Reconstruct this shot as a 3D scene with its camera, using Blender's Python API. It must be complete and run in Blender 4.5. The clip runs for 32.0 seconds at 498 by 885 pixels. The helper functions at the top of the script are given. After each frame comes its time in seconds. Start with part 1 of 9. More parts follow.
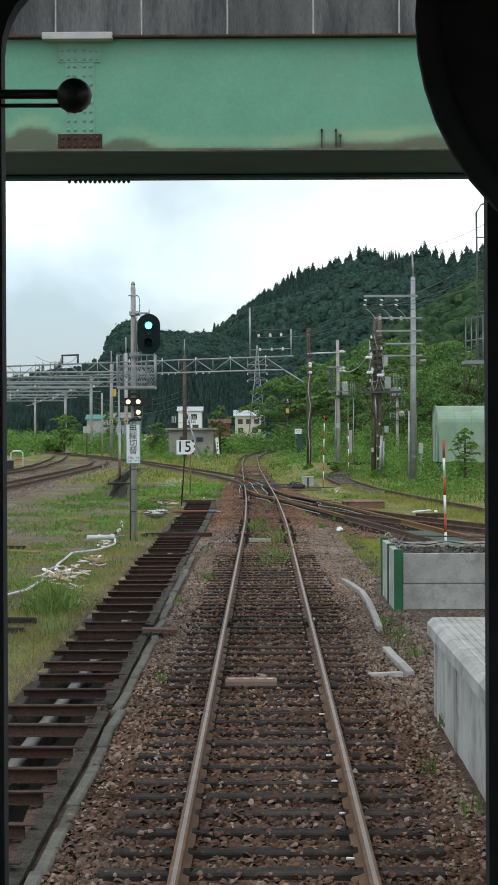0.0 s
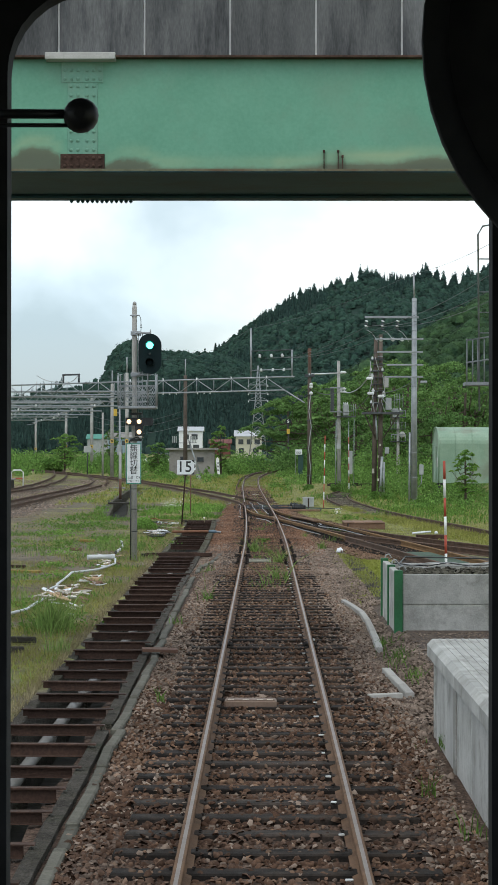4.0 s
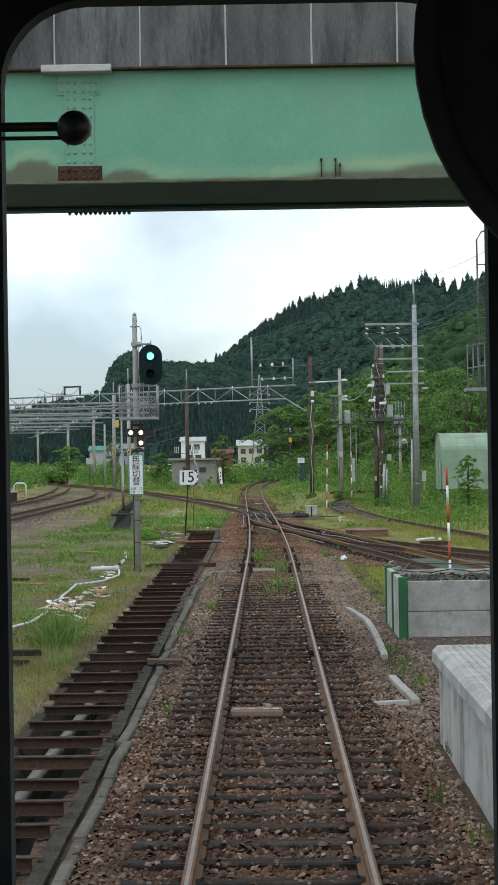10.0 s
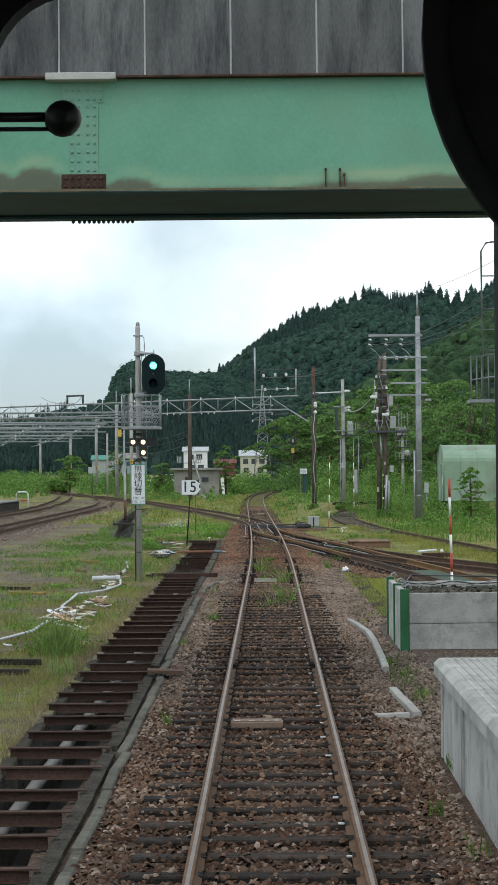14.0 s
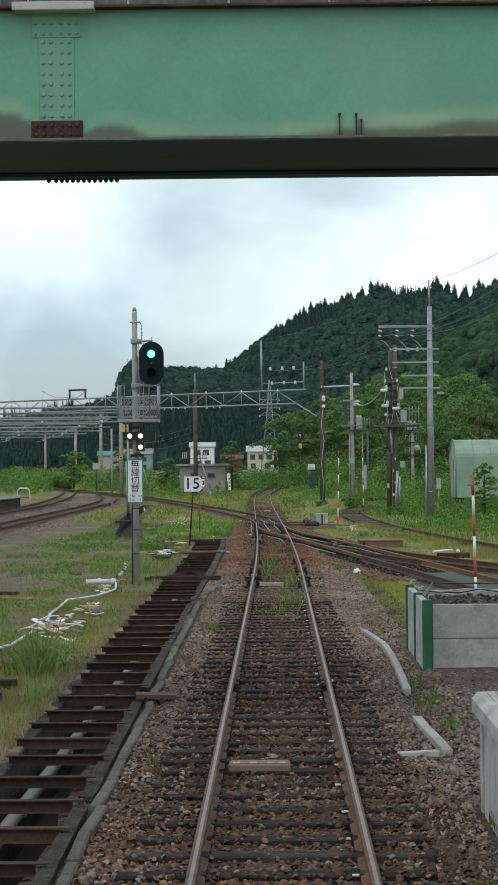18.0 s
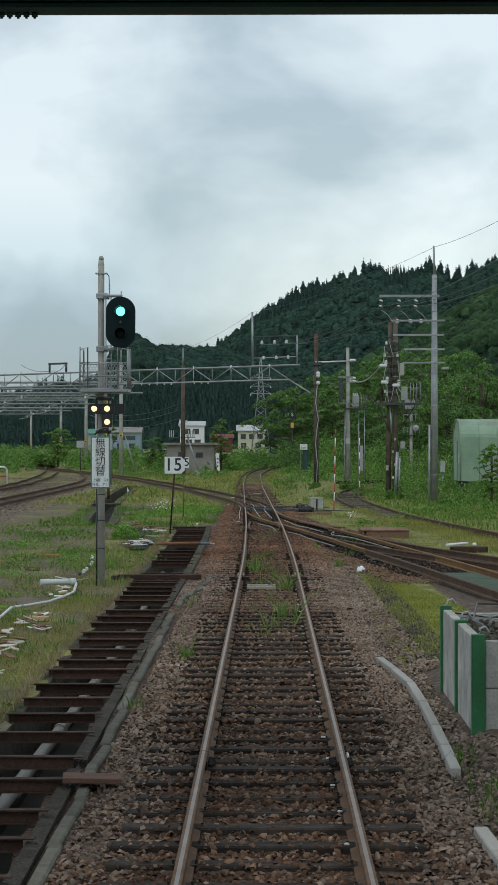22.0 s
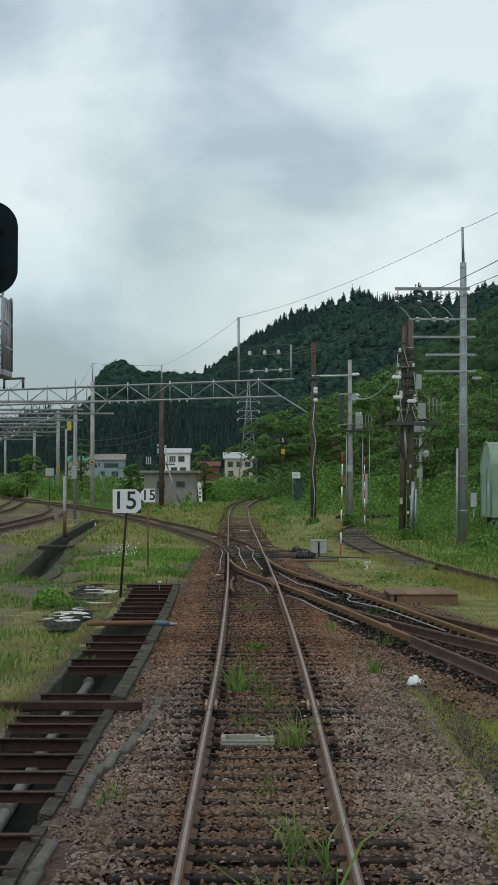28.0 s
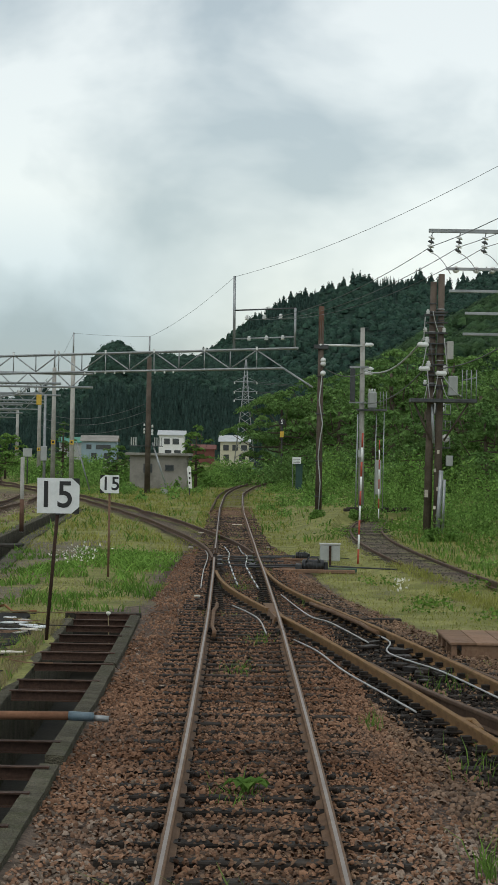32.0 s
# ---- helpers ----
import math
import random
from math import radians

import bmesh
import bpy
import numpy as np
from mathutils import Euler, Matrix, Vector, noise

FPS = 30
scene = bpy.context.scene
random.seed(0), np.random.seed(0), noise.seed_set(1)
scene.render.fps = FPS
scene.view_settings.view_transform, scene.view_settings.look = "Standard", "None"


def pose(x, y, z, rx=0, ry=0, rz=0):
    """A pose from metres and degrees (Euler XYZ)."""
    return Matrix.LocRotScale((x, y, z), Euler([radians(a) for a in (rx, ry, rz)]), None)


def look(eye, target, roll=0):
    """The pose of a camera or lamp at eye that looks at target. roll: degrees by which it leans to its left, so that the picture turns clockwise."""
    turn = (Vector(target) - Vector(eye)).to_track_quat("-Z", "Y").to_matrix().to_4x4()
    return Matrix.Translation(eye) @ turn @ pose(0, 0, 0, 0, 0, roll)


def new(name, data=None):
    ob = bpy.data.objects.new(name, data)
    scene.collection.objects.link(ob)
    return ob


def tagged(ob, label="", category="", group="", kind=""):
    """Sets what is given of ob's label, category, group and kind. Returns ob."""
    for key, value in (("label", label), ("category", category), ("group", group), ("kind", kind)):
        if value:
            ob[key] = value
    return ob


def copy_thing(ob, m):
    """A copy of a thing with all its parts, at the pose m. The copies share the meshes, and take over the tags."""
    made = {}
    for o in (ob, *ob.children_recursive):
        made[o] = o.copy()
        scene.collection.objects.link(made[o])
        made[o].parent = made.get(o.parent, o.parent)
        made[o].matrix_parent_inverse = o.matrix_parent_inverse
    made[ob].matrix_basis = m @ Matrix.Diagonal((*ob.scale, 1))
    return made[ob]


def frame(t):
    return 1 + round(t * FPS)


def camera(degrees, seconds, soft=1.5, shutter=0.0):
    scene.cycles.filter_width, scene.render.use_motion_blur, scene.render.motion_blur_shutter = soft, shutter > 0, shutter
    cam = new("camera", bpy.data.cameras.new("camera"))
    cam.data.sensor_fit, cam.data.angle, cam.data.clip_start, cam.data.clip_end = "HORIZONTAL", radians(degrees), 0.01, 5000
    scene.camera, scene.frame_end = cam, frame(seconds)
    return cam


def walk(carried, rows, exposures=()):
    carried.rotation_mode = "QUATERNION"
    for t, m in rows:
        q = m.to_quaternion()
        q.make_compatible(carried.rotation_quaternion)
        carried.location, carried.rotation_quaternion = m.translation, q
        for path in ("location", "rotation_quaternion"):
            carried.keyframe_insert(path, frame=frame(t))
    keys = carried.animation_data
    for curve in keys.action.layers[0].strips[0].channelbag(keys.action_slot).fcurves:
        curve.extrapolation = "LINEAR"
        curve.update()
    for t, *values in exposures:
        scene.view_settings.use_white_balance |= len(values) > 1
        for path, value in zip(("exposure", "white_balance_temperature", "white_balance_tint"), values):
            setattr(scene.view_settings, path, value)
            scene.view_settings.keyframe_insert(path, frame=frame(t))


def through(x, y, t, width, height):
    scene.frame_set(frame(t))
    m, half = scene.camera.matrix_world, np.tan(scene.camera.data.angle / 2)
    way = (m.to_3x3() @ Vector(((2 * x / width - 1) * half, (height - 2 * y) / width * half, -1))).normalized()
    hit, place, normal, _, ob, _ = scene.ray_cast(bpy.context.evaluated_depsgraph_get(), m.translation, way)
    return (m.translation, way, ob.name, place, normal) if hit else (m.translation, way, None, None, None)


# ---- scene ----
cam = camera(12.619, 32.0)
EYE = 2.518
# seconds, x, y, heading to the right, tilt up, lean
PATH = [
    (0, -0.049, 0, -0.373, -0.315, -0.223),
    (0.5, -0.0487, 0, -0.458, -0.342, -0.291),
    (1, -0.0482, 0, -0.449, -0.323, -0.413),
    (1.5, -0.0488, 0, -0.47, -0.35, -0.389),
    (2, -0.0503, 0, -0.476, -0.305, -0.186),
    (2.5, -0.0507, 0, -0.463, -0.174, -0.041),
    (3, -0.0519, 0, -0.416, -0.016, -0.018),
    (3.5, -0.0524, 0, -0.383, 0.122, 0.095),
    (5.5, -0.0515, 0, -0.384, 0.263, -0.34),
    (6, -0.0517, 0, -0.381, 0.284, -0.53),
    (6.5, -0.0514, 0, -0.447, 0.462, -0.639),
    (7, -0.0511, 0, -0.496, 0.588, -0.789),
    (7.5, -0.0515, 0, -0.461, 0.639, -0.944),
    (8, -0.0512, 0, -0.472, 0.605, -0.951),
    (8.5, -0.0514, 0, -0.428, 0.644, -0.838),
    (9, -0.0512, 0, -0.444, 0.883, -0.958),
    (9.5, -0.0502, 0, -0.483, 0.726, -0.967),
    (10, -0.0493, 0, -0.439, 0.439, -0.862),
    (10.5, -0.0492, 0, -0.408, 0.304, -0.905),
    (11, -0.0497, 0, -0.387, 0.331, -0.87),
    (11.5, -0.0492, 0, -0.472, 0.426, -0.59),
    (12, -0.0487, 0, -0.498, 0.578, -0.527),
    (12.5, -0.0486, 0, -0.491, 0.758, -0.79),
    (13, -0.0484, 0, -0.524, 0.785, -0.683),
    (13.5, -0.0479, 0, -0.521, 0.775, -0.536),
    (15.5, -0.03, 1.033, -0.513, 0.411, -0.347),
    (16, -0.027, 1.426, -0.575, 0.421, -0.345),
    (16.5, -0.028, 1.888, -0.644, 0.496, -0.396),
    (17, -0.024, 2.427, -0.638, 0.568, -0.338),
    (17.5, -0.021, 3.038, -0.707, 0.683, -0.369),
    (18, -0.019, 3.725, -0.692, 0.594, -0.5),
    (18.5, -0.019, 4.477, -0.759, 0.684, -0.696),
    (19, -0.02, 5.3, -0.749, 0.721, -0.771),
    (19.5, -0.025, 6.195, -0.664, 0.582, -0.699),
    (20, -0.034, 7.159, -0.571, 0.399, -0.507),
    (20.5, -0.039, 8.201, -0.45, 0.314, -0.273),
    (21, -0.037, 9.329, -0.417, 0.251, -0.108),
    (21.5, -0.04, 10.559, -0.453, 0.175, -0.007),
    (22, -0.042, 11.841, -0.461, 0.072, -0.024),
    (22.5, -0.042, 13.175, -0.388, 0.016, 0.101),
    (23, -0.041, 14.577, -0.366, 0.015, 0.243),
    (23.5, -0.039, 16.044, -0.322, 0.057, 0.197),
    (24, -0.039, 17.575, -0.298, 0.081, -0.023),
    (24.5, -0.046, 19.165, -0.292, 0.112, 0.032),
    (26.5, -0.054, 25.833, -0.359, 0.376, -0.048),
    (27, -0.065, 27.595, -0.274, 0.507, 0.082),
    (27.5, -0.075, 29.447, -0.161, 0.632, 0.12),
    (28, -0.08, 31.37, -0.151, 0.788, 0.058),
    (28.5, -0.084, 33.348, -0.197, 0.68, 0.337),
    (29, -0.087, 35.376, -0.141, 0.622, 0.61),
    (29.5, -0.085, 37.393, -0.093, 0.529, 0.698),
    (30, -0.08, 39.377, -0.088, 0.387, 0.955),
    (30.5, -0.076, 41.346, -0.101, 0.366, 1.088),
    (31, -0.068, 43.322, -0.064, 0.404, 0.882),
    (31.5, -0.058, 45.309, -0.021, 0.383, 0.829),
    (32, -0.053, 47.301, -0.069, 0.385, 0.987),
]


def aim(x, y, heading, tilt, lean):
    a, b = radians(heading), radians(tilt)
    way = Vector((math.sin(a) * math.cos(b), math.cos(a) * math.cos(b), math.sin(b)))
    eye = Vector((x, y, EYE))
    return look(eye, eye + 10 * way, lean)


walk(cam, [(t, aim(x, y, a, b, r)) for t, x, y, a, b, r in PATH],
     [(0, 0.42, 6500, 10), (16, 0.38, 6500, 9), (19, 0.08, 6450, 7), (21.5, -0.11, 6450, 7), (28, -0.18, 6500, 7), (30.5, -0.12, 6600, 7), (31.5, -0.05, 6900, 8), (32, -0.05, 6900, 8)])

# ---- world, sun ----
world = bpy.data.worlds.new("overcast_sky")
scene.world = world
world.use_nodes = True
wn, wl = world.node_tree.nodes, world.node_tree.links
wn.clear()
w_out = wn.new("ShaderNodeOutputWorld")
w_bg = wn.new("ShaderNodeBackground")
w_bg2 = wn.new("ShaderNodeBackground")
w_add = wn.new("ShaderNodeAddShader")
w_sky = wn.new("ShaderNodeTexSky")
w_sky.sky_type, w_sky.sun_disc = "NISHITA", False
w_sky.sun_elevation, w_sky.sun_rotation = radians(52), radians(200)
w_bg.inputs["Strength"].default_value = 0.05
wl.new(w_sky.outputs[0], w_bg.inputs[0])
w_co = wn.new("ShaderNodeTexCoord")
w_map = wn.new("ShaderNodeMapping")
w_map.inputs["Scale"].default_value = (9, 5, 13)
w_noise = wn.new("ShaderNodeTexNoise")
w_noise.inputs["Scale"].default_value, w_noise.inputs["Detail"].default_value = 1.0, 5
w_noise.inputs["Roughness"].default_value = 0.5
w_noise.inputs["Distortion"].default_value = 0.25
w_ramp = wn.new("ShaderNodeValToRGB")
w_ramp.color_ramp.elements[0].position, w_ramp.color_ramp.elements[0].color = 0.36, (0.36, 0.41, 0.43, 1)
w_ramp.color_ramp.elements[1].position, w_ramp.color_ramp.elements[1].color = 0.6, (0.745, 0.78, 0.78, 1)
w_map.inputs["Location"].default_value = (0.7, 2.3, 0.4)
wl.new(w_co.outputs["Generated"], w_map.inputs[0])
wl.new(w_map.outputs[0], w_noise.inputs["Vector"])
wl.new(w_noise.outputs[0], w_ramp.inputs[0])
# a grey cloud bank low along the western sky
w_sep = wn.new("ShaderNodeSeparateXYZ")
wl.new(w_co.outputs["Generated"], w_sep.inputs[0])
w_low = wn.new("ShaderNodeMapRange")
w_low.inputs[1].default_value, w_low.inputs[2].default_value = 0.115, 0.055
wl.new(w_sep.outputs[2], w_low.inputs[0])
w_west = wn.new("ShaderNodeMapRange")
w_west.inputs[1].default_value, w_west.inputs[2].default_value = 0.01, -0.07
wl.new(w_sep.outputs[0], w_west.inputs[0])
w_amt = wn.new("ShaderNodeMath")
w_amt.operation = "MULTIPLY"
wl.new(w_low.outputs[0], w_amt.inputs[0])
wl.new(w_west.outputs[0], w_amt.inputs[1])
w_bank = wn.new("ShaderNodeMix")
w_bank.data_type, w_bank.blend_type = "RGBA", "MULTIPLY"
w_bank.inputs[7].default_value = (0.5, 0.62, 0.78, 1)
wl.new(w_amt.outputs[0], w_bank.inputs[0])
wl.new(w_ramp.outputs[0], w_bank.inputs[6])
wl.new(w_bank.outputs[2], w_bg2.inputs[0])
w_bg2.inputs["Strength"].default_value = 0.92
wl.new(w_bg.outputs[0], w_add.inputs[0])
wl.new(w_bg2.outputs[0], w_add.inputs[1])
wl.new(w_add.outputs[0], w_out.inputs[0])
sun = new("sun", bpy.data.lights.new("sun", "SUN"))
sun.data.energy, sun.data.angle, sun.data.color = 0.6, radians(40), (1, 0.97, 0.92)
sun.matrix_world = look((-30, -60, 100), (0, 0, 0))


# ---- materials ----
def surface(name, c1, c2, scale=3.0, rough=0.8, metal=0.0, bump=0.2, fine=60.0, spread=0.0, stain=None, stain_scale=0.8, stain_amount=0.4, island=False, coat=0.0):
    m = bpy.data.materials.new(name)
    m.use_nodes = True
    n, l = m.node_tree.nodes, m.node_tree.links
    b = n["Principled BSDF"]
    co = n.new("ShaderNodeTexCoord")
    big = n.new("ShaderNodeTexNoise")
    big.inputs["Scale"].default_value, big.inputs["Detail"].default_value, big.inputs["Roughness"].default_value = scale, 5, 0.6
    small = n.new("ShaderNodeTexNoise")
    small.inputs["Scale"].default_value, small.inputs["Detail"].default_value = fine, 3
    for t in (big, small):
        l.new(co.outputs["Object"], t.inputs["Vector"])
    mix = n.new("ShaderNodeMix")
    mix.data_type = "RGBA"
    mix.inputs[6].default_value, mix.inputs[7].default_value = (*c1, 1), (*c2, 1)
    add = n.new("ShaderNodeMath")
    add.operation = "MULTIPLY_ADD"
    add.inputs[1].default_value, add.inputs[2].default_value = 0.45, -0.22
    l.new(small.outputs[0], add.inputs[0])
    s = n.new("ShaderNodeMath")
    s.operation = "ADD"
    l.new(big.outputs[0], s.inputs[0])
    l.new(add.outputs[0], s.inputs[1])
    rng = n.new("ShaderNodeMapRange")
    rng.inputs[1].default_value, rng.inputs[2].default_value = 0.32, 0.68
    l.new(s.outputs[0], rng.inputs[0])
    l.new(rng.outputs[0], mix.inputs[0])
    col = mix.outputs[2]
    if stain:
        st = n.new("ShaderNodeTexNoise")
        st.inputs["Scale"].default_value, st.inputs["Detail"].default_value, st.inputs["Roughness"].default_value = stain_scale, 7, 0.7
        l.new(co.outputs["Object"], st.inputs["Vector"])
        r2 = n.new("ShaderNodeMapRange")
        r2.inputs[1].default_value, r2.inputs[2].default_value, r2.inputs[4].default_value = 0.5, 0.66, stain_amount
        l.new(st.outputs[0], r2.inputs[0])
        m2 = n.new("ShaderNodeMix")
        m2.data_type = "RGBA"
        m2.inputs[7].default_value = (*stain, 1)
        l.new(r2.outputs[0], m2.inputs[0])
        l.new(col, m2.inputs[6])
        col = m2.outputs[2]
    if spread:
        info = n.new("ShaderNodeNewGeometry" if island else "ShaderNodeObjectInfo")
        hsv = n.new("ShaderNodeHueSaturation")
        r3 = n.new("ShaderNodeMapRange")
        r3.inputs[3].default_value, r3.inputs[4].default_value = 1 - spread, 1 + spread
        l.new(info.outputs["Random Per Island" if island else "Random"], r3.inputs[0])
        l.new(r3.outputs[0], hsv.inputs["Value"])
        l.new(col, hsv.inputs["Color"])
        col = hsv.outputs[0]
    l.new(col, b.inputs["Base Color"])
    b.inputs["Roughness"].default_value, b.inputs["Metallic"].default_value = rough, metal
    if rough > 0.7:
        b.inputs["Specular IOR Level"].default_value = 0.15
    if coat:
        b.inputs["Coat Weight"].default_value = coat
    if bump:
        bp = n.new("ShaderNodeBump")
        bp.inputs["Strength"].default_value, bp.inputs["Distance"].default_value = bump, 0.02
        l.new(s.outputs[0], bp.inputs["Height"])
        l.new(bp.outputs[0], b.inputs["Normal"])
    return m


def glow(name, colour, strength):
    m = bpy.data.materials.new(name)
    m.use_nodes = True
    b = m.node_tree.nodes["Principled BSDF"]
    b.inputs["Base Color"].default_value = (*colour, 1)
    b.inputs["Emission Color"].default_value = (*colour, 1)
    b.inputs["Emission Strength"].default_value = strength
    return m


def leafy(name, c1, c2, scale=0.6, spread=0.5, through=0.35):
    m = surface(name, c1, c2, scale=scale, rough=0.8, bump=0, fine=9.0, spread=spread, island=True)
    b = m.node_tree.nodes["Principled BSDF"]
    b.inputs["Subsurface Weight"].default_value = 0.0
    b.inputs["Specular IOR Level"].default_value = 0.12
    if through:
        n, l = m.node_tree.nodes, m.node_tree.links
        col = b.inputs["Base Color"].links[0].from_socket
        tl_ = n.new("ShaderNodeBsdfTranslucent")
        mix = n.new("ShaderNodeMixShader")
        mix.inputs[0].default_value = through
        l.new(col, tl_.inputs[0])
        l.new(b.outputs[0], mix.inputs[1])
        l.new(tl_.outputs[0], mix.inputs[2])
        l.new(mix.outputs[0], n["Material Output"].inputs[0])
    return m


M_RAIL = surface("rusty_rail_steel", (0.11, 0.064, 0.038), (0.19, 0.112, 0.066), 4, 0.75, 0.2, 0.25, 80)
M_RAILY = surface("ochre_rusty_rail_steel", (0.16, 0.088, 0.04), (0.255, 0.15, 0.065), 4, 0.75, 0.2, 0.25, 80)
M_RAILD = surface("dark_rusty_rail_steel", (0.07, 0.045, 0.032), (0.135, 0.085, 0.057), 4, 0.75, 0.2, 0.25, 80)
M_HEAD = surface("worn_rail_head", (0.17, 0.13, 0.105), (0.27, 0.22, 0.19), 2, 0.42, 0.6, 0.05, 40)
M_SLEEPER = surface("tarred_sleeper_wood", (0.018, 0.016, 0.014), (0.045, 0.038, 0.033), 5, 0.85, 0, 0.6, 50, 0.35, (0.085, 0.062, 0.046), 4, 0.5)
M_PLATE = surface("black_track_plate", (0.018, 0.016, 0.014), (0.045, 0.035, 0.028), 8, 0.7, 0.4, 0.3, 60, 0.3)
# darker stone for oily ballast, and for bridge shade on the near bed
M_STONED = surface("dark_ballast_stone", (0.062, 0.035, 0.023), (0.142, 0.084, 0.054), 0.35, 0.9, 0, 0.5, 40, 0.42, (0.14, 0.115, 0.1), 0.5, 0.3, True)
M_STONE = surface("ballast_stone", (0.125, 0.075, 0.048), (0.246, 0.159, 0.104), 0.35, 0.9, 0, 0.5, 40, 0.42, (0.16, 0.14, 0.125), 0.5, 0.35, True)
M_STONER = surface("rusty_ballast_stone", (0.147, 0.076, 0.045), (0.274, 0.156, 0.098), 0.35, 0.9, 0, 0.5, 40, 0.42, (0.12, 0.086, 0.066), 0.5, 0.7, True)
M_STONEG = surface("grey_gravel_stone", (0.159, 0.118, 0.091), (0.301, 0.236, 0.186), 0.4, 0.9, 0, 0.5, 40, 0.42, (0.075, 0.058, 0.046), 0.6, 0.6, True)
M_PATH = surface("dark_path_gravel", (0.06, 0.056, 0.042), (0.12, 0.112, 0.088), 0.8, 0.9, 0, 0.4, 30, 0.5, (0.09, 0.1, 0.05), 0.8, 0.5, True)
M_BED = surface("ballast_bed", (0.056, 0.037, 0.028), (0.118, 0.08, 0.059), 1.2, 0.95, 0, 1.0, 22, 0, (0.11, 0.09, 0.075), 0.5, 0.4)


def packed(m, cells, amount):
    """Small packed stones: every cell a shade of its own, with relief."""
    n, l = m.node_tree.nodes, m.node_tree.links
    b = n["Principled BSDF"]
    col = b.inputs["Base Color"].links[0].from_socket
    co = n.new("ShaderNodeTexCoord")
    vo = n.new("ShaderNodeTexVoronoi")
    vo.inputs["Scale"].default_value = cells
    l.new(co.outputs["Object"], vo.inputs["Vector"])
    sp = n.new("ShaderNodeSeparateColor")
    l.new(vo.outputs["Color"], sp.inputs[0])
    rg = n.new("ShaderNodeMapRange")
    rg.inputs[3].default_value, rg.inputs[4].default_value = 1 - amount, 1 + amount
    l.new(sp.outputs[0], rg.inputs[0])
    hs = n.new("ShaderNodeHueSaturation")
    l.new(rg.outputs[0], hs.inputs["Value"])
    l.new(col, hs.inputs["Color"])
    l.new(hs.outputs[0], b.inputs["Base Color"])
    bp = n.new("ShaderNodeBump")
    bp.inputs["Strength"].default_value, bp.inputs["Distance"].default_value = 0.9, 0.02
    bp.invert = True
    l.new(vo.outputs["Distance"], bp.inputs["Height"])
    l.new(bp.outputs[0], b.inputs["Normal"])


packed(M_BED, 34, 0.5)
M_CONC = surface("weathered_concrete", (0.2, 0.195, 0.175), (0.34, 0.335, 0.31), 1.8, 0.88, 0, 0.35, 45, 0.1, (0.1, 0.1, 0.085), 1.2, 0.6)
M_CONCP = surface("pale_concrete_panel", (0.37, 0.368, 0.345), (0.51, 0.51, 0.485), 1.6, 0.85, 0, 0.25, 60, 0.1, (0.19, 0.185, 0.155), 2.2, 0.55)
M_CONCD = surface("dark_mossy_concrete", (0.024, 0.022, 0.018), (0.068, 0.062, 0.05), 2.4, 0.95, 0, 0.7, 35, 0.2, (0.035, 0.034, 0.028), 1.5, 0.7)
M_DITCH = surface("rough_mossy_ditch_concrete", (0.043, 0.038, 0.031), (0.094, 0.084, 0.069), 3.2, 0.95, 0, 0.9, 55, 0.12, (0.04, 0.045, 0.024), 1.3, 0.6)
packed(M_DITCH, 55, 0.3)
M_KERB = surface("grey_green_kerb_stone", (0.085, 0.08, 0.064), (0.165, 0.158, 0.13), 3, 0.92, 0, 0.5, 40, 0.25, (0.08, 0.085, 0.06), 2.2, 0.6)
M_BINC = surface("blotched_concrete_panel", (0.351, 0.345, 0.319), (0.598, 0.592, 0.552), 2.2, 0.88, 0, 0.3, 50, 0.08, (0.2, 0.19, 0.165), 2.6, 0.6)
M_STRIP = surface("pale_kerb_concrete", (0.34, 0.33, 0.3), (0.46, 0.45, 0.42), 3, 0.9, 0, 0.3, 40, 0.15, (0.2, 0.19, 0.16), 3, 0.5)
M_PIPE = surface("galvanised_steel", (0.25, 0.27, 0.28), (0.37, 0.39, 0.4), 3, 0.5, 0.55, 0.1, 40, 0.1)
M_POST = surface("grey_spun_concrete", (0.3, 0.295, 0.27), (0.44, 0.435, 0.41), 1.4, 0.85, 0, 0.2, 45, 0.12, (0.17, 0.165, 0.14), 1.1, 0.5)
M_WOOD = surface("dark_tarred_pole_wood", (0.062, 0.049, 0.039), (0.135, 0.108, 0.088), 1.2, 0.85, 0, 0.6, 30, 0.2, (0.13, 0.115, 0.1), 0.9, 0.5)
M_RUST = surface("rusted_beam_steel", (0.042, 0.026, 0.02), (0.098, 0.058, 0.043), 2.5, 0.8, 0.15, 0.35, 40, 0.35, (0.03, 0.022, 0.018), 1.8, 0.6)
M_RUSTL = surface("orange_rust", (0.22, 0.1, 0.045), (0.33, 0.17, 0.09), 4, 0.8, 0.1, 0.3, 40, 0.15, (0.12, 0.06, 0.035), 2, 0.6)
M_PIPEO = surface("brown_orange_rusty_pipe", (0.16, 0.08, 0.048), (0.25, 0.13, 0.08), 4, 0.8, 0.1, 0.3, 40, 0.1, (0.1, 0.055, 0.035), 2, 0.6)
M_TIMBER = surface("brown_weathered_timber", (0.16, 0.095, 0.06), (0.27, 0.17, 0.115), 4, 0.85, 0, 0.4, 30, 0.2, (0.09, 0.065, 0.05), 2, 0.5)
# near-black colour for the ditch and culvert bottoms
M_DARKBED = surface("wet_black_mud", (0.012, 0.012, 0.009), (0.035, 0.032, 0.024), 1.5, 0.75, 0, 0.5, 20)
M_COIL = surface("pinkish_brown_plastic_case", (0.165, 0.11, 0.078), (0.235, 0.165, 0.12), 4, 0.7, 0, 0.2, 40, 0, (0.14, 0.1, 0.085), 3, 0.5)
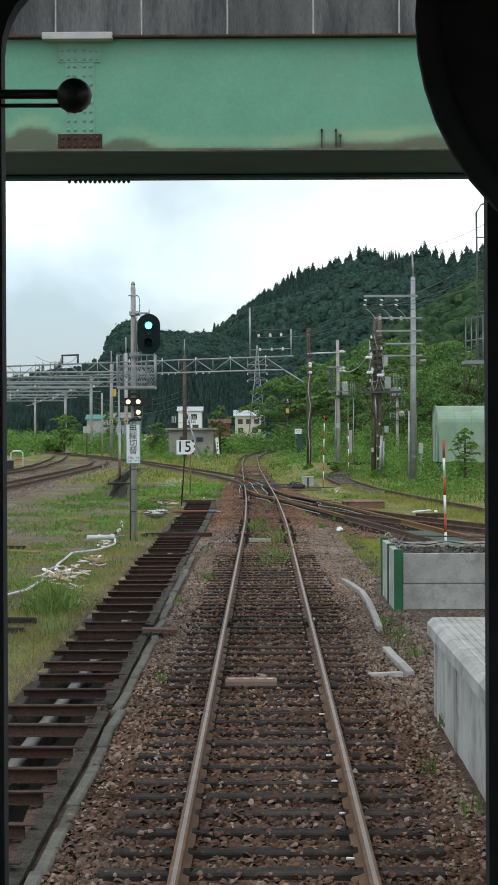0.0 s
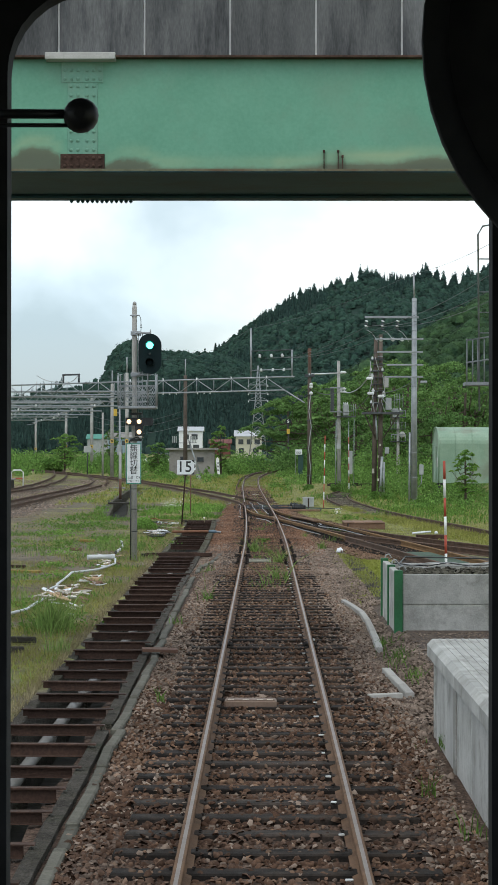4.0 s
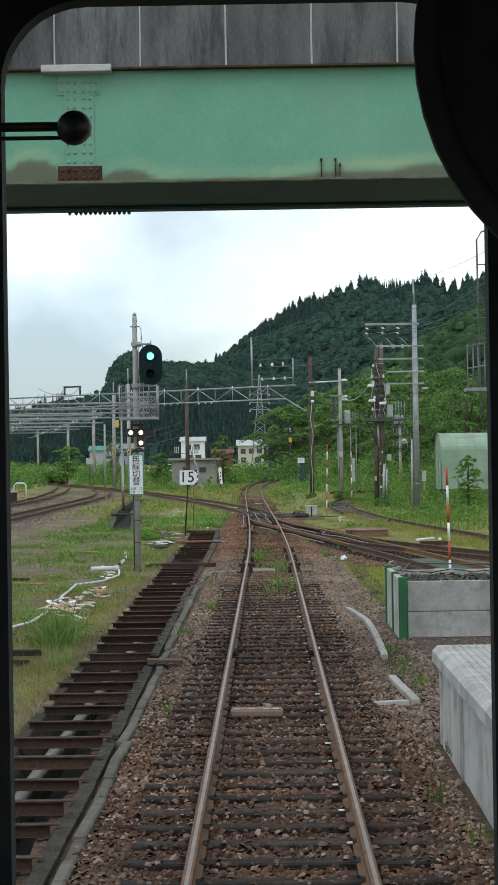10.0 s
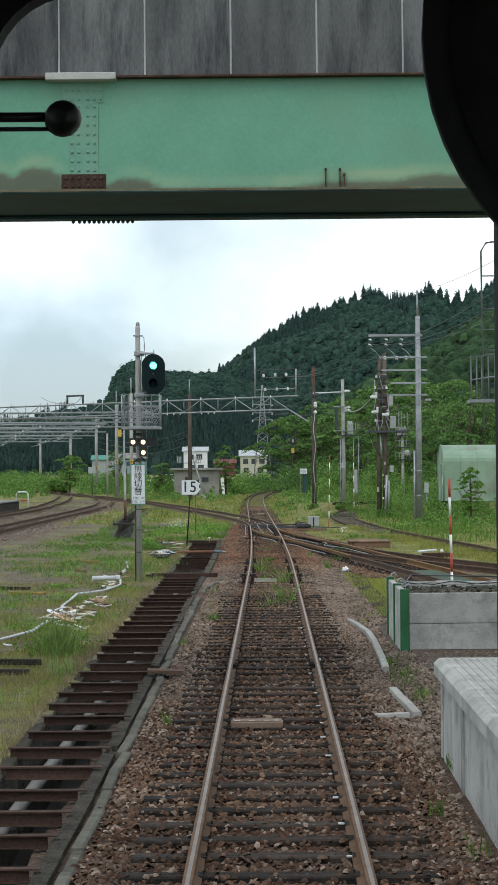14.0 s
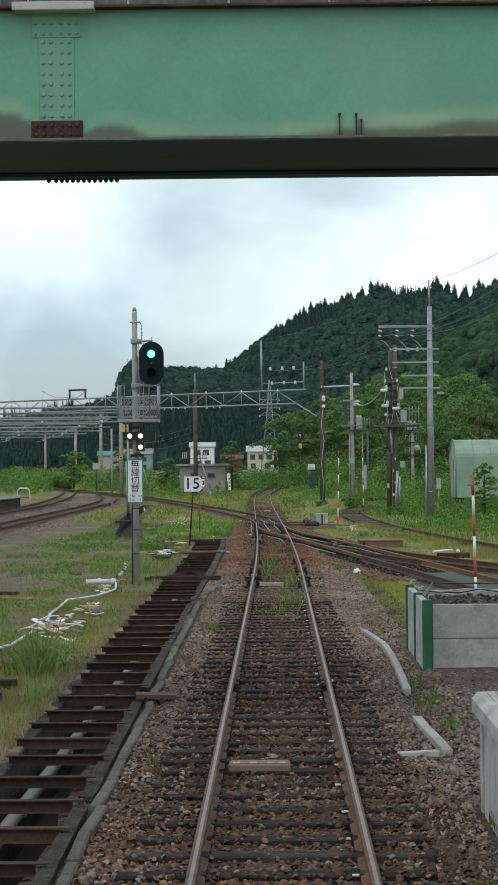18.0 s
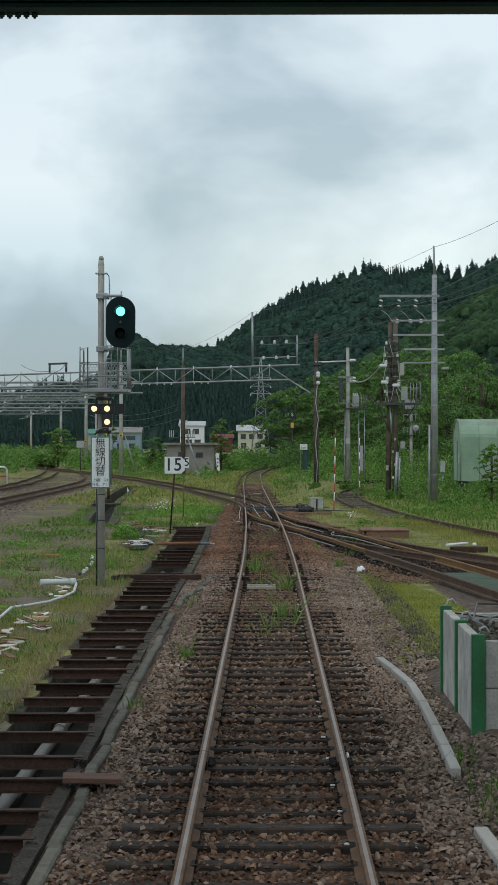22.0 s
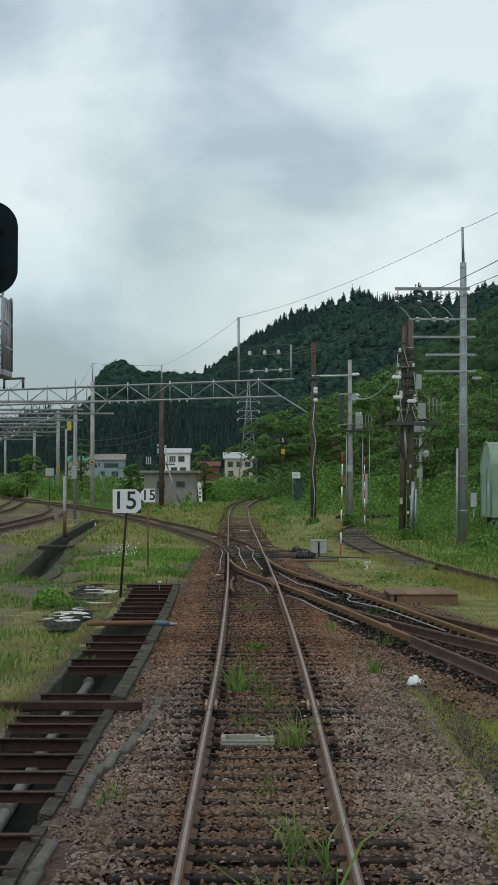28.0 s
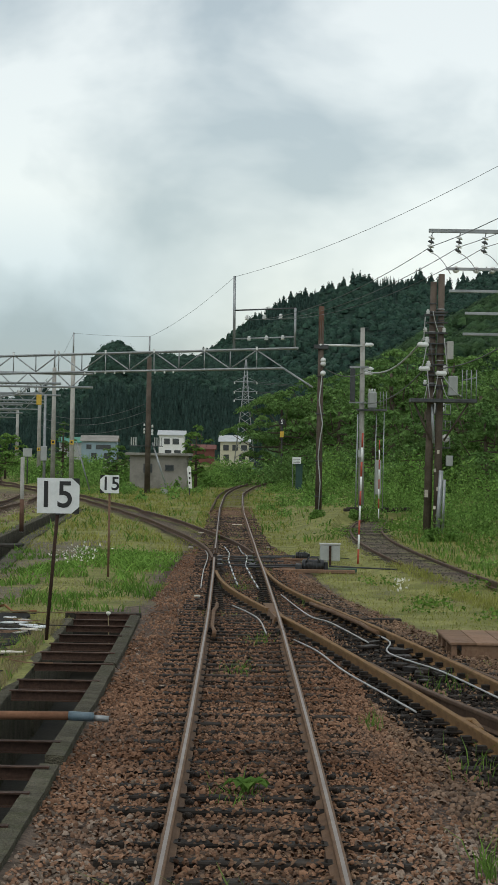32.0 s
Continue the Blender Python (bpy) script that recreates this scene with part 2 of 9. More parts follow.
M_COILP = surface("pale_grey_green_plastic", (0.3, 0.3, 0.235), (0.42, 0.42, 0.34), 4, 0.7, 0, 0.2, 40, 0, (0.16, 0.15, 0.11), 3, 0.5)
M_GREENB = surface("dark_green_paint", (0.012, 0.05, 0.04), (0.025, 0.075, 0.06), 3, 0.6, 0, 0.1, 40)
M_PLATEB = surface("brown_rusty_sheet", (0.1, 0.055, 0.038), (0.17, 0.1, 0.072), 4, 0.8, 0.1, 0.3, 40, 0.15, (0.07, 0.045, 0.035), 2, 0.6)
M_SPLIT = surface("tan_split_wood", (0.3, 0.2, 0.12), (0.46, 0.33, 0.21), 5, 0.85, 0, 0.3, 30, 0.3)
M_PALEGR = surface("pale_green_plate", (0.05, 0.082, 0.058), (0.095, 0.14, 0.1), 2, 0.85, 0, 0.15, 30, 0.15, (0.1, 0.11, 0.07), 2, 0.5)
M_PALE = surface("pale_split_planks", (0.45, 0.41, 0.34), (0.68, 0.64, 0.57), 4, 0.85, 0, 0.3, 30, 0.35)
M_WHITE = surface("white_paint", (0.72, 0.73, 0.72), (0.82, 0.83, 0.82), 3, 0.5, 0, 0.05, 30, 0.06, (0.55, 0.55, 0.52), 2.0, 0.3)
M_SIGN = surface("white_sign_enamel", (0.66, 0.7, 0.7), (0.78, 0.81, 0.81), 2, 0.45, 0, 0.03, 30, 0, (0.52, 0.56, 0.56), 2.2, 0.35)
M_BLACK = surface("black_paint", (0.012, 0.013, 0.014), (0.022, 0.024, 0.026), 4, 0.45, 0, 0.05, 50)
M_HEADBLK = surface("black_green_signal_paint", (0.006, 0.015, 0.017), (0.01, 0.022, 0.024), 3, 0.75, 0, 0.05, 50)
M_GREENP = surface("green_paint", (0.012, 0.11, 0.035), (0.025, 0.17, 0.06), 3, 0.5, 0, 0.1, 40)
M_TEALP = surface("green_sign_border", (0.03, 0.2, 0.14), (0.05, 0.26, 0.19), 3, 0.5, 0, 0.05, 40)
M_RED = surface("red_paint", (0.36, 0.05, 0.025), (0.46, 0.09, 0.05), 5, 0.6, 0, 0.1, 40)
M_YEL = surface("yellow_paint", (0.55, 0.35, 0.04), (0.68, 0.46, 0.07), 5, 0.6, 0, 0.1, 40)
M_OCHRE = surface("dirty_yellow_board", (0.2, 0.13, 0.04), (0.36, 0.25, 0.075), 5, 0.85, 0, 0.3, 30, 0.1, (0.1, 0.07, 0.035), 3, 0.6)
M_GREYB = surface("grey_cabinet_paint", (0.3, 0.32, 0.31), (0.4, 0.42, 0.41), 2, 0.5, 0.1, 0.1, 40, 0.1)
M_DKGREY = surface("dark_grey_iron", (0.045, 0.05, 0.052), (0.09, 0.095, 0.1), 5, 0.6, 0.4, 0.2, 50)
M_PORC = surface("glazed_porcelain", (0.62, 0.64, 0.63), (0.75, 0.77, 0.76), 4, 0.2, 0, 0, 30)
M_CABLE = surface("dark_cable", (0.05, 0.055, 0.055), (0.1, 0.105, 0.105), 3, 0.6)
M_CABLEL = surface("pale_grey_cable", (0.3, 0.31, 0.31), (0.45, 0.46, 0.45), 3, 0.6)
M_PVC = surface("grey_white_pvc", (0.5, 0.52, 0.53), (0.66, 0.68, 0.68), 3, 0.5, 0, 0.05, 30, 0, (0.3, 0.3, 0.27), 3, 0.4)
M_PIPEG = surface("dull_grey_pipe", (0.13, 0.125, 0.113), (0.2, 0.192, 0.175), 3, 0.55, 0, 0.05, 30, 0, (0.12, 0.12, 0.1), 3, 0.5)
M_BLUEP = surface("blue_grey_plastic", (0.075, 0.12, 0.15), (0.12, 0.175, 0.21), 3, 0.5)
M_TARP = surface("white_plastic_sack", (0.7, 0.74, 0.76), (0.82, 0.85, 0.86), 6, 0.4, 0, 0.3, 30)
M_TARPB = surface("black_sheeting", (0.007, 0.007, 0.006), (0.018, 0.017, 0.014), 3, 0.85, 0, 0.4, 25, 0.3)
M_CABIN = surface("dark_cab_lining", (0.03, 0.032, 0.034), (0.05, 0.052, 0.054), 4, 0.7, 0, 0.1, 60)
M_RUBBER = surface("black_rubber_gasket", (0.02, 0.021, 0.022), (0.035, 0.036, 0.037), 5, 0.75, 0, 0.1, 60)
M_BODY = surface("railcar_body_paint", (0.4, 0.38, 0.34), (0.5, 0.48, 0.44), 2, 0.4, 0, 0.05, 30, 0, (0.25, 0.2, 0.16), 1.5, 0.3)
M_GLASSB = surface("dark_window_glass", (0.03, 0.04, 0.045), (0.06, 0.07, 0.075), 1.5, 0.12, 0, 0, 20)
M_LENS = surface("unlit_lens", (0.012, 0.013, 0.014), (0.03, 0.03, 0.03), 5, 0.12, 0, 0, 30)
M_GREEN_ON = glow("lit_green_lens", (0.1, 1.0, 0.75), 4.5)
M_LAMP_ON = glow("lit_warm_lamp", (1.0, 0.68, 0.36), 1.5)
# halo of the green light, given to a ring as emission
M_HALO = glow("green_lens_glow", (0.0, 0.32, 0.25), 0.55)
M_MIRROR = surface("mirror_glass", (0.5, 0.52, 0.53), (0.55, 0.57, 0.58), 2, 0.06, 1.0, 0, 20)
M_LEAF1 = leafy("bush_leaves", (0.098, 0.205, 0.045), (0.21, 0.35, 0.092))
M_LEAF2 = leafy("tree_leaves", (0.08, 0.165, 0.05), (0.175, 0.295, 0.088), 0.3, 0.5, 0.3)
# hill greens are shifted to blue: distance haze put into the colour
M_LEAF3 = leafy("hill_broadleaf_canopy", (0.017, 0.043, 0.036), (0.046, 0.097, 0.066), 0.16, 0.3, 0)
M_LEAF5 = leafy("near_slope_broadleaf_canopy", (0.028, 0.068, 0.034), (0.078, 0.148, 0.058), 0.3, 0.3, 0)
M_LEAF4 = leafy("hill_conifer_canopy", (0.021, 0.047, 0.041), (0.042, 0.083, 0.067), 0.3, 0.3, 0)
for m, sc in ((M_LEAF3, 0.45), (M_LEAF4, 0.6), (M_LEAF5, 0.8)):
    n, l = m.node_tree.nodes, m.node_tree.links
    t = n.new("ShaderNodeTexNoise")
    t.inputs["Scale"].default_value, t.inputs["Detail"].default_value, t.inputs["Roughness"].default_value = sc, 6, 0.75
    l.new(n["Texture Coordinate"].outputs["Object"], t.inputs["Vector"])
    bp = n.new("ShaderNodeBump")
    bp.inputs["Strength"].default_value, bp.inputs["Distance"].default_value = 1.0, 1.6
    l.new(t.outputs[0], bp.inputs["Height"])
    l.new(bp.outputs[0], n["Principled BSDF"].inputs["Normal"])
M_GRASS = leafy("meadow_grass", (0.185, 0.205, 0.045), (0.35, 0.345, 0.105), 0.35, 0.35)
M_WEED = leafy("lush_weed", (0.075, 0.165, 0.028), (0.165, 0.275, 0.06), 0.6, 0.4)
M_LUSH = leafy("bright_leafy_weed", (0.115, 0.24, 0.04), (0.22, 0.37, 0.085), 0.6, 0.4)
M_SHRUB = leafy("fresh_shrub_leaves", (0.16, 0.31, 0.06), (0.28, 0.44, 0.12), 0.9, 0.4, 0.4)
M_TUFT = leafy("pale_grass_tuft", (0.11, 0.2, 0.045), (0.24, 0.33, 0.1), 0.8, 0.4)
M_MOSS = leafy("yellow_moss_grass", (0.225, 0.26, 0.045), (0.34, 0.36, 0.09), 0.5, 0.35)
M_DRY = leafy("dry_straw", (0.2, 0.17, 0.09), (0.34, 0.29, 0.17), 0.5, 0.35)
M_FLOWER = surface("white_flower_heads", (0.6, 0.6, 0.52), (0.75, 0.74, 0.66), 4, 0.8)
M_BARK = surface("tree_bark", (0.07, 0.055, 0.04), (0.14, 0.115, 0.09), 3, 0.9, 0, 0.5, 30)
# forest floor carries the same haze blue in its colour
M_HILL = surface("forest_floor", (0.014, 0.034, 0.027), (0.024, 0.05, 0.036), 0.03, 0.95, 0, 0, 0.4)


# ---- mesh helpers ----
def mesh_ob(name, bm, mats, smooth=False):
    me = bpy.data.meshes.new(name)
    bmesh.ops.recalc_face_normals(bm, faces=bm.faces)
    bm.to_mesh(me)
    bm.free()
    for m in mats if isinstance(mats, (list, tuple)) else [mats]:
        me.materials.append(m)
    if smooth:
        me.shade_smooth()
    return new(name, me)


def part(name, bm, material, parent, label="", smooth=False):
    ob = mesh_ob(name, bm, material, smooth)
    ob.parent = parent
    return tagged(ob, label)


def twin(ob, x=0.0, y=0.0, z=0.0, rz=0.0, scale=None):
    """Another object on the same mesh under the same parent."""
    o = bpy.data.objects.new(ob.name.split(".")[0], ob.data)
    scene.collection.objects.link(o)
    o.parent = ob.parent
    o.matrix_local = pose(x, y, z, 0, 0, rz) @ (Matrix.Diagonal((*scale, 1)) if scale else Matrix())
    return o


def thing(name, at, label, category, group="", kind="", rz=0.0):
    e = new(name)
    e.matrix_world = pose(*at, 0, 0, rz)
    e.empty_display_size = 0.1
    return tagged(e, label, category, group, kind)


def single(name, bm, mats, label, category, group="", kind="", smooth=False):
    return tagged(mesh_ob(name, bm, mats, smooth), label, category, group, kind)


def box(bm, x0, x1, y0, y1, z0, z1, bevel=0.0, mat=0):
    vs = [bm.verts.new((x, y, z)) for x in (x0, x1) for y in (y0, y1) for z in (z0, z1)]
    fs = [bm.faces.new([vs[i] for i in q]) for q in ((0, 1, 3, 2), (4, 6, 7, 5), (0, 4, 5, 1), (2, 3, 7, 6), (0, 2, 6, 4), (1, 5, 7, 3))]
    for f in fs:
        f.material_index = mat
    if bevel:
        es = list({e for f in fs for e in f.edges})
        r = bmesh.ops.bevel(bm, geom=es, offset=bevel, segments=1, affect="EDGES")
        for f in r["faces"]:
            f.material_index = mat
    return bm


def B():
    return bmesh.new()


def boxes(*rows, bevel=0.0):
    bm = B()
    for r in rows:
        box(bm, *r, bevel=bevel)
    return bm


def tube(bm, pts, r, seg=8, r2=None, mat=0, caps=True):
    """A round bar through the points; r2: the radius at the end."""
    pts = [Vector(p) for p in pts]
    rings = []
    for i, p in enumerate(pts):
        d = (pts[min(i + 1, len(pts) - 1)] - pts[max(i - 1, 0)]).normalized()
        a = d.orthogonal().normalized() if abs(d.z) < 0.9 else d.cross(Vector((0, 1, 0))).normalized()
        if abs(d.z) < 0.9:
            a = d.cross(Vector((0, 0, 1))).normalized()
        b = d.cross(a)
        rr = r if r2 is None else r + (r2 - r) * i / (len(pts) - 1)
        rings.append([bm.verts.new(p + rr * (math.cos(2 * math.pi * k / seg) * a + math.sin(2 * math.pi * k / seg) * b)) for k in range(seg)])
    for u, v in zip(rings, rings[1:]):
        for k in range(seg):
            f = bm.faces.new((u[k], u[(k + 1) % seg], v[(k + 1) % seg], v[k]))
            f.material_index, f.smooth = mat, True
    if caps:
        bm.faces.new(rings[0][::-1]).material_index = mat
        bm.faces.new(rings[-1]).material_index = mat
    return bm


def tubes(*rows, seg=8):
    bm = B()
    for r, *pts in rows:
        tube(bm, pts, r, seg)
    return bm


def lathe(bm, prof, at=(0, 0, 0), seg=12, axis="z", mat=0):
    """Turn a profile of (radius, height) round an axis."""
    rings = []
    for r, h in prof:
        ring = []
        for k in range(seg):
            c, s = r * math.cos(2 * math.pi * k / seg), r * math.sin(2 * math.pi * k / seg)
            p = {"z": (c, s, h), "y": (c, h, s), "x": (h, c, s)}[axis]
            ring.append(bm.verts.new(Vector(at) + Vector(p)))
        rings.append(ring)
    for u, v in zip(rings, rings[1:]):
        for k in range(seg):
            f = bm.faces.new((u[k], u[(k + 1) % seg], v[(k + 1) % seg], v[k]))
            f.smooth, f.material_index = True, mat
    bm.faces.new(rings[0][::-1]).material_index = mat
    bm.faces.new(rings[-1]).material_index = mat
    return bm


def prism(bm, poly, y0, y1, mat=0):
    """A flat outline in x and z, made solid from y0 to y1."""
    a = [bm.verts.new((x, y0, z)) for x, z in poly]
    b = [bm.verts.new((x, y1, z)) for x, z in poly]
    bm.faces.new(a).material_index = mat
    bm.faces.new(b[::-1]).material_index = mat
    for i in range(len(poly)):
        j = (i + 1) % len(poly)
        bm.faces.new((a[j], a[i], b[i], b[j])).material_index = mat
    return bm


def sag(p, q, drop, n=14):
    p, q = Vector(p), Vector(q)
    return [p.lerp(q, i / n) - Vector((0, 0, drop * 4 * (i / n) * (1 - i / n))) for i in range(n + 1)]


def wire(name, pts, r, material, label, category="cable"):
    return single(name, tube(B(), pts, r, 5), material, label, category)


def lettering(body, size, material, parent, m, label="", spacing=1.0, thick=0.0):
    """Flat black letters with a little thickness, as a mesh part."""
    cu = bpy.data.curves.new("writing", "FONT")
    cu.offset = thick
    cu.body, cu.size, cu.align_x, cu.align_y, cu.extrude, cu.space_line = body, size, "CENTER", "CENTER", 0.002, spacing
    tmp = bpy.data.objects.new("writing_shape", cu)
    scene.collection.objects.link(tmp)
    me = bpy.data.meshes.new_from_object(tmp.evaluated_get(bpy.context.evaluated_depsgraph_get()))
    bpy.data.objects.remove(tmp)
    me.materials.clear()
    me.materials.append(material)
    o = new("writing", me)
    o.parent = parent
    o.matrix_local = m
    return tagged(o, label)


FACE = pose(0, 0, 0, 90, 0, 0)


def smooth_line(rows, step=0.5, soft=6):
    """x of a line along y, from rows of (y, x), softened."""
    rows = sorted(rows)
    ys = np.arange(rows[0][0], rows[-1][0] + 1e-6, step)
    xs = np.interp(ys, [r[0] for r in rows], [r[1] for r in rows])
    k = np.ones(soft * 2 + 1) / (soft * 2 + 1)
    pad = np.concatenate([xs[0] - (xs[1] - xs[0]) * np.arange(soft, 0, -1), xs, xs[-1] + (xs[-1] - xs[-2]) * np.arange(1, soft + 1)])
    return ys, np.convolve(pad, k, "valid")


def many(name, verts, faces, material, label, category, parent=None, smooth=False):
    """A mesh of countless small pieces, from arrays."""
    me = bpy.data.meshes.new(name)
    me.vertices.add(len(verts))
    me.vertices.foreach_set("co", np.asarray(verts, np.float32).ravel())
    k = faces.shape[1]
    me.loops.add(faces.size)
    me.loops.foreach_set("vertex_index", faces.astype(np.int32).ravel())
    me.polygons.add(len(faces))
    me.polygons.foreach_set("loop_start", np.arange(0, faces.size, k, dtype=np.int32))
    me.update(calc_edges=True)
    me.validate()
    me.materials.append(material)
    if smooth:
        me.shade_smooth()
    else:
        me.shade_flat()
    o = new(name, me)
    if parent:
        o.parent = parent
        return tagged(o, label, kind="stuff")
    return tagged(o, label, category, kind="stuff")


# ---- lines of the tracks ----
MAIN = smooth_line([(-14, 0), (60, 0), (68, -0.03), (83, -0.135), (99, -0.31), (105, -0.4), (111, -0.46), (118, -0.54), (126, -0.64), (138, -0.77),
                    (157, -1.0), (173, -1.07), (186, -1.12), (196, -1.05), (206, -0.85), (221, -0.35), (235, 0.4), (243, 1.2), (260, 3.1), (290, 8), (330, 17), (380, 32)])
RIGHT1 = smooth_line([(30, 6.3), (44, 5.1), (52, 4.4), (60, 3.62), (68, 2.76), (72, 2.36), (76, 1.93), (80, 1.48), (84, 0.98), (88, 0.46), (92, 0.04), (96, -0.19), (101, -0.335)], soft=3)
RIGHT2 = smooth_line([(40, 12), (50, 8.3), (58, 5.9), (62, 4.78), (65, 4.0), (68, 3.3), (71, 2.7), (74, 2.2), (78, 1.7)], soft=3)
LEFT1 = smooth_line([(102, -0.365), (108, -0.55), (113, -0.88), (120, -1.53), (128, -2.45), (137, -3.45), (155, -6.0), (171, -8.7), (180, -10.4), (200, -14.6), (240, -24), (300, -42)], soft=4)
YARD1 = smooth_line([(84, -12.25), (165, -12.3), (178, -12.95), (190, -13.9), (204, -15.5)])
YARD2 = smooth_line([(110, -16.25), (160, -16.2), (185, -17.2), (210, -19), (237, -21.6), (285, -27.5), (340, -37)])
SIDING = smooth_line([(40, 9.8), (56, 7.9), (66, 6.95), (75, 6.4), (84, 5.5), (92, 4.85), (99, 4.42), (109, 4.05), (119, 3.87), (128, 4.07), (136, 4.55), (146, 5.6)])


DITCH = ([4, 18, 45, 58, 65, 73, 79, 86], [-1.63, -1.63, -1.775, -1.785, -1.805, -1.86, -1.93, -2.04])


def smooth_pts(pts, n=5):
    """A rounded line through a few points."""
    q = [Vector(p) for p in pts]
    q = [q[0]] + q + [q[-1]]
    out = []
    for a, b, c, d in zip(q, q[1:], q[2:], q[3:]):
        for i in range(n):
            t = i / n
            out.append(0.5 * (2 * b + (c - a) * t + (2 * a - 5 * b + 4 * c - d) * t * t + (3 * b - a - 3 * c + d) * t ** 3))
    return out + [q[-1]]


def line_x(line, y):
    return float(np.interp(y, line[0], line[1]))


def heading(line, y):
    return math.atan2(line_x(line, y + 0.3) - line_x(line, y - 0.3), 0.6)


def ditch_x(y):
    """The inner right edge of the ditch."""
    return float(np.interp(y, *DITCH))


def ditch_w(y):
    """Clear width of the ditch between its walls."""
    return float(np.interp(y, [50, 62, 76, 85], [0.79, 0.86, 0.87, 0.94]))


# ---- ground ----
def ground_z(x, y):
    z = -0.23
    d = abs(x - line_x(MAIN, y))
    if y < 390 and d < 1.9:
        z = -0.27
    if x < -1.6 and y < 90:
        z = -0.19 + 0.05 * noise.noise(Vector((x * 0.8, y * 0.5, 0)))
    if x > 1.5 and 22 < y < 52:
        z += 0.17 * min(1, (x - 1.5) / 0.35) * float(np.interp(y, [22, 27, 38, 52], [0, 1, 1, 0.2]))
    if x > 1.6 and y > 108:
        z += 0.4 * min(1, (y - 108) / 30) * min(1, max(0, (x - 1.6 - max(0, (y - 190) * 0.12)) / 1.5))
    if 96 < y < 147 and abs(x - line_x(SIDING, y)) < 1.25:
        z = -0.12
    elif y > 60 and d > 2:
        z += 0.06 * noise.noise(Vector((x * 0.35, y * 0.2, 3)))
    if 89 < y < 165:
        c = float(np.interp(y, [89, 92, 105, 120, 150, 165], [-6.0, -6.05, -6.75, -7.75, -8.75, -9.1]))
        if abs(x - c) < 0.2:
            z = -1.15
    if y > 150:
        z += 0.9 * min(1, (y - 150) / 200)
    return z


def culvert_x(y):
    return float(np.interp(y, [89, 92, 105, 120, 150, 165], [-6.0, -6.05, -6.75, -7.75, -8.75, -9.1]))


def ground():
    xs = sorted(set([-1500, -500, -200, -100, -60, -40, -30, -24, -20, -17, -14, -12, -11, *np.arange(-10, -3.2, 0.3).round(2), -3.0, -2.7, -1.85, -1.6, -1.3, -0.9, -0.45, 0, 0.45, 0.9, 1.3,
                     *np.arange(1.55, 3.7, 0.22).round(2), *np.arange(3.9, 12, 0.5).round(2), 13, 15, 18, 22, 28, 36, 50, 80, 150, 400, 1500]))
    ys = [-200, -60, -30, *range(-14, 4, 3), *np.arange(4, 90, 1.0), *np.arange(90, 170, 0.75), *range(170, 260, 5), *range(260, 420, 20), 500, 700, 1200, 3500]
    bm = B()
    rows = []
    for y in ys:
        row = []
        for i, x in enumerate(xs):
            xx = x
            if x == -1.85:
                xx = ditch_x(y) + 0.05
            elif x == -2.7:
                xx = ditch_x(y) - ditch_w(y) - 0.01
            elif x == -3.0:
                xx = ditch_x(y) - ditch_w(y) - 0.31
            elif x == -1.6:
                xx = ditch_x(y) + 0.11
            elif 89 <= y <= 163 and abs(x - culvert_x(y)) < 0.57:
                xx = culvert_x(y) + math.copysign(0.42, x - culvert_x(y))
            row.append(bm.verts.new((xx, y, ground_z(xx, min(y, 400)))))
        rows.append(row)
    i0 = xs.index(-2.7)
    for j in range(len(ys) - 1):
        for i in range(len(xs) - 1):
            if i == i0 and 4 <= ys[j] < 85:
                continue
            if 89 <= ys[j] and ys[j + 1] <= 163 and -10 < xs[i] < -5:
                u = [v_.co.x - culvert_x(v_.co.y) for v_ in (rows[j][i], rows[j][i + 1], rows[j + 1][i], rows[j + 1][i + 1])]
                if min(u) < 0 < max(u):
                    continue
            bm.faces.new((rows[j][i], rows[j][i + 1], rows[j + 1][i + 1], rows[j + 1][i]))
    me = bpy.data.meshes.new("ground")
    bm.to_mesh(me)
    bm.free()
    me.shade_smooth()
    # how stony and how green each spot is
    stony, green = [], []
    for v in me.vertices:
        x, y = v.co.x, v.co.y
        n1 = noise.noise(Vector((x * 0.9, y * 0.35, 7))) * 0.5
        d = min(abs(x - line_x(MAIN, y)), abs(x - line_x(RIGHT1, y)) if 40 < y < 101 else 9, abs(x - line_x(LEFT1, y)) if 101 < y < 190 else 9,
                abs(x - line_x(YARD1, y)) - 0.4 if 84 < y < 204 else 9, abs(x - line_x(YARD2, y)) - 1 if 110 < y < 300 else 9)
        w_ = float(np.interp(y, [0, 104, 116, 400], [1.5, 1.5, 0.5, 0.4]))
        s = 1 if d < w_ else max(0.0, 1 - (d - w_) / 0.6)
        if y > 112:
            s *= float(np.interp(y, [112, 130, 180], [1, 0.75, 0.55]))
        if 84 < y < 103 and d < 0.5:
            s *= 0.75
        if 96 < y < 147 and abs(x - line_x(SIDING, y)) < 0.7:
            s = max(s, 0.66)
        if ditch_x(y) - 0.05 < x < 0 and y < 88:
            s = 1
        if 0 < x < 3.6 and y < 39:
            s = 1
        if 1.45 < x < 3.3 and 39 < y < 58:
            s = 0.7 if 1.78 < x < 2.4 else 0.0
        if -16 < x < -11 and 100 < y < 175:
            s = max(s, 0.75)
        stony.append(min(1, max(0, s + n1 * (0.6 if s < 1 else 0))))
        g = 0.55 + n1
        if x < -2.4 and y < 62:
            g = 0.26 + n1 * 1.5 + 0.2 * (x > -3.8)
        if x < -4.5 and 58 < y < 120:
            g = 0.24 + n1 * 1.5
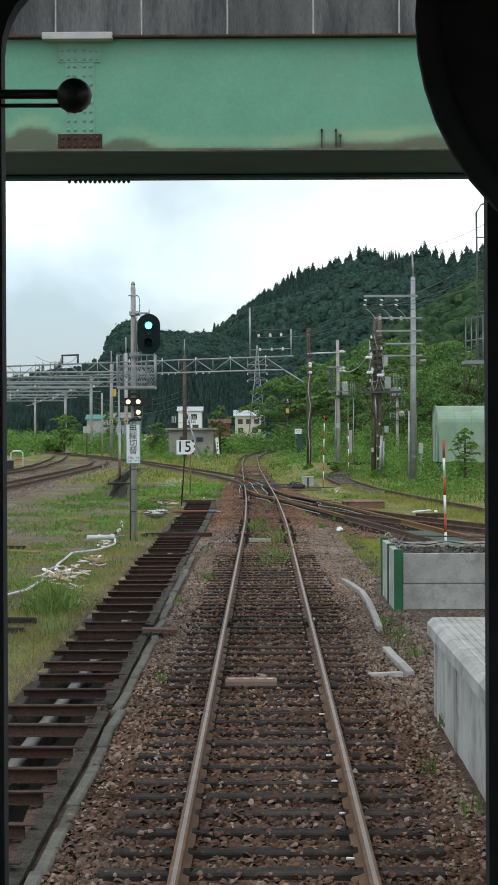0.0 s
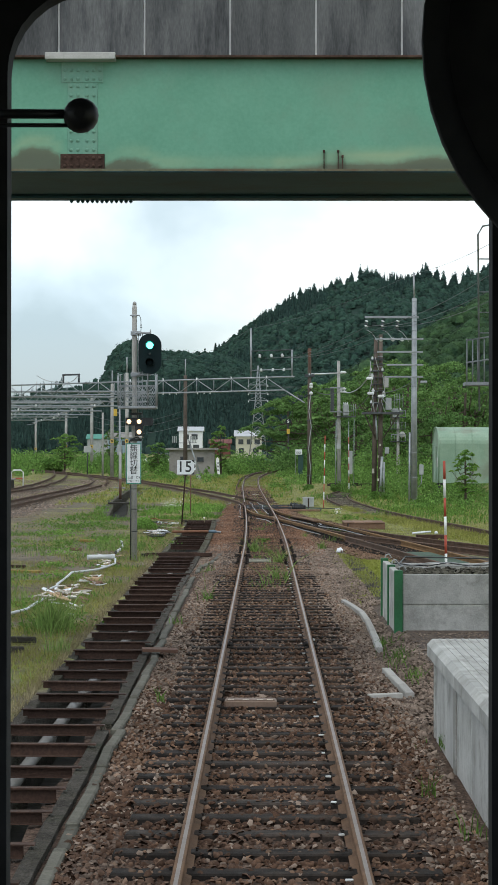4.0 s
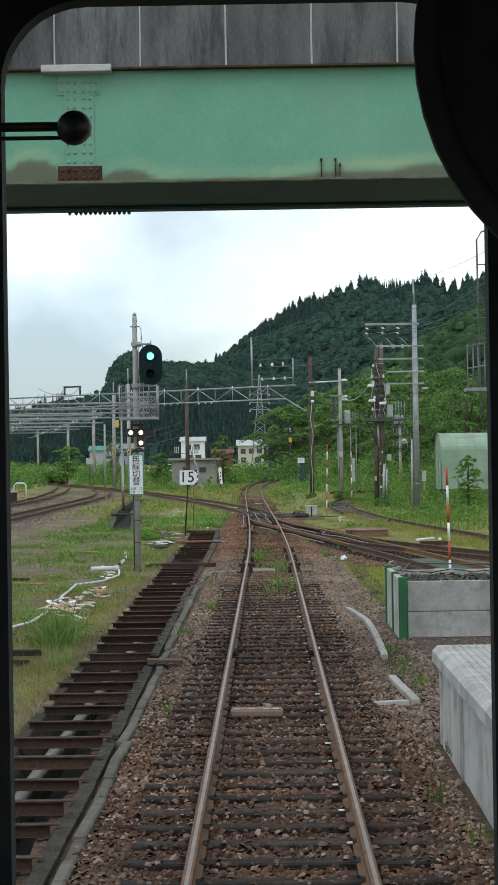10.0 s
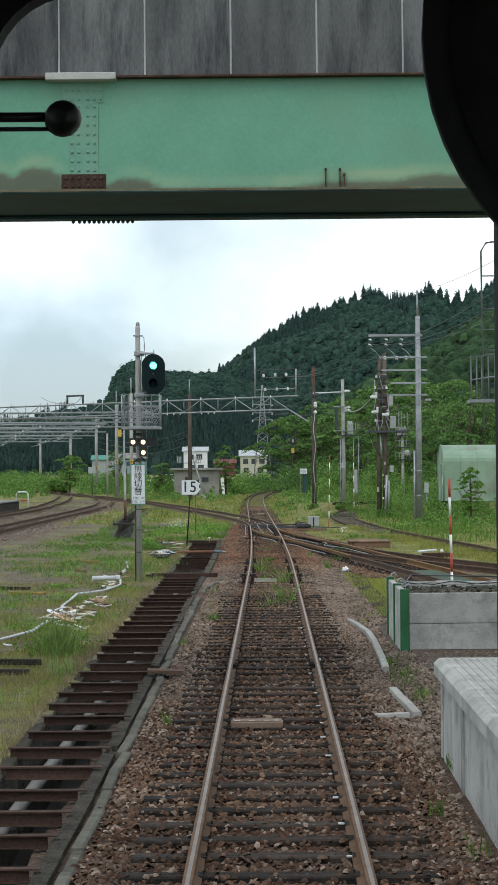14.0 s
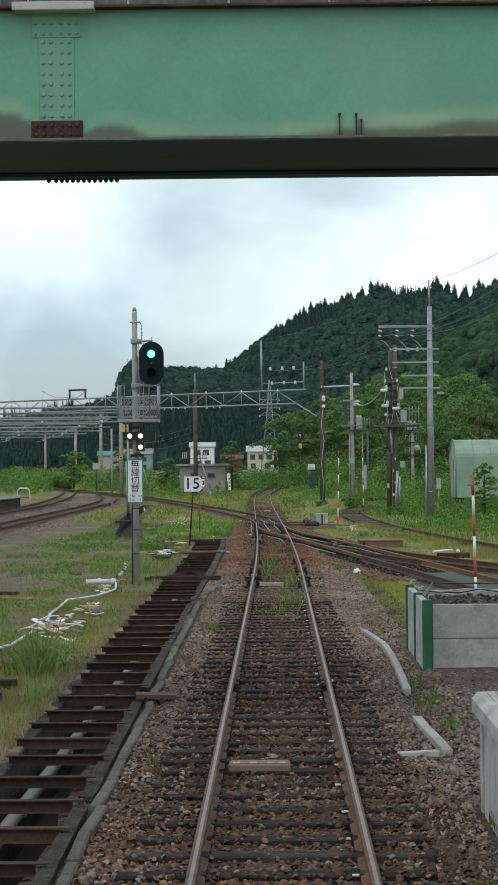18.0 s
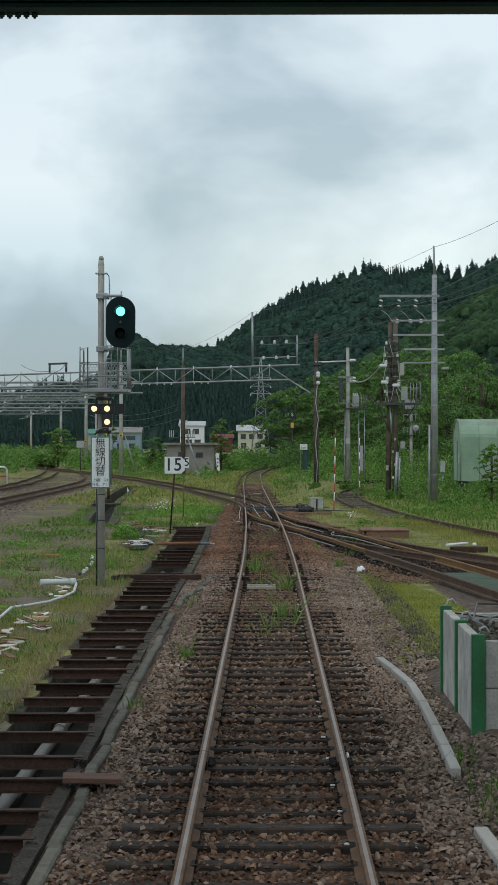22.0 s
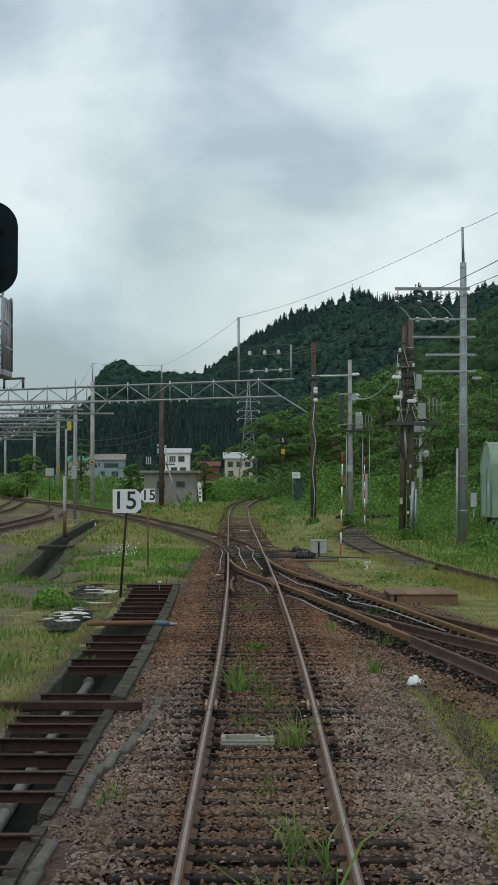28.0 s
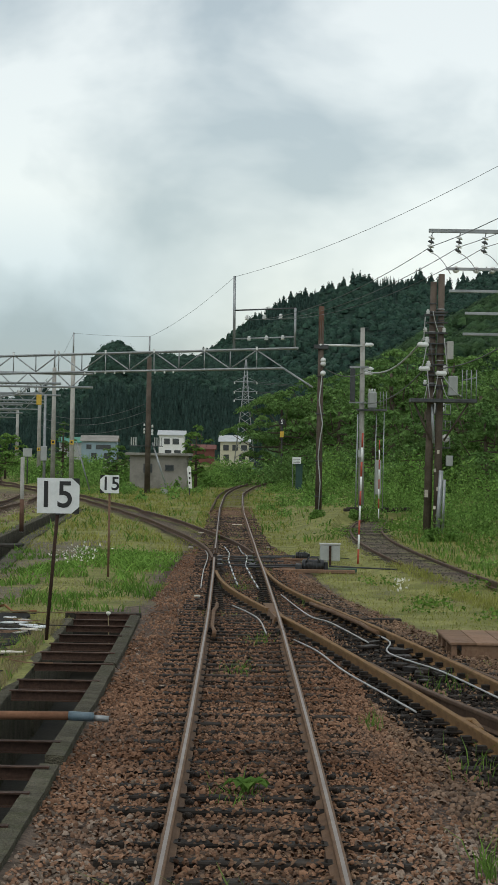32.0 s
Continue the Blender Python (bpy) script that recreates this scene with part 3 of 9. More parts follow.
        if x > 1.3 or y > 120 or (x > -4.5 and y > 62):
            g = 0.88 + n1 * 0.9
        green.append(min(1, max(0, g)))
    for name, vals in (("stony", stony), ("green", green)):
        me.attributes.new(name, "FLOAT", "POINT").data.foreach_set("value", vals)
    m = surface("trackside_soil", (0.105, 0.088, 0.062), (0.19, 0.165, 0.12), 1.3, 0.95, 0, 0.6, 18, 0, (0.075, 0.07, 0.045), 0.7, 0.5)
    n, l = m.node_tree.nodes, m.node_tree.links
    b = n["Principled BSDF"]
    last = b.inputs["Base Color"].links[0].from_socket
    co = n.new("ShaderNodeTexCoord")
    for attr, c1, c2, sc in (("green", (0.13, 0.142, 0.042), (0.245, 0.24, 0.085), 1.1), ("stony", (0.06, 0.046, 0.036), (0.155, 0.118, 0.092), 9)):
        a = n.new("ShaderNodeAttribute")
        a.attribute_name = attr
        t = n.new("ShaderNodeTexNoise")
        t.inputs["Scale"].default_value, t.inputs["Detail"].default_value = sc, 6
        l.new(co.outputs["Object"], t.inputs["Vector"])
        cm = n.new("ShaderNodeMix")
        cm.data_type = "RGBA"
        cm.inputs[6].default_value, cm.inputs[7].default_value = (*c1, 1), (*c2, 1)
        cr = n.new("ShaderNodeMapRange")
        cr.inputs[1].default_value, cr.inputs[2].default_value = 0.35, 0.65
        l.new(t.outputs[0], cr.inputs[0])
        l.new(cr.outputs[0], cm.inputs[0])
        edge = n.new("ShaderNodeTexNoise")
        edge.inputs["Scale"].default_value, edge.inputs["Detail"].default_value = 2.2, 6
        l.new(co.outputs["Object"], edge.inputs["Vector"])
        f = n.new("ShaderNodeMath")
        f.operation = "ADD"
        l.new(a.outputs["Fac"], f.inputs[0])
        l.new(edge.outputs[0], f.inputs[1])
        fr = n.new("ShaderNodeMapRange")
        fr.inputs[1].default_value, fr.inputs[2].default_value = 0.8, 1.2
        l.new(f.outputs[0], fr.inputs[0])
        mx = n.new("ShaderNodeMix")
        mx.data_type = "RGBA"
        l.new(fr.outputs[0], mx.inputs[0])
        l.new(last, mx.inputs[6])
        l.new(cm.outputs[2], mx.inputs[7])
        last = mx.outputs[2]
    for sc, lo, hi in ((26, 0.6, 1.4), (5, 0.8, 1.2)):
        t = n.new("ShaderNodeTexNoise")
        t.inputs["Scale"].default_value, t.inputs["Detail"].default_value, t.inputs["Roughness"].default_value = sc, 6, 0.7
        l.new(co.outputs["Object"], t.inputs["Vector"])
        vr = n.new("ShaderNodeMapRange")
        vr.inputs[1].default_value, vr.inputs[2].default_value, vr.inputs[3].default_value, vr.inputs[4].default_value = 0.3, 0.7, lo, hi
        l.new(t.outputs[0], vr.inputs[0])
        hs = n.new("ShaderNodeHueSaturation")
        l.new(vr.outputs[0], hs.inputs["Value"])
        l.new(last, hs.inputs["Color"])
        last = hs.outputs[0]
    l.new(last, b.inputs["Base Color"])
    me.materials.append(m)
    tagged(new("ground", me), "flat trackside ground of soil, gravel and thin grass", "ground", kind="structure")


ground()


# ---- rails and sleepers ----
RAIL_PROFILE = [(-0.0635, -0.153), (0.0635, -0.153), (0.0635, -0.143), (0.012, -0.125), (0.012, -0.045), (0.0325, -0.036), (0.0325, -0.006), (0.026, 0.0), (0.014, 0.0008), (-0.012, 0.0008), (-0.026, 0.0), (-0.0325, -0.006), (-0.0325, -0.036), (-0.012, -0.045), (-0.012, -0.125), (-0.0635, -0.143)]


def rail(line, side, y0, y1, parent, mats, drop=0.0, label="", z=None):
    """One rail beside a centre line, from y0 to y1, as a part."""
    n = max(2, int((y1 - y0) / (1.2 if y1 < 120 else 2.5)) + 1)
    bm = B()
    rings = []
    for y in np.linspace(y0, y1, n):
        a = heading(line, y)
        cx = line_x(line, y) + side * 0.566 * math.cos(a)
        cy = y - side * 0.566 * math.sin(a)
        g = (ground_z(cx + 2.5, y) + 0.23 if y > 150 else 0) if z is None else z
        rings.append([bm.verts.new((cx + px * math.cos(a), cy - px * math.sin(a), pz - drop + g)) for px, pz in RAIL_PROFILE])
    k = len(RAIL_PROFILE)
    for u, v in zip(rings, rings[1:]):
        for i in range(k):
            f = bm.faces.new((u[i], u[(i + 1) % k], v[(i + 1) % k], v[i]))
            f.material_index = 1 if i == 8 else 0
    bm.faces.new(rings[0])
    bm.faces.new(rings[-1][::-1])
    return part("rail", bm, mats, parent, label)


def track(name, label):
    return thing(name, (0, 0, 0), label, "railway track", kind="structure")


main_track = track("main_track", "straight narrow-gauge railway track on dark wooden sleepers")
MM = [M_RAIL, M_HEAD]
for y0, y1 in ((-14, 5.39), (5.41, 30.39), (30.41, 55.42), (55.44, 80.4)):
    for s in (-1, 1):
        rail(MAIN, s, y0, y1, main_track, MM)
for s, y1 in ((-1, 104), (1, 160)):
    rail(MAIN, s, 80.42, y1, main_track, MM)
rail(MAIN, -1, 109.5, 160, main_track, [M_RAILD, M_HEAD])
for s in (-1, 1):
    rail(MAIN, s, 160.02, 380, main_track, [M_RAILD, M_HEAD])

rail(MAIN, -1.75, 155, 262, main_track, [M_RAILD, M_RAILD], 0.02, "rusty rail lying beside the curve")

# fishplates with bolts at the joints
for y in (30.4, 56.25, 81.2):
    for s in (-1, 1):
        for e in (-1, 1):
            bm = boxes((-0.012, 0.012, -0.25, 0.25, -0.125, -0.05), bevel=0.004)
            for k in (-0.18, -0.06, 0.06, 0.18):
                lathe(bm, [(0.02, 0), (0.02, 0.03 * e), (0.011, 0.031 * e), (0.011, 0.06 * e)], (0.012 * e, k, -0.09), 6, "x")
            fp = part("fishplate", bm, M_PLATE, main_track, "bolted steel joint plate")
            fp.location = (line_x(MAIN, y) + s * 0.566 + e * 0.026, y, 0)
# bright bond wire clip at the joint
clip = part("bond_clip", tubes((0.012, (0, -0.1, 0), (0, 0.1, 0.0)), seg=6), M_PORC, main_track, "bright rail bond clip")
clip.location = (0.62, 30.4, -0.03)

bm = boxes((-1.05, 1.05, -0.1, 0.1, -0.14, 0), bevel=0.012)
sl = part("sleeper", bm, M_SLEEPER, main_track)
sl.location = (0, -13.08, -0.128)
bm = boxes((-0.085, 0.085, -0.07, 0.07, 0, 0.008), (-0.08, -0.064, -0.02, 0.02, 0.008, 0.02), (0.064, 0.08, -0.02, 0.02, 0.008, 0.02), bevel=0.002)
for x in (-0.085, 0.085):
    lathe(bm, [(0.008, 0), (0.008, 0.014), (0.012, 0.016), (0.012, 0.022)], (x * 0.87, 0.0, 0.008), 6)
tp = part("tie_plate", bm, M_PLATE, main_track)
tp.location = (-0.566, -13.08, -0.14)
rs = random.Random(4)
SLEEPERS = []
y = -13.08
while y < 148:
    if y > 80.8 and y < 100:
        y += 0.61
    else:
        y += 0.7 if abs(y - 30.2) > 0.5 and abs(y - 56.0) > 0.5 else 0.5
    c, a = line_x(MAIN, y), -math.degrees(heading(MAIN, y))
    SLEEPERS.append(y)
    if y > 10:
        twin(sl, c + rs.uniform(-0.04, 0.04), y + rs.uniform(-0.03, 0.03), -0.128 + rs.uniform(-0.012, 0.003), a + rs.uniform(-1, 1))
        if y < 82:
            for s in (-1, 1):
                twin(tp, c + s * 0.566, y, -0.14, a)

# black rail anchors clustered by the rails, whitened spike heads along the right one
an = part("rail_anchor", lathe(boxes((-0.045, 0.045, -0.035, 0.035, 0, 0.05), (-0.06, 0.06, -0.012, 0.012, 0.01, 0.06), bevel=0.008), [(0.018, -0.055), (0.034, -0.045), (0.034, -0.025), (0.018, -0.015)], (0, 0, 0.045), 8, "y"), M_PLATE, main_track, "black clamped rail anchor")
an.location = (-0.69, 63.4, -0.165)
for y in (52.3, 53.1, 54.0, 54.9, 57.8, 58.5, 59.3, 60.1, 61.0, 63.7, 64.4, 65.1, 65.9):
    for x in (-0.68, -0.455, 0.455, 0.68):
        if y > 62 or y < 55 or abs(x) > 0.3:
            twin(an, line_x(MAIN, y) + x + rs.uniform(-0.01, 0.01), y + rs.uniform(-0.06, 0.06), -0.118, rs.uniform(-15, 15), (0.62, 0.7, rs.uniform(0.55, 0.75)))
# tan insulated joint plates with black bolt brackets
for s in (-1, 1):
    for e in (-1, 1):
        ij = part("joint_insulator", boxes((-0.01, 0.014, -0.3, 0.3, -0.13, -0.02), bevel=0.004), M_SPLIT, main_track, "tan insulated rail joint plate")
        ij.location = (s * 0.566 + e * 0.052, 56.4, 0)
        jb = part("joint_bracket", boxes((-0.06, 0.06, -0.08, 0.08, -0.15, -0.1), (-0.04, 0.04, -0.05, 0.05, -0.1, -0.06), (-0.07, -0.05, -0.07, 0.07, -0.14, -0.05), bevel=0.006), M_PLATE, main_track, "black joint bracket")
        jb.location = (s * 0.566 + e * 0.14, 56.05, 0)
# porcelain white puts the shine of the steel spikes into colour
sh = part("spike_head", boxes((-0.022, 0.022, -0.012, 0.012, 0, 0.014), bevel=0.003), M_PORC, main_track, "spike head whitened for its shine")
sh.location = (0.475, 11.2, -0.128)
for k in range(1, 34):
    y = 11.2 + 1.4 * k
    twin(sh, 0.478 + rs.uniform(-0.012, 0.01), y + rs.uniform(-0.2, 0.2), -0.128, rs.uniform(-30, 30), (rs.uniform(0.6, 1.2), 1, 1))

cross = track("turnout_track", "rusty railway turnout with points and a crossing frog")
MY = [M_RAILY, M_HEAD]
MR = [M_RAILD, M_RAILD]
rail(RIGHT1, 1, 30, 99.5, cross, [M_RAILY, M_RAILY], 0.003, "ochre rusted diverging rail")
rail(RIGHT1, -1, 30, 66.5, cross, MR, 0.003)
rail(RIGHT1, -1, 66.6, 84.4, cross, [M_RAILY, M_RAILY], 0.003, "ochre rusted diverging rail")
rail(RIGHT1, -1, 85.2, 97.5, cross, [M_RAILY, M_RAILY], 0.003)
rail(RIGHT2, 1, 40, 77, cross, MR, 0.005)
rail(RIGHT2, -1, 40, 75.5, cross, MR, 0.005)
rail(LEFT1, 1, 107, 300, cross, MR, 0.004)
rail(LEFT1, -1, 104, 300, cross, MR, 0.004)
# check rails and wing rails
for line, s, y0, y1 in ((MAIN, -1, 79.5, 86.5), (RIGHT1, 1, 80.5, 87)):
    bm = B()
    pts = [(line_x(line, y) + s * 0.566 - s * (0.085 if y0 + 1 < y < y1 - 1 else 0.13), y, -0.03) for y in np.linspace(y0, y1, 9)]
    tube(bm, [Vector(p) for p in pts], 0.033, 6)
    part("check_rail", bm, M_RAIL, cross, "rusty check rail")
frog = part("frog", prism(B(), [(-0.11, -0.15), (0.11, -0.15), (0.08, -0.012), (-0.08, -0.012)], -1.7, 1.7), M_RAIL, cross, "solid crossing frog")
frog.location, frog.rotation_euler = (0.36, 84.9, 0), (0, 0, 0.05)
frog2 = part("frog", prism(B(), [(-0.11, -0.15), (0.11, -0.15), (0.08, -0.012), (-0.08, -0.012)], -1.7, 1.7), M_RAIL, cross)
frog2.location, frog2.rotation_euler = (-1.2, 124.8, 0), (0, 0, 0.07)
# long timbers under the points
tl = part("sleeper", boxes((-1.5, 1.5, -0.1, 0.1, -0.14, 0), bevel=0.012), M_SLEEPER, cross)
tl.location = (1.0, 85, -0.132)
for k in range(70):
    y = 60 + k * 0.66
    if y < 83:
        twin(tl, line_x(RIGHT1, y) + 0.1, y, -0.165 + rs.uniform(-0.01, 0), -math.degrees(heading(RIGHT1, y)) + rs.uniform(-1, 1), (0.74, 1, 1))
    elif y < 92:
        twin(tl, (line_x(RIGHT1, y) + line_x(MAIN, y)) / 2 + 0.2, y, -0.15 + rs.uniform(-0.01, 0), rs.uniform(-1, 1) - 2, (1, 1, 1))
# slide plates and chairs under the switch blades
cpl = part("slide_plate", boxes((-0.17, 0.17, -0.08, 0.08, 0, 0.02), (-0.15, -0.05, -0.05, 0.05, 0.02, 0.06), (0.07, 0.13, -0.04, 0.04, 0.02, 0.05), bevel=0.006), M_SLEEPER, cross, "oily black slide plate")
cpl.location = (-0.8, 86.3, -0.13)
for y in SLEEPERS:
    if 86.5 < y < 104.5:
        for s in (-1, 1):
            twin(cpl, line_x(MAIN, y) + s * 0.5, y, -0.128, 180 if s > 0 else 0)
    if 66 < y < 96:
        for s in (-1, 1):
            twin(cpl, line_x(RIGHT1, y) + s * 0.6, y + 0.2, -0.135, -math.degrees(heading(RIGHT1, y)))
# stretcher bars, rods and the banded cables between the points
for y, w in ((102.2, 0.035), (104.4, 0.025), (106.7, 0.035)):
    c = line_x(MAIN, y)
    part("stretcher_bar", boxes((c - 0.5, c + 1.2, y - w, y + w, -0.12, -0.08), (c - 0.48, c - 0.36, y - 0.3, y + 0.3, -0.14, -0.07), (c + 0.3, c + 0.44, y - 0.3, y + 0.3, -0.14, -0.07), bevel=0.006), M_DKGREY, cross, "dark iron point rod")
for x, y, w, h in ((-0.66, 105.6, 0.16, 0.05), (-0.3, 105.3, 0.3, 0.03), (0.12, 101.8, 0.22, 0.05), (-0.05, 103.4, 0.34, 0.025)):
    part("rod_plate", boxes((x - w / 2, x + w / 2, y - 0.22, y + 0.22, -0.15, -0.12 + h), bevel=0.008), M_PLATE if w > 0.2 else M_RAILD, cross, "oily iron plate at the points")


def banded(pts, r0):
    """A cable wrapped in alternating pale and black bands."""
    q = [Vector(p) for p in pts]
    row = []
    for a_, b_ in zip(q, q[1:]):
        k = max(2, int((b_ - a_).length / 0.75))
        row += [a_.lerp(b_, i / k) for i in range(k)]
    row.append(q[-1])
    for i, (a_, b_) in enumerate(zip(row, row[1:])):
        part("cable_band", tube(B(), [a_, b_], r0, 5), M_PORC if i % 2 else M_BLACK, cross, "white cable band" if i % 2 else "black cable band")


banded([(-0.8, 113.35, -0.1), (-0.6, 107.95, -0.07), (-0.59, 103.95, -0.06), (-0.45, 98.75, -0.08), (-0.28, 93.05, -0.1)], 0.018)
banded([(-0.41, 114.35, -0.1), (-0.27, 108.85, -0.08), (-0.12, 106.15, -0.06), (-0.15, 101.05, -0.06), (0.01, 95.85, -0.08), (0.15, 91.95, -0.1)], 0.018)
for pts in ([(0.56, 90.55, -0.1), (0.94, 84.85, -0.09), (1.26, 83.35, -0.1), (1.66, 79.45, -0.09)],
            [(1.85, 81.05, -0.09), (1.97, 79.45, -0.08), (1.85, 77.75, -0.09), (2.3, 75.35, -0.08), (2.51, 73.85, -0.08), (2.86, 71.15, -0.1), (3.1, 68.95, -0.1)],
            [(0.61, 79.95, -0.11), (0.89, 77.95, -0.1), (1.14, 75.15, -0.1), (1.5, 72.65, -0.12), (1.72, 70.95, -0.12)],
            [(-0.35, 87.35, -0.11), (0.08, 84.25, -0.1), (0.22, 81.15, -0.13)],
            [(-1.52, 114.65, -0.13), (-1.18, 107.75, -0.11), (-1.12, 99.55, -0.11), (-1.03, 92.75, -0.13)]):
    part("cable", tube(B(), smooth_pts(pts), 0.0125, 5), M_CABLEL, cross, "pale track bonding cable")
# ochre rail clip and the dark fittings between the diverging rails
part("rail_clip", boxes((2.08, 2.2, 69.5, 69.7, -0.06, -0.025), (2.16, 2.22, 68.9, 69.7, -0.1, -0.03), bevel=0.01), M_RAILY, cross, "ochre rail clip")
rf = random.Random(31)
for k in range(26):
    y = rf.uniform(74.4, 80.6)
    x = line_x(RIGHT1, y) + rf.uniform(-0.05, 0.42)
    w, d_ = rf.uniform(0.05, 0.2), rf.uniform(0.06, 0.4)
    f_ = part("iron_fitting", boxes((-w / 2, w / 2, -d_ / 2, d_ / 2, 0, rf.uniform(0.02, 0.06)), bevel=0.006), (M_PLATE, M_SLEEPER)[k % 2], cross)
    f_.location, f_.rotation_euler = (x, y, -0.14), (0, 0, rf.uniform(-0.6, 0.6))
for x, y, w in ((-1.78, 113.1, 0.14), (-1.04, 90.1, 0.12), (-1.77, 125.9, 0.2), (-0.57, 135.9, 0.4), (0.48, 113.9, 0.12)):
    part("white_marker", boxes((x - w / 2, x + w / 2, y - 0.1, y + 0.1, -0.15, -0.11), bevel=0.01), M_PALE, cross, "small pale marker block")

yard = track("yard_track", "rusty curved yard track beside a low platform")
for line, y0, y1 in ((YARD1, 84, 204), (YARD2, 110, 340)):
    for s in (-1, 1):
        rail(line, s, y0, y1, yard, MR)
siding = track("siding_track", "overgrown rusty dead-end siding in the grass")
rail(SIDING, 1, 40, 146, siding, MR, 0.035, "", 0.0)
rail(SIDING, -1, 103, 146, siding, MR, 0.03, "", 0.0)
st = part("sleeper", boxes((-0.95, 0.95, -0.1, 0.1, -0.13, 0), bevel=0.01), M_SLEEPER, siding, "grey rotten sleeper")
st.location = (line_x(SIDING, 100), 100, -0.11)
for k in range(58):
    y = 101 + k * 0.75
    twin(st, line_x(SIDING, y), y, -0.112 + rs.uniform(-0.02, 0.008), -math.degrees(heading(SIDING, y)) + rs.uniform(-3, 3))


# ---- ballast ----
def ballast_bed():
    bm = B()
    prof = [(-1.75, -0.24), (-1.42, -0.2), (-1.15, -0.175), (-0.7, -0.175), (0, -0.172), (0.7, -0.175), (1.15, -0.175), (1.5, -0.2), (2.0, -0.3)]
    rows = []
    for y in np.arange(-14, 150, 0.5):
        c = line_x(MAIN, y)
        k = float(np.interp(y, [107, 122], [1, 0.55]))
        lift = ground_z(3, y) + 0.23 if y > 150 else 0
        rows.append([bm.verts.new((c + px * k + (0.12 * noise.noise(Vector((px, y * 0.6, 5))) if abs(px) > 1.3 else 0), y, pz + lift + 0.02 * noise.noise(Vector((px * 2, y, 1))))) for px, pz in prof])
    for u, v in zip(rows, rows[1:]):
        for i in range(len(prof) - 1):
            bm.faces.new((u[i], u[i + 1], v[i + 1], v[i]))
    single("ballast_bed", bm, M_BED, "brown crushed-stone ballast bed under the track", "ballast", kind="structure", smooth=True)


ballast_bed()


def stones(name, pts, size, material, label, seed):
    """Worn crushed stones: an uneven six-sided foot, a rounded crown of three corners."""
    r = np.random.default_rng(seed)
    n = len(pts)
    ring = np.arange(6) / 6 * 6.2832
    base = np.concatenate([np.stack([0.62 * np.cos(ring), 0.5 * np.sin(ring), np.full(6, -0.3)], 1), np.array([(0.34, 0.12, 0.3), (-0.24, 0.26, 0.32), (-0.12, -0.28, 0.28)])])
    v = base[None] * r.uniform(0.8, 1.2, (n, 9, 1)) + r.normal(0, 0.05, (n, 9, 3))
    v = v * r.uniform(0.75, 1.25, (n, 1, 3)) * np.array([1.08, 1.0, 0.8]) * (size * r.lognormal(0, 0.25, n))[:, None, None] * 0.8
    a = r.uniform(0, np.pi, n)
    q = np.stack([np.cos(a), r.normal(0, 0.25, n), r.normal(0, 0.25, n), np.sin(a)], 1)
    q /= np.linalg.norm(q, axis=1)[:, None]
    w, x, y, z = q.T
    rot = np.stack([1 - 2 * (y * y + z * z), 2 * (x * y - z * w), 2 * (x * z + y * w), 2 * (x * y + z * w), 1 - 2 * (x * x + z * z), 2 * (y * z - x * w),
                    2 * (x * z - y * w), 2 * (y * z + x * w), 1 - 2 * (x * x + y * y)], 1).reshape(n, 3, 3)
    v = np.einsum("nij,nkj->nki", rot, v) + pts[:, None]
    f = np.array([(0, 1, 6), (1, 2, 7), (1, 7, 6), (2, 3, 7), (3, 4, 8), (3, 8, 7), (4, 5, 8), (5, 0, 6), (5, 6, 8), (6, 7, 8)])
    faces = (np.arange(n)[:, None, None] * 9 + f[None]).reshape(-1, 3)
    return many(name, v.reshape(-1, 3), faces, material, label, "ballast", smooth=True)


def strew(x0, x1, y0, y1, per, seed, near=0.0):
    """Scattered places on the ballast, thinning with distance."""
    r = np.random.default_rng(seed)
    n = int((x1 - x0) * (y1 - y0) * per)
    x, y = r.uniform(x0, x1, n), y0 + (y1 - y0) * r.uniform(0, 1, n) ** (1 + near)
    return x, y


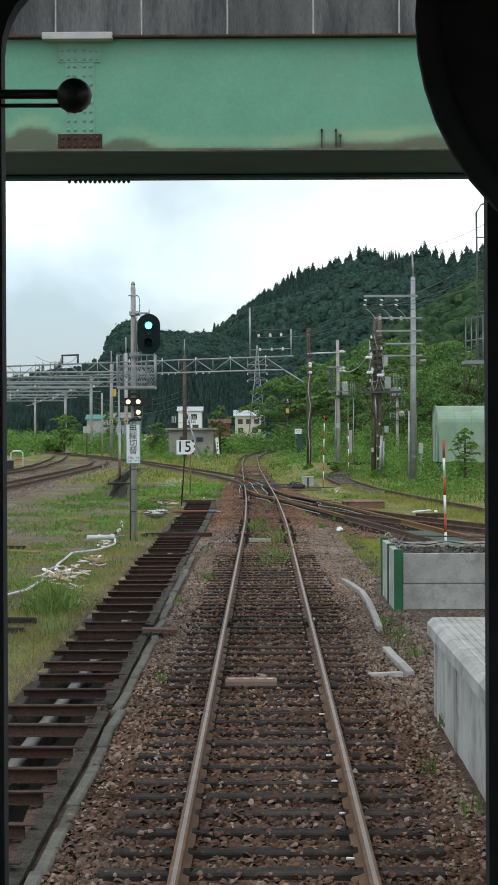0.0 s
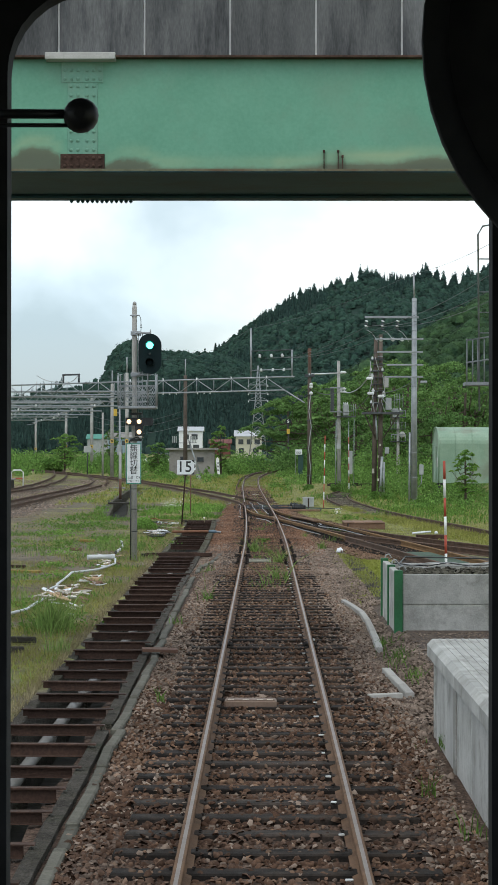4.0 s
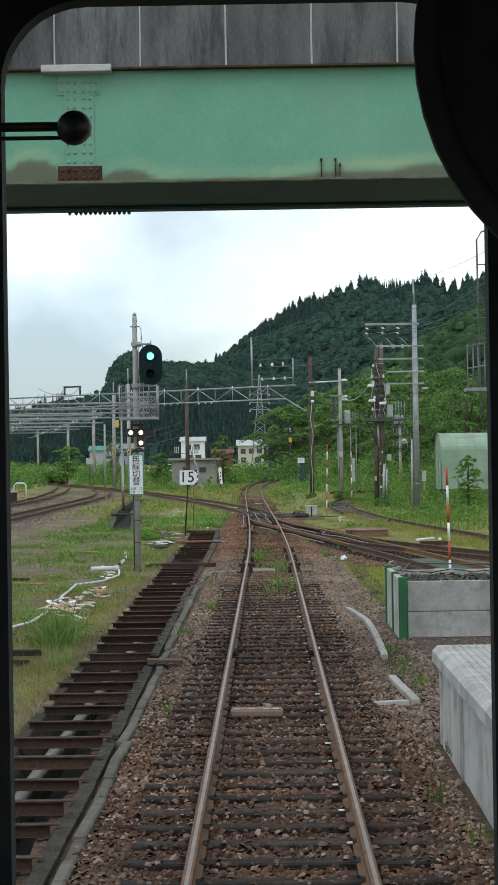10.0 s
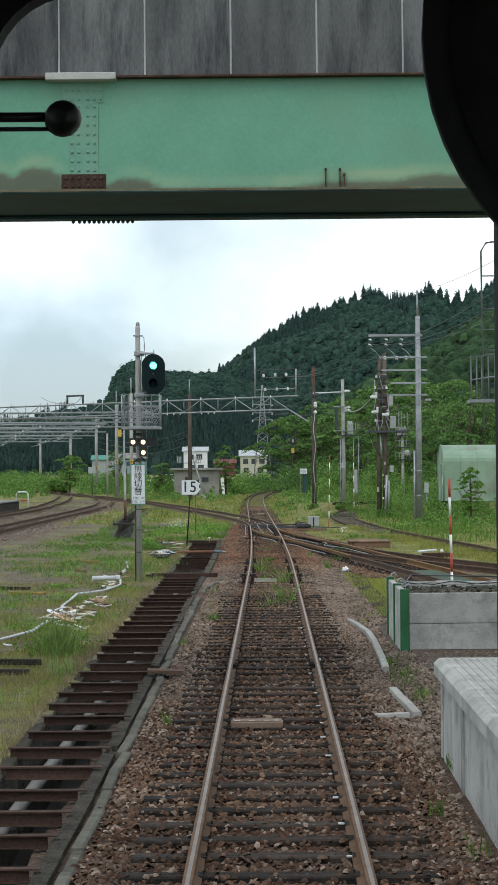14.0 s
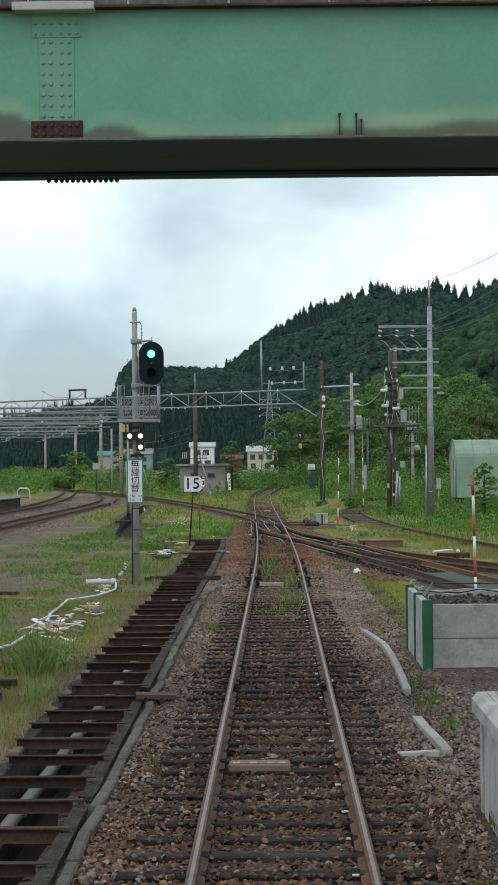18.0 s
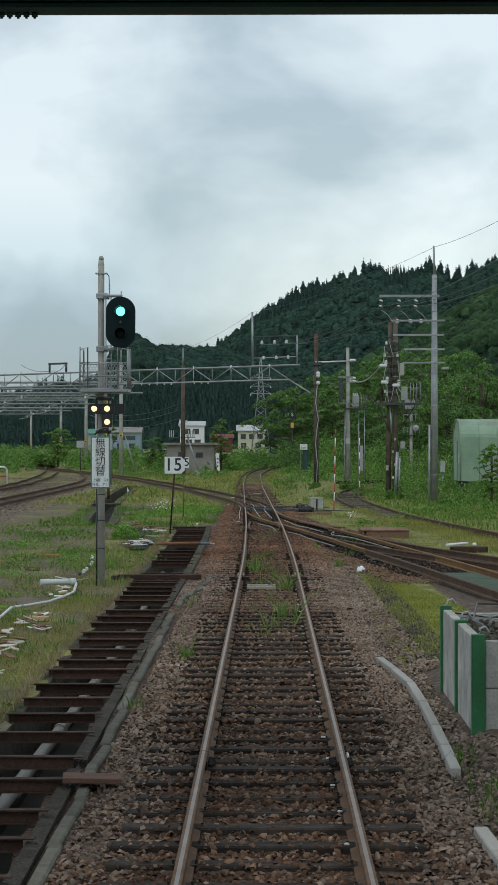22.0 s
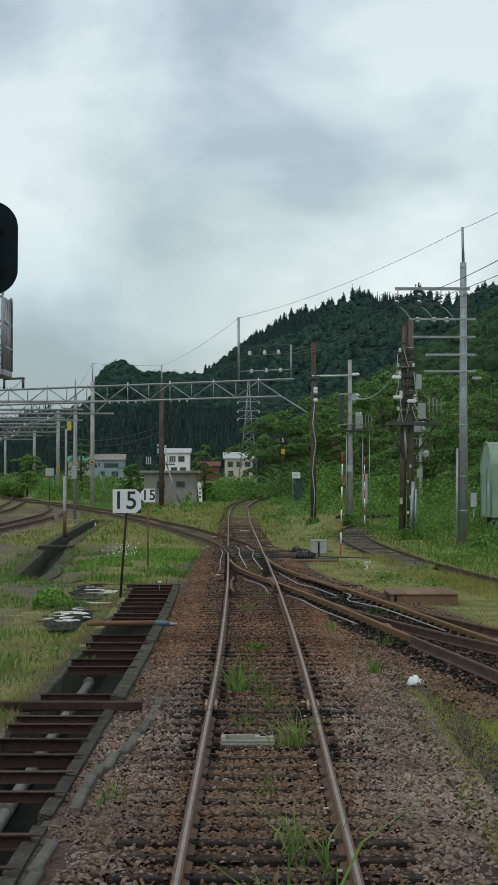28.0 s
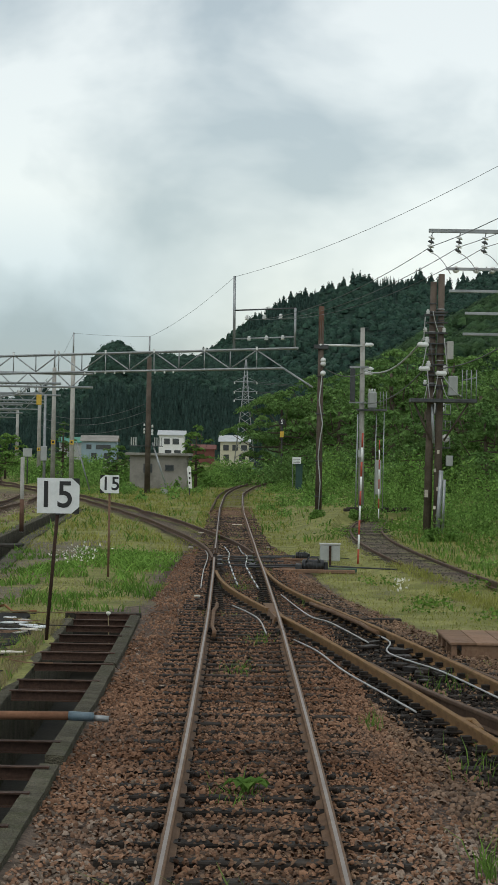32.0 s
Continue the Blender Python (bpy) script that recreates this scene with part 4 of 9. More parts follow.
def bed_points(x, y, seed):
    r = np.random.default_rng(seed)
    c = np.interp(y, *MAIN)
    d = x - c
    ok = (np.abs(np.abs(d) - 0.566) > 0.075)
    near = np.array(SLEEPERS)[np.clip(np.searchsorted(SLEEPERS, y), 1, len(SLEEPERS) - 1)]
    prev = np.array(SLEEPERS)[np.clip(np.searchsorted(SLEEPERS, y), 1, len(SLEEPERS) - 1) - 1]
    gap = np.minimum(np.abs(near - y), np.abs(prev - y))
    cover = 0.46 + 0.6 * np.array([noise.noise(Vector((p * 0.8, q * 0.5, 9))) for p, q in zip(x, y)]) + np.where(d > 0.6, 0.25, 0) + np.interp(y, [28, 40, 50, 66, 100], [0, 0.16, 0.26, 0.3, 0.35]) + np.where(np.abs(d) > 0.68, np.interp(y, [24, 34], [0, 0.4]), 0)
    ok &= ~((gap < 0.078) & (np.abs(d) < 1.08) & (r.uniform(0, 1, len(x)) > cover))
    z = np.interp(d, [-1.75, -1.42, -1.15, 1.15, 1.5, 2.0, 2.3, 4], [-0.215, -0.19, -0.163, -0.163, -0.2, -0.24, -0.245, -0.235])
    # sleepers lie mostly bare outside the rails near the platform, half covered further on
    z = z + np.where((x > 1.5) & (y > 22) & (y < 52), 0.17 * np.clip((x - 1.5) / 0.35, 0, 1) * np.interp(y, [22, 27, 38, 52], [0, 1, 1, 0.2]), 0)
    # beyond the joint the ballast lies level with the sleepers and over them
    z = z + np.where(np.abs(d) < 1.4, np.interp(y, [44, 52, 60, 100, 106], [0, 0.004, 0.014, 0.018, 0]), 0)
    z = z + np.where((gap < 0.115) & (np.abs(d) < 1.06), np.interp(y, [12, 30, 44, 52], [0.024, 0.026, 0.026, 0.02]), 0)
    z = z + r.uniform(-0.012, 0.014, len(x))
    return np.stack([x, y, z], 1)[ok]


x, y = strew(-1.5, 1.45, 12.3, 52, 430, 1)
keep = (x > -1.42)
x, y = x[keep], y[keep]
pale = np.random.default_rng(17).uniform(0, 1, len(x)) < 0.1 + 0.65 * np.clip((np.abs(x) - 0.75) / 0.4, 0, 1) * np.clip((y - 18) / 10, 0.12, 1)
# dark stones prevail at the near end, where bridge shade is painted in
far = np.random.default_rng(27).uniform(0, 1, len(x)) < np.clip((y - 24) / 26, 0, 1) * 0.8 + 0.12
stones("ballast_stones", bed_points(x[~pale & ~far], y[~pale & ~far], 2), 0.043, M_STONED, "dark brown oily ballast stones, bridge shade in their colour", 3)
stones("ballast_stones", bed_points(x[~pale & far], y[~pale & far], 26), 0.043, M_STONE, "rusty brown crushed ballast stones between the sleepers", 28)
stones("ballast_stones", bed_points(x[pale], y[pale], 18), 0.043, M_STONEG, "paler grey ballast stones on the shoulders", 19)
near_, far_ = strew(-1.85, 1.6, 48, 74, 500, 4, 0.25), strew(-1.85, 1.6, 74, 122, 150, 44, 0.3)
x, y = np.concatenate([near_[0], far_[0]]), np.concatenate([near_[1], far_[1]])
x = x + np.interp(y, *MAIN)
keep = (x > np.array([ditch_x(v) + (0.16 if v > 58 else 0.06) for v in y])) & (np.abs(x - np.interp(y, *MAIN)) < np.interp(y, [103, 116], [2.0, 0.8]) + 0.25 * np.sin(y * 3.1) * (y > 100))
x, y = x[keep], y[keep]
u = np.random.default_rng(22).uniform(0, 1, len(x))
red = u < np.clip((y - 55) / 12, 0.08, 0.97)
oil = (np.abs(x - np.interp(y, *MAIN)) < 0.6) & (y > 54) & (np.random.default_rng(45).uniform(0, 1, len(x)) < 0.28)
red &= ~oil
side = ~red & ~oil & (np.abs(x - np.interp(y, *MAIN)) > 0.72) & (u > 0.15)
for k, (m, mat, lab) in enumerate(((red, M_STONER, "rust-red crushed ballast stones round the turnout"), (side, M_STONEG, "paler pinkish ballast stones on the shoulders"), (~red & ~side & ~oil, M_STONE, "brown crushed ballast stones between the rails"), (oil, M_STONED, "dark oily ballast stones between the rails"))):
    stones("ballast_stones", bed_points(x[m], y[m], 5 + k), 0.037, mat, lab, 6 + 30 * k)
x, y = strew(1.3, 3.2, 12.3, 46, 380, 7)
keep = ~((x > 1.5) & (y < 21.7)) & ~((x > 1.75) & (y > 32) & (y < 38)) & ~((y > 39) & (x > 1.47))
stones("gravel_stones", bed_points(x[keep], y[keep], 8), 0.043, M_STONEG, "grey loose gravel beside the platform", 9)
x, y = strew(1.4, 1.95, 38.5, 64, 300, 35)
stones("ballast_stones", bed_points(x, y, 36), 0.038, M_STONEG, "loose ballast straying to the mossy path", 37)
x, y = strew(1.8, 2.3, 39, 59.5, 500, 33)
stones("path_gravel", np.stack([x + (y - 40) * 0.006, y, [ground_z(a, b) + 0.006 for a, b in zip(x, y)]], 1), 0.028, M_PATH, "dark fine gravel of the worn path", 34)
x, y = strew(-1.05, 1.05, 108, 168, 110, 29)
x = x + np.interp(y, *MAIN)
stones("ballast_stones", bed_points(x, y, 30), 0.06, M_STONE, "thin brown ballast of the far main track", 31)
x, y = strew(0.9, 4.8, 56, 98, 230, 10)
keep = (np.abs(x - np.interp(y, *RIGHT1)) < 1.6) & (x - np.interp(y, *MAIN) > 1.3)
pts = bed_points(x[keep], y[keep], 11)
pts[:, 2] = -0.165 + 0.04 * np.random.default_rng(16).uniform(-0.6, 0.3, len(pts))
oily = (np.abs(pts[:, 0] - np.interp(pts[:, 1], *RIGHT1)) < 1.0) & (pts[:, 1] > 58) & (np.random.default_rng(23).uniform(0, 1, len(pts)) < 0.8)
stones("ballast_stones", pts[~oily], 0.043, M_STONE, "brown ballast under the diverging track", 12)
stones("ballast_stones", pts[oily], 0.043, M_SLEEPER, "oily blackened ballast between the diverging rails", 24)
x, y = strew(2.5, 7.5, 97, 142, 26, 20)
keep = np.abs(x - np.interp(y, *SIDING)) < 0.8
stones("ballast_stones", np.stack([x, y, np.full(len(x), -0.115)], 1)[keep], 0.045, M_PATH, "thin grey ballast of the siding", 21)
x, y = strew(-26, -9.6, 86, 190, 13, 13)
keep = np.array([noise.noise(Vector((p * 0.4, q * 0.12, 4))) for p, q in zip(x, y)]) + 0.9 * (np.abs(x - np.interp(y, *YARD1)) < 1.6) > -0.05
stones("ballast_stones", np.array([(p, q, ground_z(p, q) + 0.01) for p, q in zip(x[keep], y[keep])]), 0.085, M_STONEG, "grey-brown ballast of the yard tracks", 15)


# ---- ditch ----
ditch = thing("drainage_ditch", (0, 0, 0), "open concrete drainage ditch spanned by rusty steel beams", "ditch", kind="structure")


def along(name, x0, x1, z0, z1, y0, y1, step, material, label="", wob=0.0):
    bm = B()
    rows = []
    for y in np.arange(y0, y1 + 1e-6, step):
        c = ditch_x(y)
        w = wob * noise.noise(Vector((y * 0.9, x0, 2)))
        rows.append([bm.verts.new((c + px + w, y, pz)) for px, pz in ((x0, z0), (x1, z0), (x1, z1), (x0, z1))])
    for u, v in zip(rows, rows[1:]):
        for i in range(4):
            bm.faces.new((u[i], u[(i + 1) % 4], v[(i + 1) % 4], v[i]))
    bm.faces.new(rows[0])
    bm.faces.new(rows[-1][::-1])
    return part(name, bm, material, ditch, label)


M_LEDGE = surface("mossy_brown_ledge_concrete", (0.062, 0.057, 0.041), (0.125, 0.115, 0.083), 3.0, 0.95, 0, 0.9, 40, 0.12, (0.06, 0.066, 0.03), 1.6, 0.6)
packed(M_LEDGE, 60, 0.25)


def ditch_wall(right, y0, y1, z1, thick, material, wob, label=""):
    """One length of side wall, its face and ledge a little uneven."""
    bm = B()
    rows = []
    for y in np.arange(y0, y1 + 1e-6, 0.5):
        inner = ditch_x(y) - (0 if right else ditch_w(y))
        e = 1 if right else -1
        w = wob * noise.noise(Vector((y * 0.9, e, 2)))
        o = thick + 0.6 * wob * noise.noise(Vector((y * 1.7, e, 6)))
        h = z1 + 0.012 * noise.noise(Vector((y * 1.3, e, 4)))
        rows.append([bm.verts.new(p) for p in ((inner + w, y, -1.1), (inner + w, y, h - 0.012), (inner + w + e * 0.012, y, h), (inner + w + e * o, y, h - 0.01), (inner + w + e * o, y, -1.1))])
    for u, v in zip(rows, rows[1:]):
        for i in range(5):
            bm.faces.new((u[i], u[(i + 1) % 5], v[(i + 1) % 5], v[i]))
    bm.faces.new(rows[0])
    bm.faces.new(rows[-1][::-1])
    part("wall", bm, material, ditch, label)


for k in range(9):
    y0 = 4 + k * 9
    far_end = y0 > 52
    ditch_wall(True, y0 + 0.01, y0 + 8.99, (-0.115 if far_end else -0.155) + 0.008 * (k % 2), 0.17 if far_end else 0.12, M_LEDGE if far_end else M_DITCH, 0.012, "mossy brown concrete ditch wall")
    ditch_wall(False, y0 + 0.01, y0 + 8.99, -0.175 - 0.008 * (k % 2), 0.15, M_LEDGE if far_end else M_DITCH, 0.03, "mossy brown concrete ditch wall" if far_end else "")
along("bottom", -1.0, 0.06, -1.16, -1.08, 4, 85, 3, M_DARKBED, "near-black ditch bottom")
c = ditch_x(85)
part("end_wall", boxes((c - 1.1, c + 0.17, 85, 85.2, -1.1, -0.12), bevel=0.01), M_CONCD, ditch)
part("end_wall", boxes((c - 1.04 + 0.4, c + 0.5, 3.85, 4, -1.1, -0.12), bevel=0.01), M_CONCD, ditch)
# rusted beams across the ditch
bm = boxes((-0.44, 0.53, -0.05, 0.05, -0.012, 0.0), (-0.42, 0.45, -0.006, 0.006, -0.1, -0.012), (-0.42, 0.45, -0.05, 0.05, -0.11, -0.1))
beam = part("beam", bm, M_RUST, ditch)
beam.location = (ditch_x(9.6) - 0.45, 9.6, -0.1)
yb = [10.97, 12.33, 13.7, 15.06, 16.42, 17.52, 18.78, 20.23, 21.47, 22.87, 24.25, 25.54, 26.99, 28.07, 29.58, 30.88, 32.5, 33.87, 35.23, 36.58, 38.18, 39.47, 40.85, 42.33,
      43.6, 45.1, 46.4, 47.8, 50.0, 51.3, 52.5, 53.8, 55.0, 55.9, 58.2, 62.0, 63.2, 64.8, 66.2, 67.9, 72.4, 73.5, 75.6, 77.2, 78.8, 80.1, 81.9, 83.4, 84.8]
for v in yb:
    twin(beam, ditch_x(v) - 0.45 + rs.uniform(-0.03, 0.05), v, -0.1 + rs.uniform(-0.02, 0.005), rs.uniform(-1.5, 1.5), (1.0 + rs.uniform(-0.06, 0.05), 1, 1 + rs.uniform(-0.2, 0.1)))
bm = B()
tube(bm, [(ditch_x(9) - 0.66, 9, -0.42), (ditch_x(22) - 0.6, 22, -0.42), (ditch_x(36) - 0.45, 36, -0.42), (ditch_x(48) - 0.42, 48, -0.45), (ditch_x(58) - 0.6, 58, -0.45), (ditch_x(63.3) - 0.62, 63.3, -0.45)], 0.06, 10)
part("pipe", bm, M_PIPEG, ditch, "grey plastic pipe lying in the ditch")
for v in np.arange(11, 64, 4.0):
    part("coupling", lathe(B(), [(0.075, 0), (0.075, 0.14)], (ditch_x(v) - float(np.interp(v, [9, 22, 36, 48, 58, 63.3], [0.66, 0.6, 0.45, 0.42, 0.6, 0.62])), v, -0.425), 8, "y"), M_PIPEG, ditch)

stalk = thing("dead_stalk", (-2.28, 82.4, -1.08), "pale dead plant stalk standing in the ditch", "plant")
part("stem", tubes((0.008, (0, 0, 0), (0.06, 0.02, 0.55), (0.04, 0, 1.12)), (0.006, (0.05, 0, 0.3), (0.16, 0, 0.55)), seg=5), M_DRY, stalk)
for p in ((0.04, 0, 1.13), (0.16, 0, 0.56)):
    part("flower_head", lathe(B(), [(0.01, -0.03), (0.04, 0.0), (0.035, 0.025), (0.01, 0.035)], p, 8), M_FLOWER, stalk, "whitish seed head")

# kerb blocks along the ditch
kerb = thing("ditch_kerb", (0, 0, 0), "row of mossy grey kerb blocks between ditch and ballast", "kerb", kind="structure")
y = 8.0
while y < 57.4:
    L = rs.choice((0.9, 1.2, 1.5, 1.8)) if y < 48 else rs.choice((0.55, 0.8, 1.1))
    if not (37.5 < y < 38.5 or 47 < y < 48.5):
        k = part("kerb_block", boxes((-0.048, 0.048, 0, L - 0.012, -0.16, 0), bevel=0.014), M_KERB, kerb)
        k.location = (ditch_x(y) + float(np.interp(y, [47, 51.6, 53.1, 54.9, 57.4], [0.2, 0.31, 0.46, 0.54, 0.6])) + rs.uniform(-0.015, 0.015) + 0.012 * math.sin(y * 0.5), y, (-0.15 if y < 48 else -0.13) + rs.uniform(-0.02, 0.012))
        k.rotation_euler = (0, rs.uniform(-0.05, 0.05), rs.uniform(-0.025, 0.025))
    y += L

# far culvert with plank lid
culvert = thing("culvert", (0, 0, 0), "sunken concrete culvert in the grass with a lid", "culvert", kind="structure")
cy = [89, 92, 105, 120, 150, 165]
cx = [-6.0, -6.05, -6.75, -7.75, -8.75, -9.1]
for lo, hi, z0, z1, mat, nm in ((-0.72, -0.36, -1.2, -0.185, M_LEDGE, "wall"), (0.36, 0.72, -1.2, -0.185, M_LEDGE, "wall"), (-0.36, 0.36, -1.2, -0.85, M_DARKBED, "bed")):
    bm = B()
    rows = []
    for y in np.arange(89.0, 163, 1.5):
        x = culvert_x(y) + 0.03 * noise.noise(Vector((y * 0.6, lo, 1)))
        rows.append([bm.verts.new((x + px, y, pz)) for px, pz in ((lo, z0), (hi, z0), (hi, z1), (lo, z1))])
    for u, v in zip(rows, rows[1:]):
        for i in range(4):
            bm.faces.new((u[i], u[(i + 1) % 4], v[(i + 1) % 4], v[i]))
    bm.faces.new(rows[0])
    bm.faces.new(rows[-1][::-1])
    part(nm, bm, mat, culvert)
part("end_wall", boxes((-6.7, -5.3, 88.85, 89.0, -1.2, -0.19), bevel=0.01), M_DITCH, culvert)
part("lid", boxes((-7.75, -6.55, 111, 112.2, -0.14, -0.06), bevel=0.01), M_CONCD, culvert)


# ---- road bridge overhead ----
bridge = thing("road_bridge", (0, 0, -0.045), "green riveted steel girder road bridge with a stained concrete parapet", "bridge", kind="structure")


def girder_paint():
    m = surface("weathered_green_girder_paint", (0.095, 0.295, 0.19), (0.132, 0.35, 0.235), 0.9, 0.42, 0, 0.05, 30, 0, (0.15, 0.28, 0.19), 0.5, 0.5)
    n, l = m.node_tree.nodes, m.node_tree.links
    b = n["Principled BSDF"]
    last = b.inputs["Base Color"].links[0].from_socket
    co = n.new("ShaderNodeTexCoord")
    # rust and grime creeping up from the lower flange in humps
    a = n.new("ShaderNodeAttribute")
    a.attribute_name = "grime"
    t = n.new("ShaderNodeTexNoise")
    t.inputs["Scale"].default_value, t.inputs["Detail"].default_value = 14, 5
    l.new(co.outputs["Object"], t.inputs["Vector"])
    s2 = n.new("ShaderNodeMath")
    s2.operation = "MULTIPLY_ADD"
    s2.inputs[1].default_value, s2.inputs[2].default_value = 0.5, -0.25
    l.new(t.outputs[0], s2.inputs[0])
    s3 = n.new("ShaderNodeMath")
    s3.operation = "ADD"
    l.new(a.outputs["Fac"], s3.inputs[0])
    l.new(s2.outputs[0], s3.inputs[1])
    r = n.new("ShaderNodeMapRange")
    r.inputs[1].default_value, r.inputs[2].default_value, r.inputs[4].default_value = 0.3, 0.8, 0.88
    l.new(s3.outputs[0], r.inputs[0])
    mx = n.new("ShaderNodeMix")
    mx.data_type = "RGBA"
    mx.inputs[7].default_value = (0.085, 0.08, 0.045, 1)
    l.new(r.outputs[0], mx.inputs[0])
    l.new(last, mx.inputs[6])
    # pale bleached run-off just above the rust
    a2 = n.new("ShaderNodeAttribute")
    a2.attribute_name = "bleach"
    mx2 = n.new("ShaderNodeMix")
    mx2.data_type = "RGBA"
    mx2.inputs[7].default_value = (0.36, 0.44, 0.24, 1)
    l.new(a2.outputs["Fac"], mx2.inputs[0])
    l.new(mx.outputs[2], mx2.inputs[6])
    l.new(mx2.outputs[2], b.inputs["Base Color"])
    return m


M_GIRDER = girder_paint()
M_GIRDERP = surface("riveted_green_plate_paint", (0.12, 0.3, 0.21), (0.16, 0.35, 0.255), 2, 0.45, 0, 0.1, 30, 0, (0.16, 0.2, 0.12), 2, 0.4)
# underside shade and its blue cast are put into this darker girder green
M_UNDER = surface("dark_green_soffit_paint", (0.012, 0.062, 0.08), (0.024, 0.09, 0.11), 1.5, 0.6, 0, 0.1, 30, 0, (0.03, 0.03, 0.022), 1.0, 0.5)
M_FLANGE = surface("grimy_olive_flange_paint", (0.09, 0.1, 0.055), (0.17, 0.17, 0.1), 3, 0.7, 0, 0.2, 30, 0, (0.12, 0.055, 0.025), 2, 0.7)
M_DECK = surface("soot_stained_concrete", (0.075, 0.078, 0.08), (0.165, 0.168, 0.168), 1.3, 0.9, 0, 0.3, 40, 0.16, (0.03, 0.032, 0.036), 1.1, 0.9)
for nd in M_DECK.node_tree.nodes:
    if nd.bl_idname == "ShaderNodeTexNoise":
        mp = M_DECK.node_tree.nodes.new("ShaderNodeMapping")
        mp.inputs["Scale"].default_value = (2.2, 1, 0.35)
        src = nd.inputs["Vector"].links[0].from_socket
        M_DECK.node_tree.links.new(src, mp.inputs[0])
        M_DECK.node_tree.links.new(mp.outputs[0], nd.inputs["Vector"])
GY, GZ0, GZ1 = 25.45, 5.725, 6.985
HUMPS = ((-3.3, 0.5, 0.2), (-2.63, 0.3, 0.25), (-1.57, 0.26, 0.12), (1.1, 0.7, 0.07), (2.1, 0.75, 0.13), (4.2, 0.8, 0.2), (-5.2, 0.8, 0.22))
bm = B()
gx, gzs = np.linspace(-13, 13, 261), np.linspace(GZ0, GZ1, 22)
gr = [[bm.verts.new((x, GY, z)) for x in gx] for z in gzs]
for u, v in zip(gr, gr[1:]):
    for i in range(260):
        bm.faces.new((u[i], u[i + 1], v[i + 1], v[i]))
web = part("girder_web", bm, M_GIRDER, bridge, "sea-green painted girder web with rust along its foot")
part("web_core", boxes((-13, 13, GY + 0.002, GY + 0.02, GZ0, GZ1)), M_UNDER, bridge)
grime = []
for v in web.data.vertices:
    top = 0.03 + max(h * math.exp(-((v.co.x - x0) / w) ** 4) for x0, w, h in HUMPS) + 0.02 * noise.noise(Vector((v.co.x * 3, 0, 1)))
    grime.append(min(1.0, max(0.0, 0.5 + (GZ0 + top - v.co.z) / 0.12)))
bleach = []
for v in web.data.vertices:
    top = 0.06 + max(h * math.exp(-((v.co.x - x0) / w) ** 4) for x0, w, h in HUMPS)
    k = math.exp(-((v.co.z - GZ0 - top - 0.03) / 0.07) ** 2) * (0.75 if v.co.x > 0 else 0.4)
    bleach.append(max(0.0, min(0.8, k * (0.7 + 0.6 * noise.noise(Vector((v.co.x * 1.3, v.co.z * 4, 6)))))))
web.data.attributes.new("bleach", "FLOAT", "POINT").data.foreach_set("value", bleach)
web.data.attributes.new("grime", "FLOAT", "POINT").data.foreach_set("value", grime)
part("lower_flange", boxes((-13, 13, GY - 0.13, GY + 0.16, GZ0 - 0.035, GZ0), bevel=0.004), M_UNDER, bridge, "green lower flange in shaded dark teal")
part("flange_lip", boxes((-13, 13, GY - 0.142, GY - 0.132, GZ0 - 0.02, GZ0 + 0.006)), M_FLANGE, bridge, "grimy olive flange edge with rust streaks")
part("upper_flange", boxes((-13, 13, GY - 0.14, GY + 0.16, GZ1, GZ1 + 0.025), bevel=0.004), M_RUST, bridge, "rusty upper flange")
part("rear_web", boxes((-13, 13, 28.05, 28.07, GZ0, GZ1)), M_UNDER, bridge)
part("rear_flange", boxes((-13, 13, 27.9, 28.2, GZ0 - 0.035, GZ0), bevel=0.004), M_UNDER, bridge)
part("soffit", boxes((-13, 13, GY + 0.16, 27.9, GZ0 + 0.01, GZ0 + 0.05)), M_UNDER, bridge, "plate soffit in shaded dark green")
part("splice_plate", boxes((-2.28, -1.94, GY - 0.012, GY, 5.9, 6.72), bevel=0.003), M_GIRDERP, bridge, "riveted green splice plate")
part("splice_plate", boxes((-2.35, -1.88, GY - 0.016, GY, 6.72, 6.97), bevel=0.003), M_GIRDERP, bridge)
part("splice_plate", boxes((-2.36, -1.86, GY - 0.018, GY, 5.73, 5.915), bevel=0.003), M_RUST, bridge, "rust-eaten lower splice plate")
part("cover_plate", boxes((-2.52, -1.73, GY - 0.2, GY + 0.1, 6.955, 7.035), bevel=0.006), M_CONCP, bridge, "pale plate under the parapet")
rv = part("rivet", lathe(B(), [(0.02, 0), (0.019, -0.008), (0.012, -0.016)], (0, 0, 0), 8, "y"), M_GIRDERP, bridge)
rv.location = (-2.24, GY - 0.012, 5.96)
for r in range(8):
    for x in (-2.24, -2.165, -2.06, -1.985):
        if r or x > -2.23:
            twin(rv, x, GY - 0.012, 5.96 + r * 0.1025)
for z in (6.76, 6.86):
    for x in (-2.31, -2.235, -2.16, -2.06, -1.985, -1.915):
        twin(rv, x, GY - 0.016, z)
rv2 = part("rivet", lathe(B(), [(0.02, 0), (0.019, -0.008), (0.012, -0.016)], (0, 0, 0), 8, "y"), M_RUST, bridge, "rusty rivet")
rv2.location = (-2.31, GY - 0.018, 5.87)
for z in (5.87, 5.78):
    for x in (-2.31, -2.235, -2.16, -2.06, -1.985, -1.915):
        if z < 5.8 or x > -2.3:
            twin(rv2, x, GY - 0.018, z)
bo = part("bolt", lathe(B(), [(0.022, 0), (0.022, -0.03), (0.01, -0.032), (0.01, -0.042)], (0, 0, 0), 6), M_UNDER, bridge)
bo.location = (-2.46, 28.1, GZ0 - 0.035)
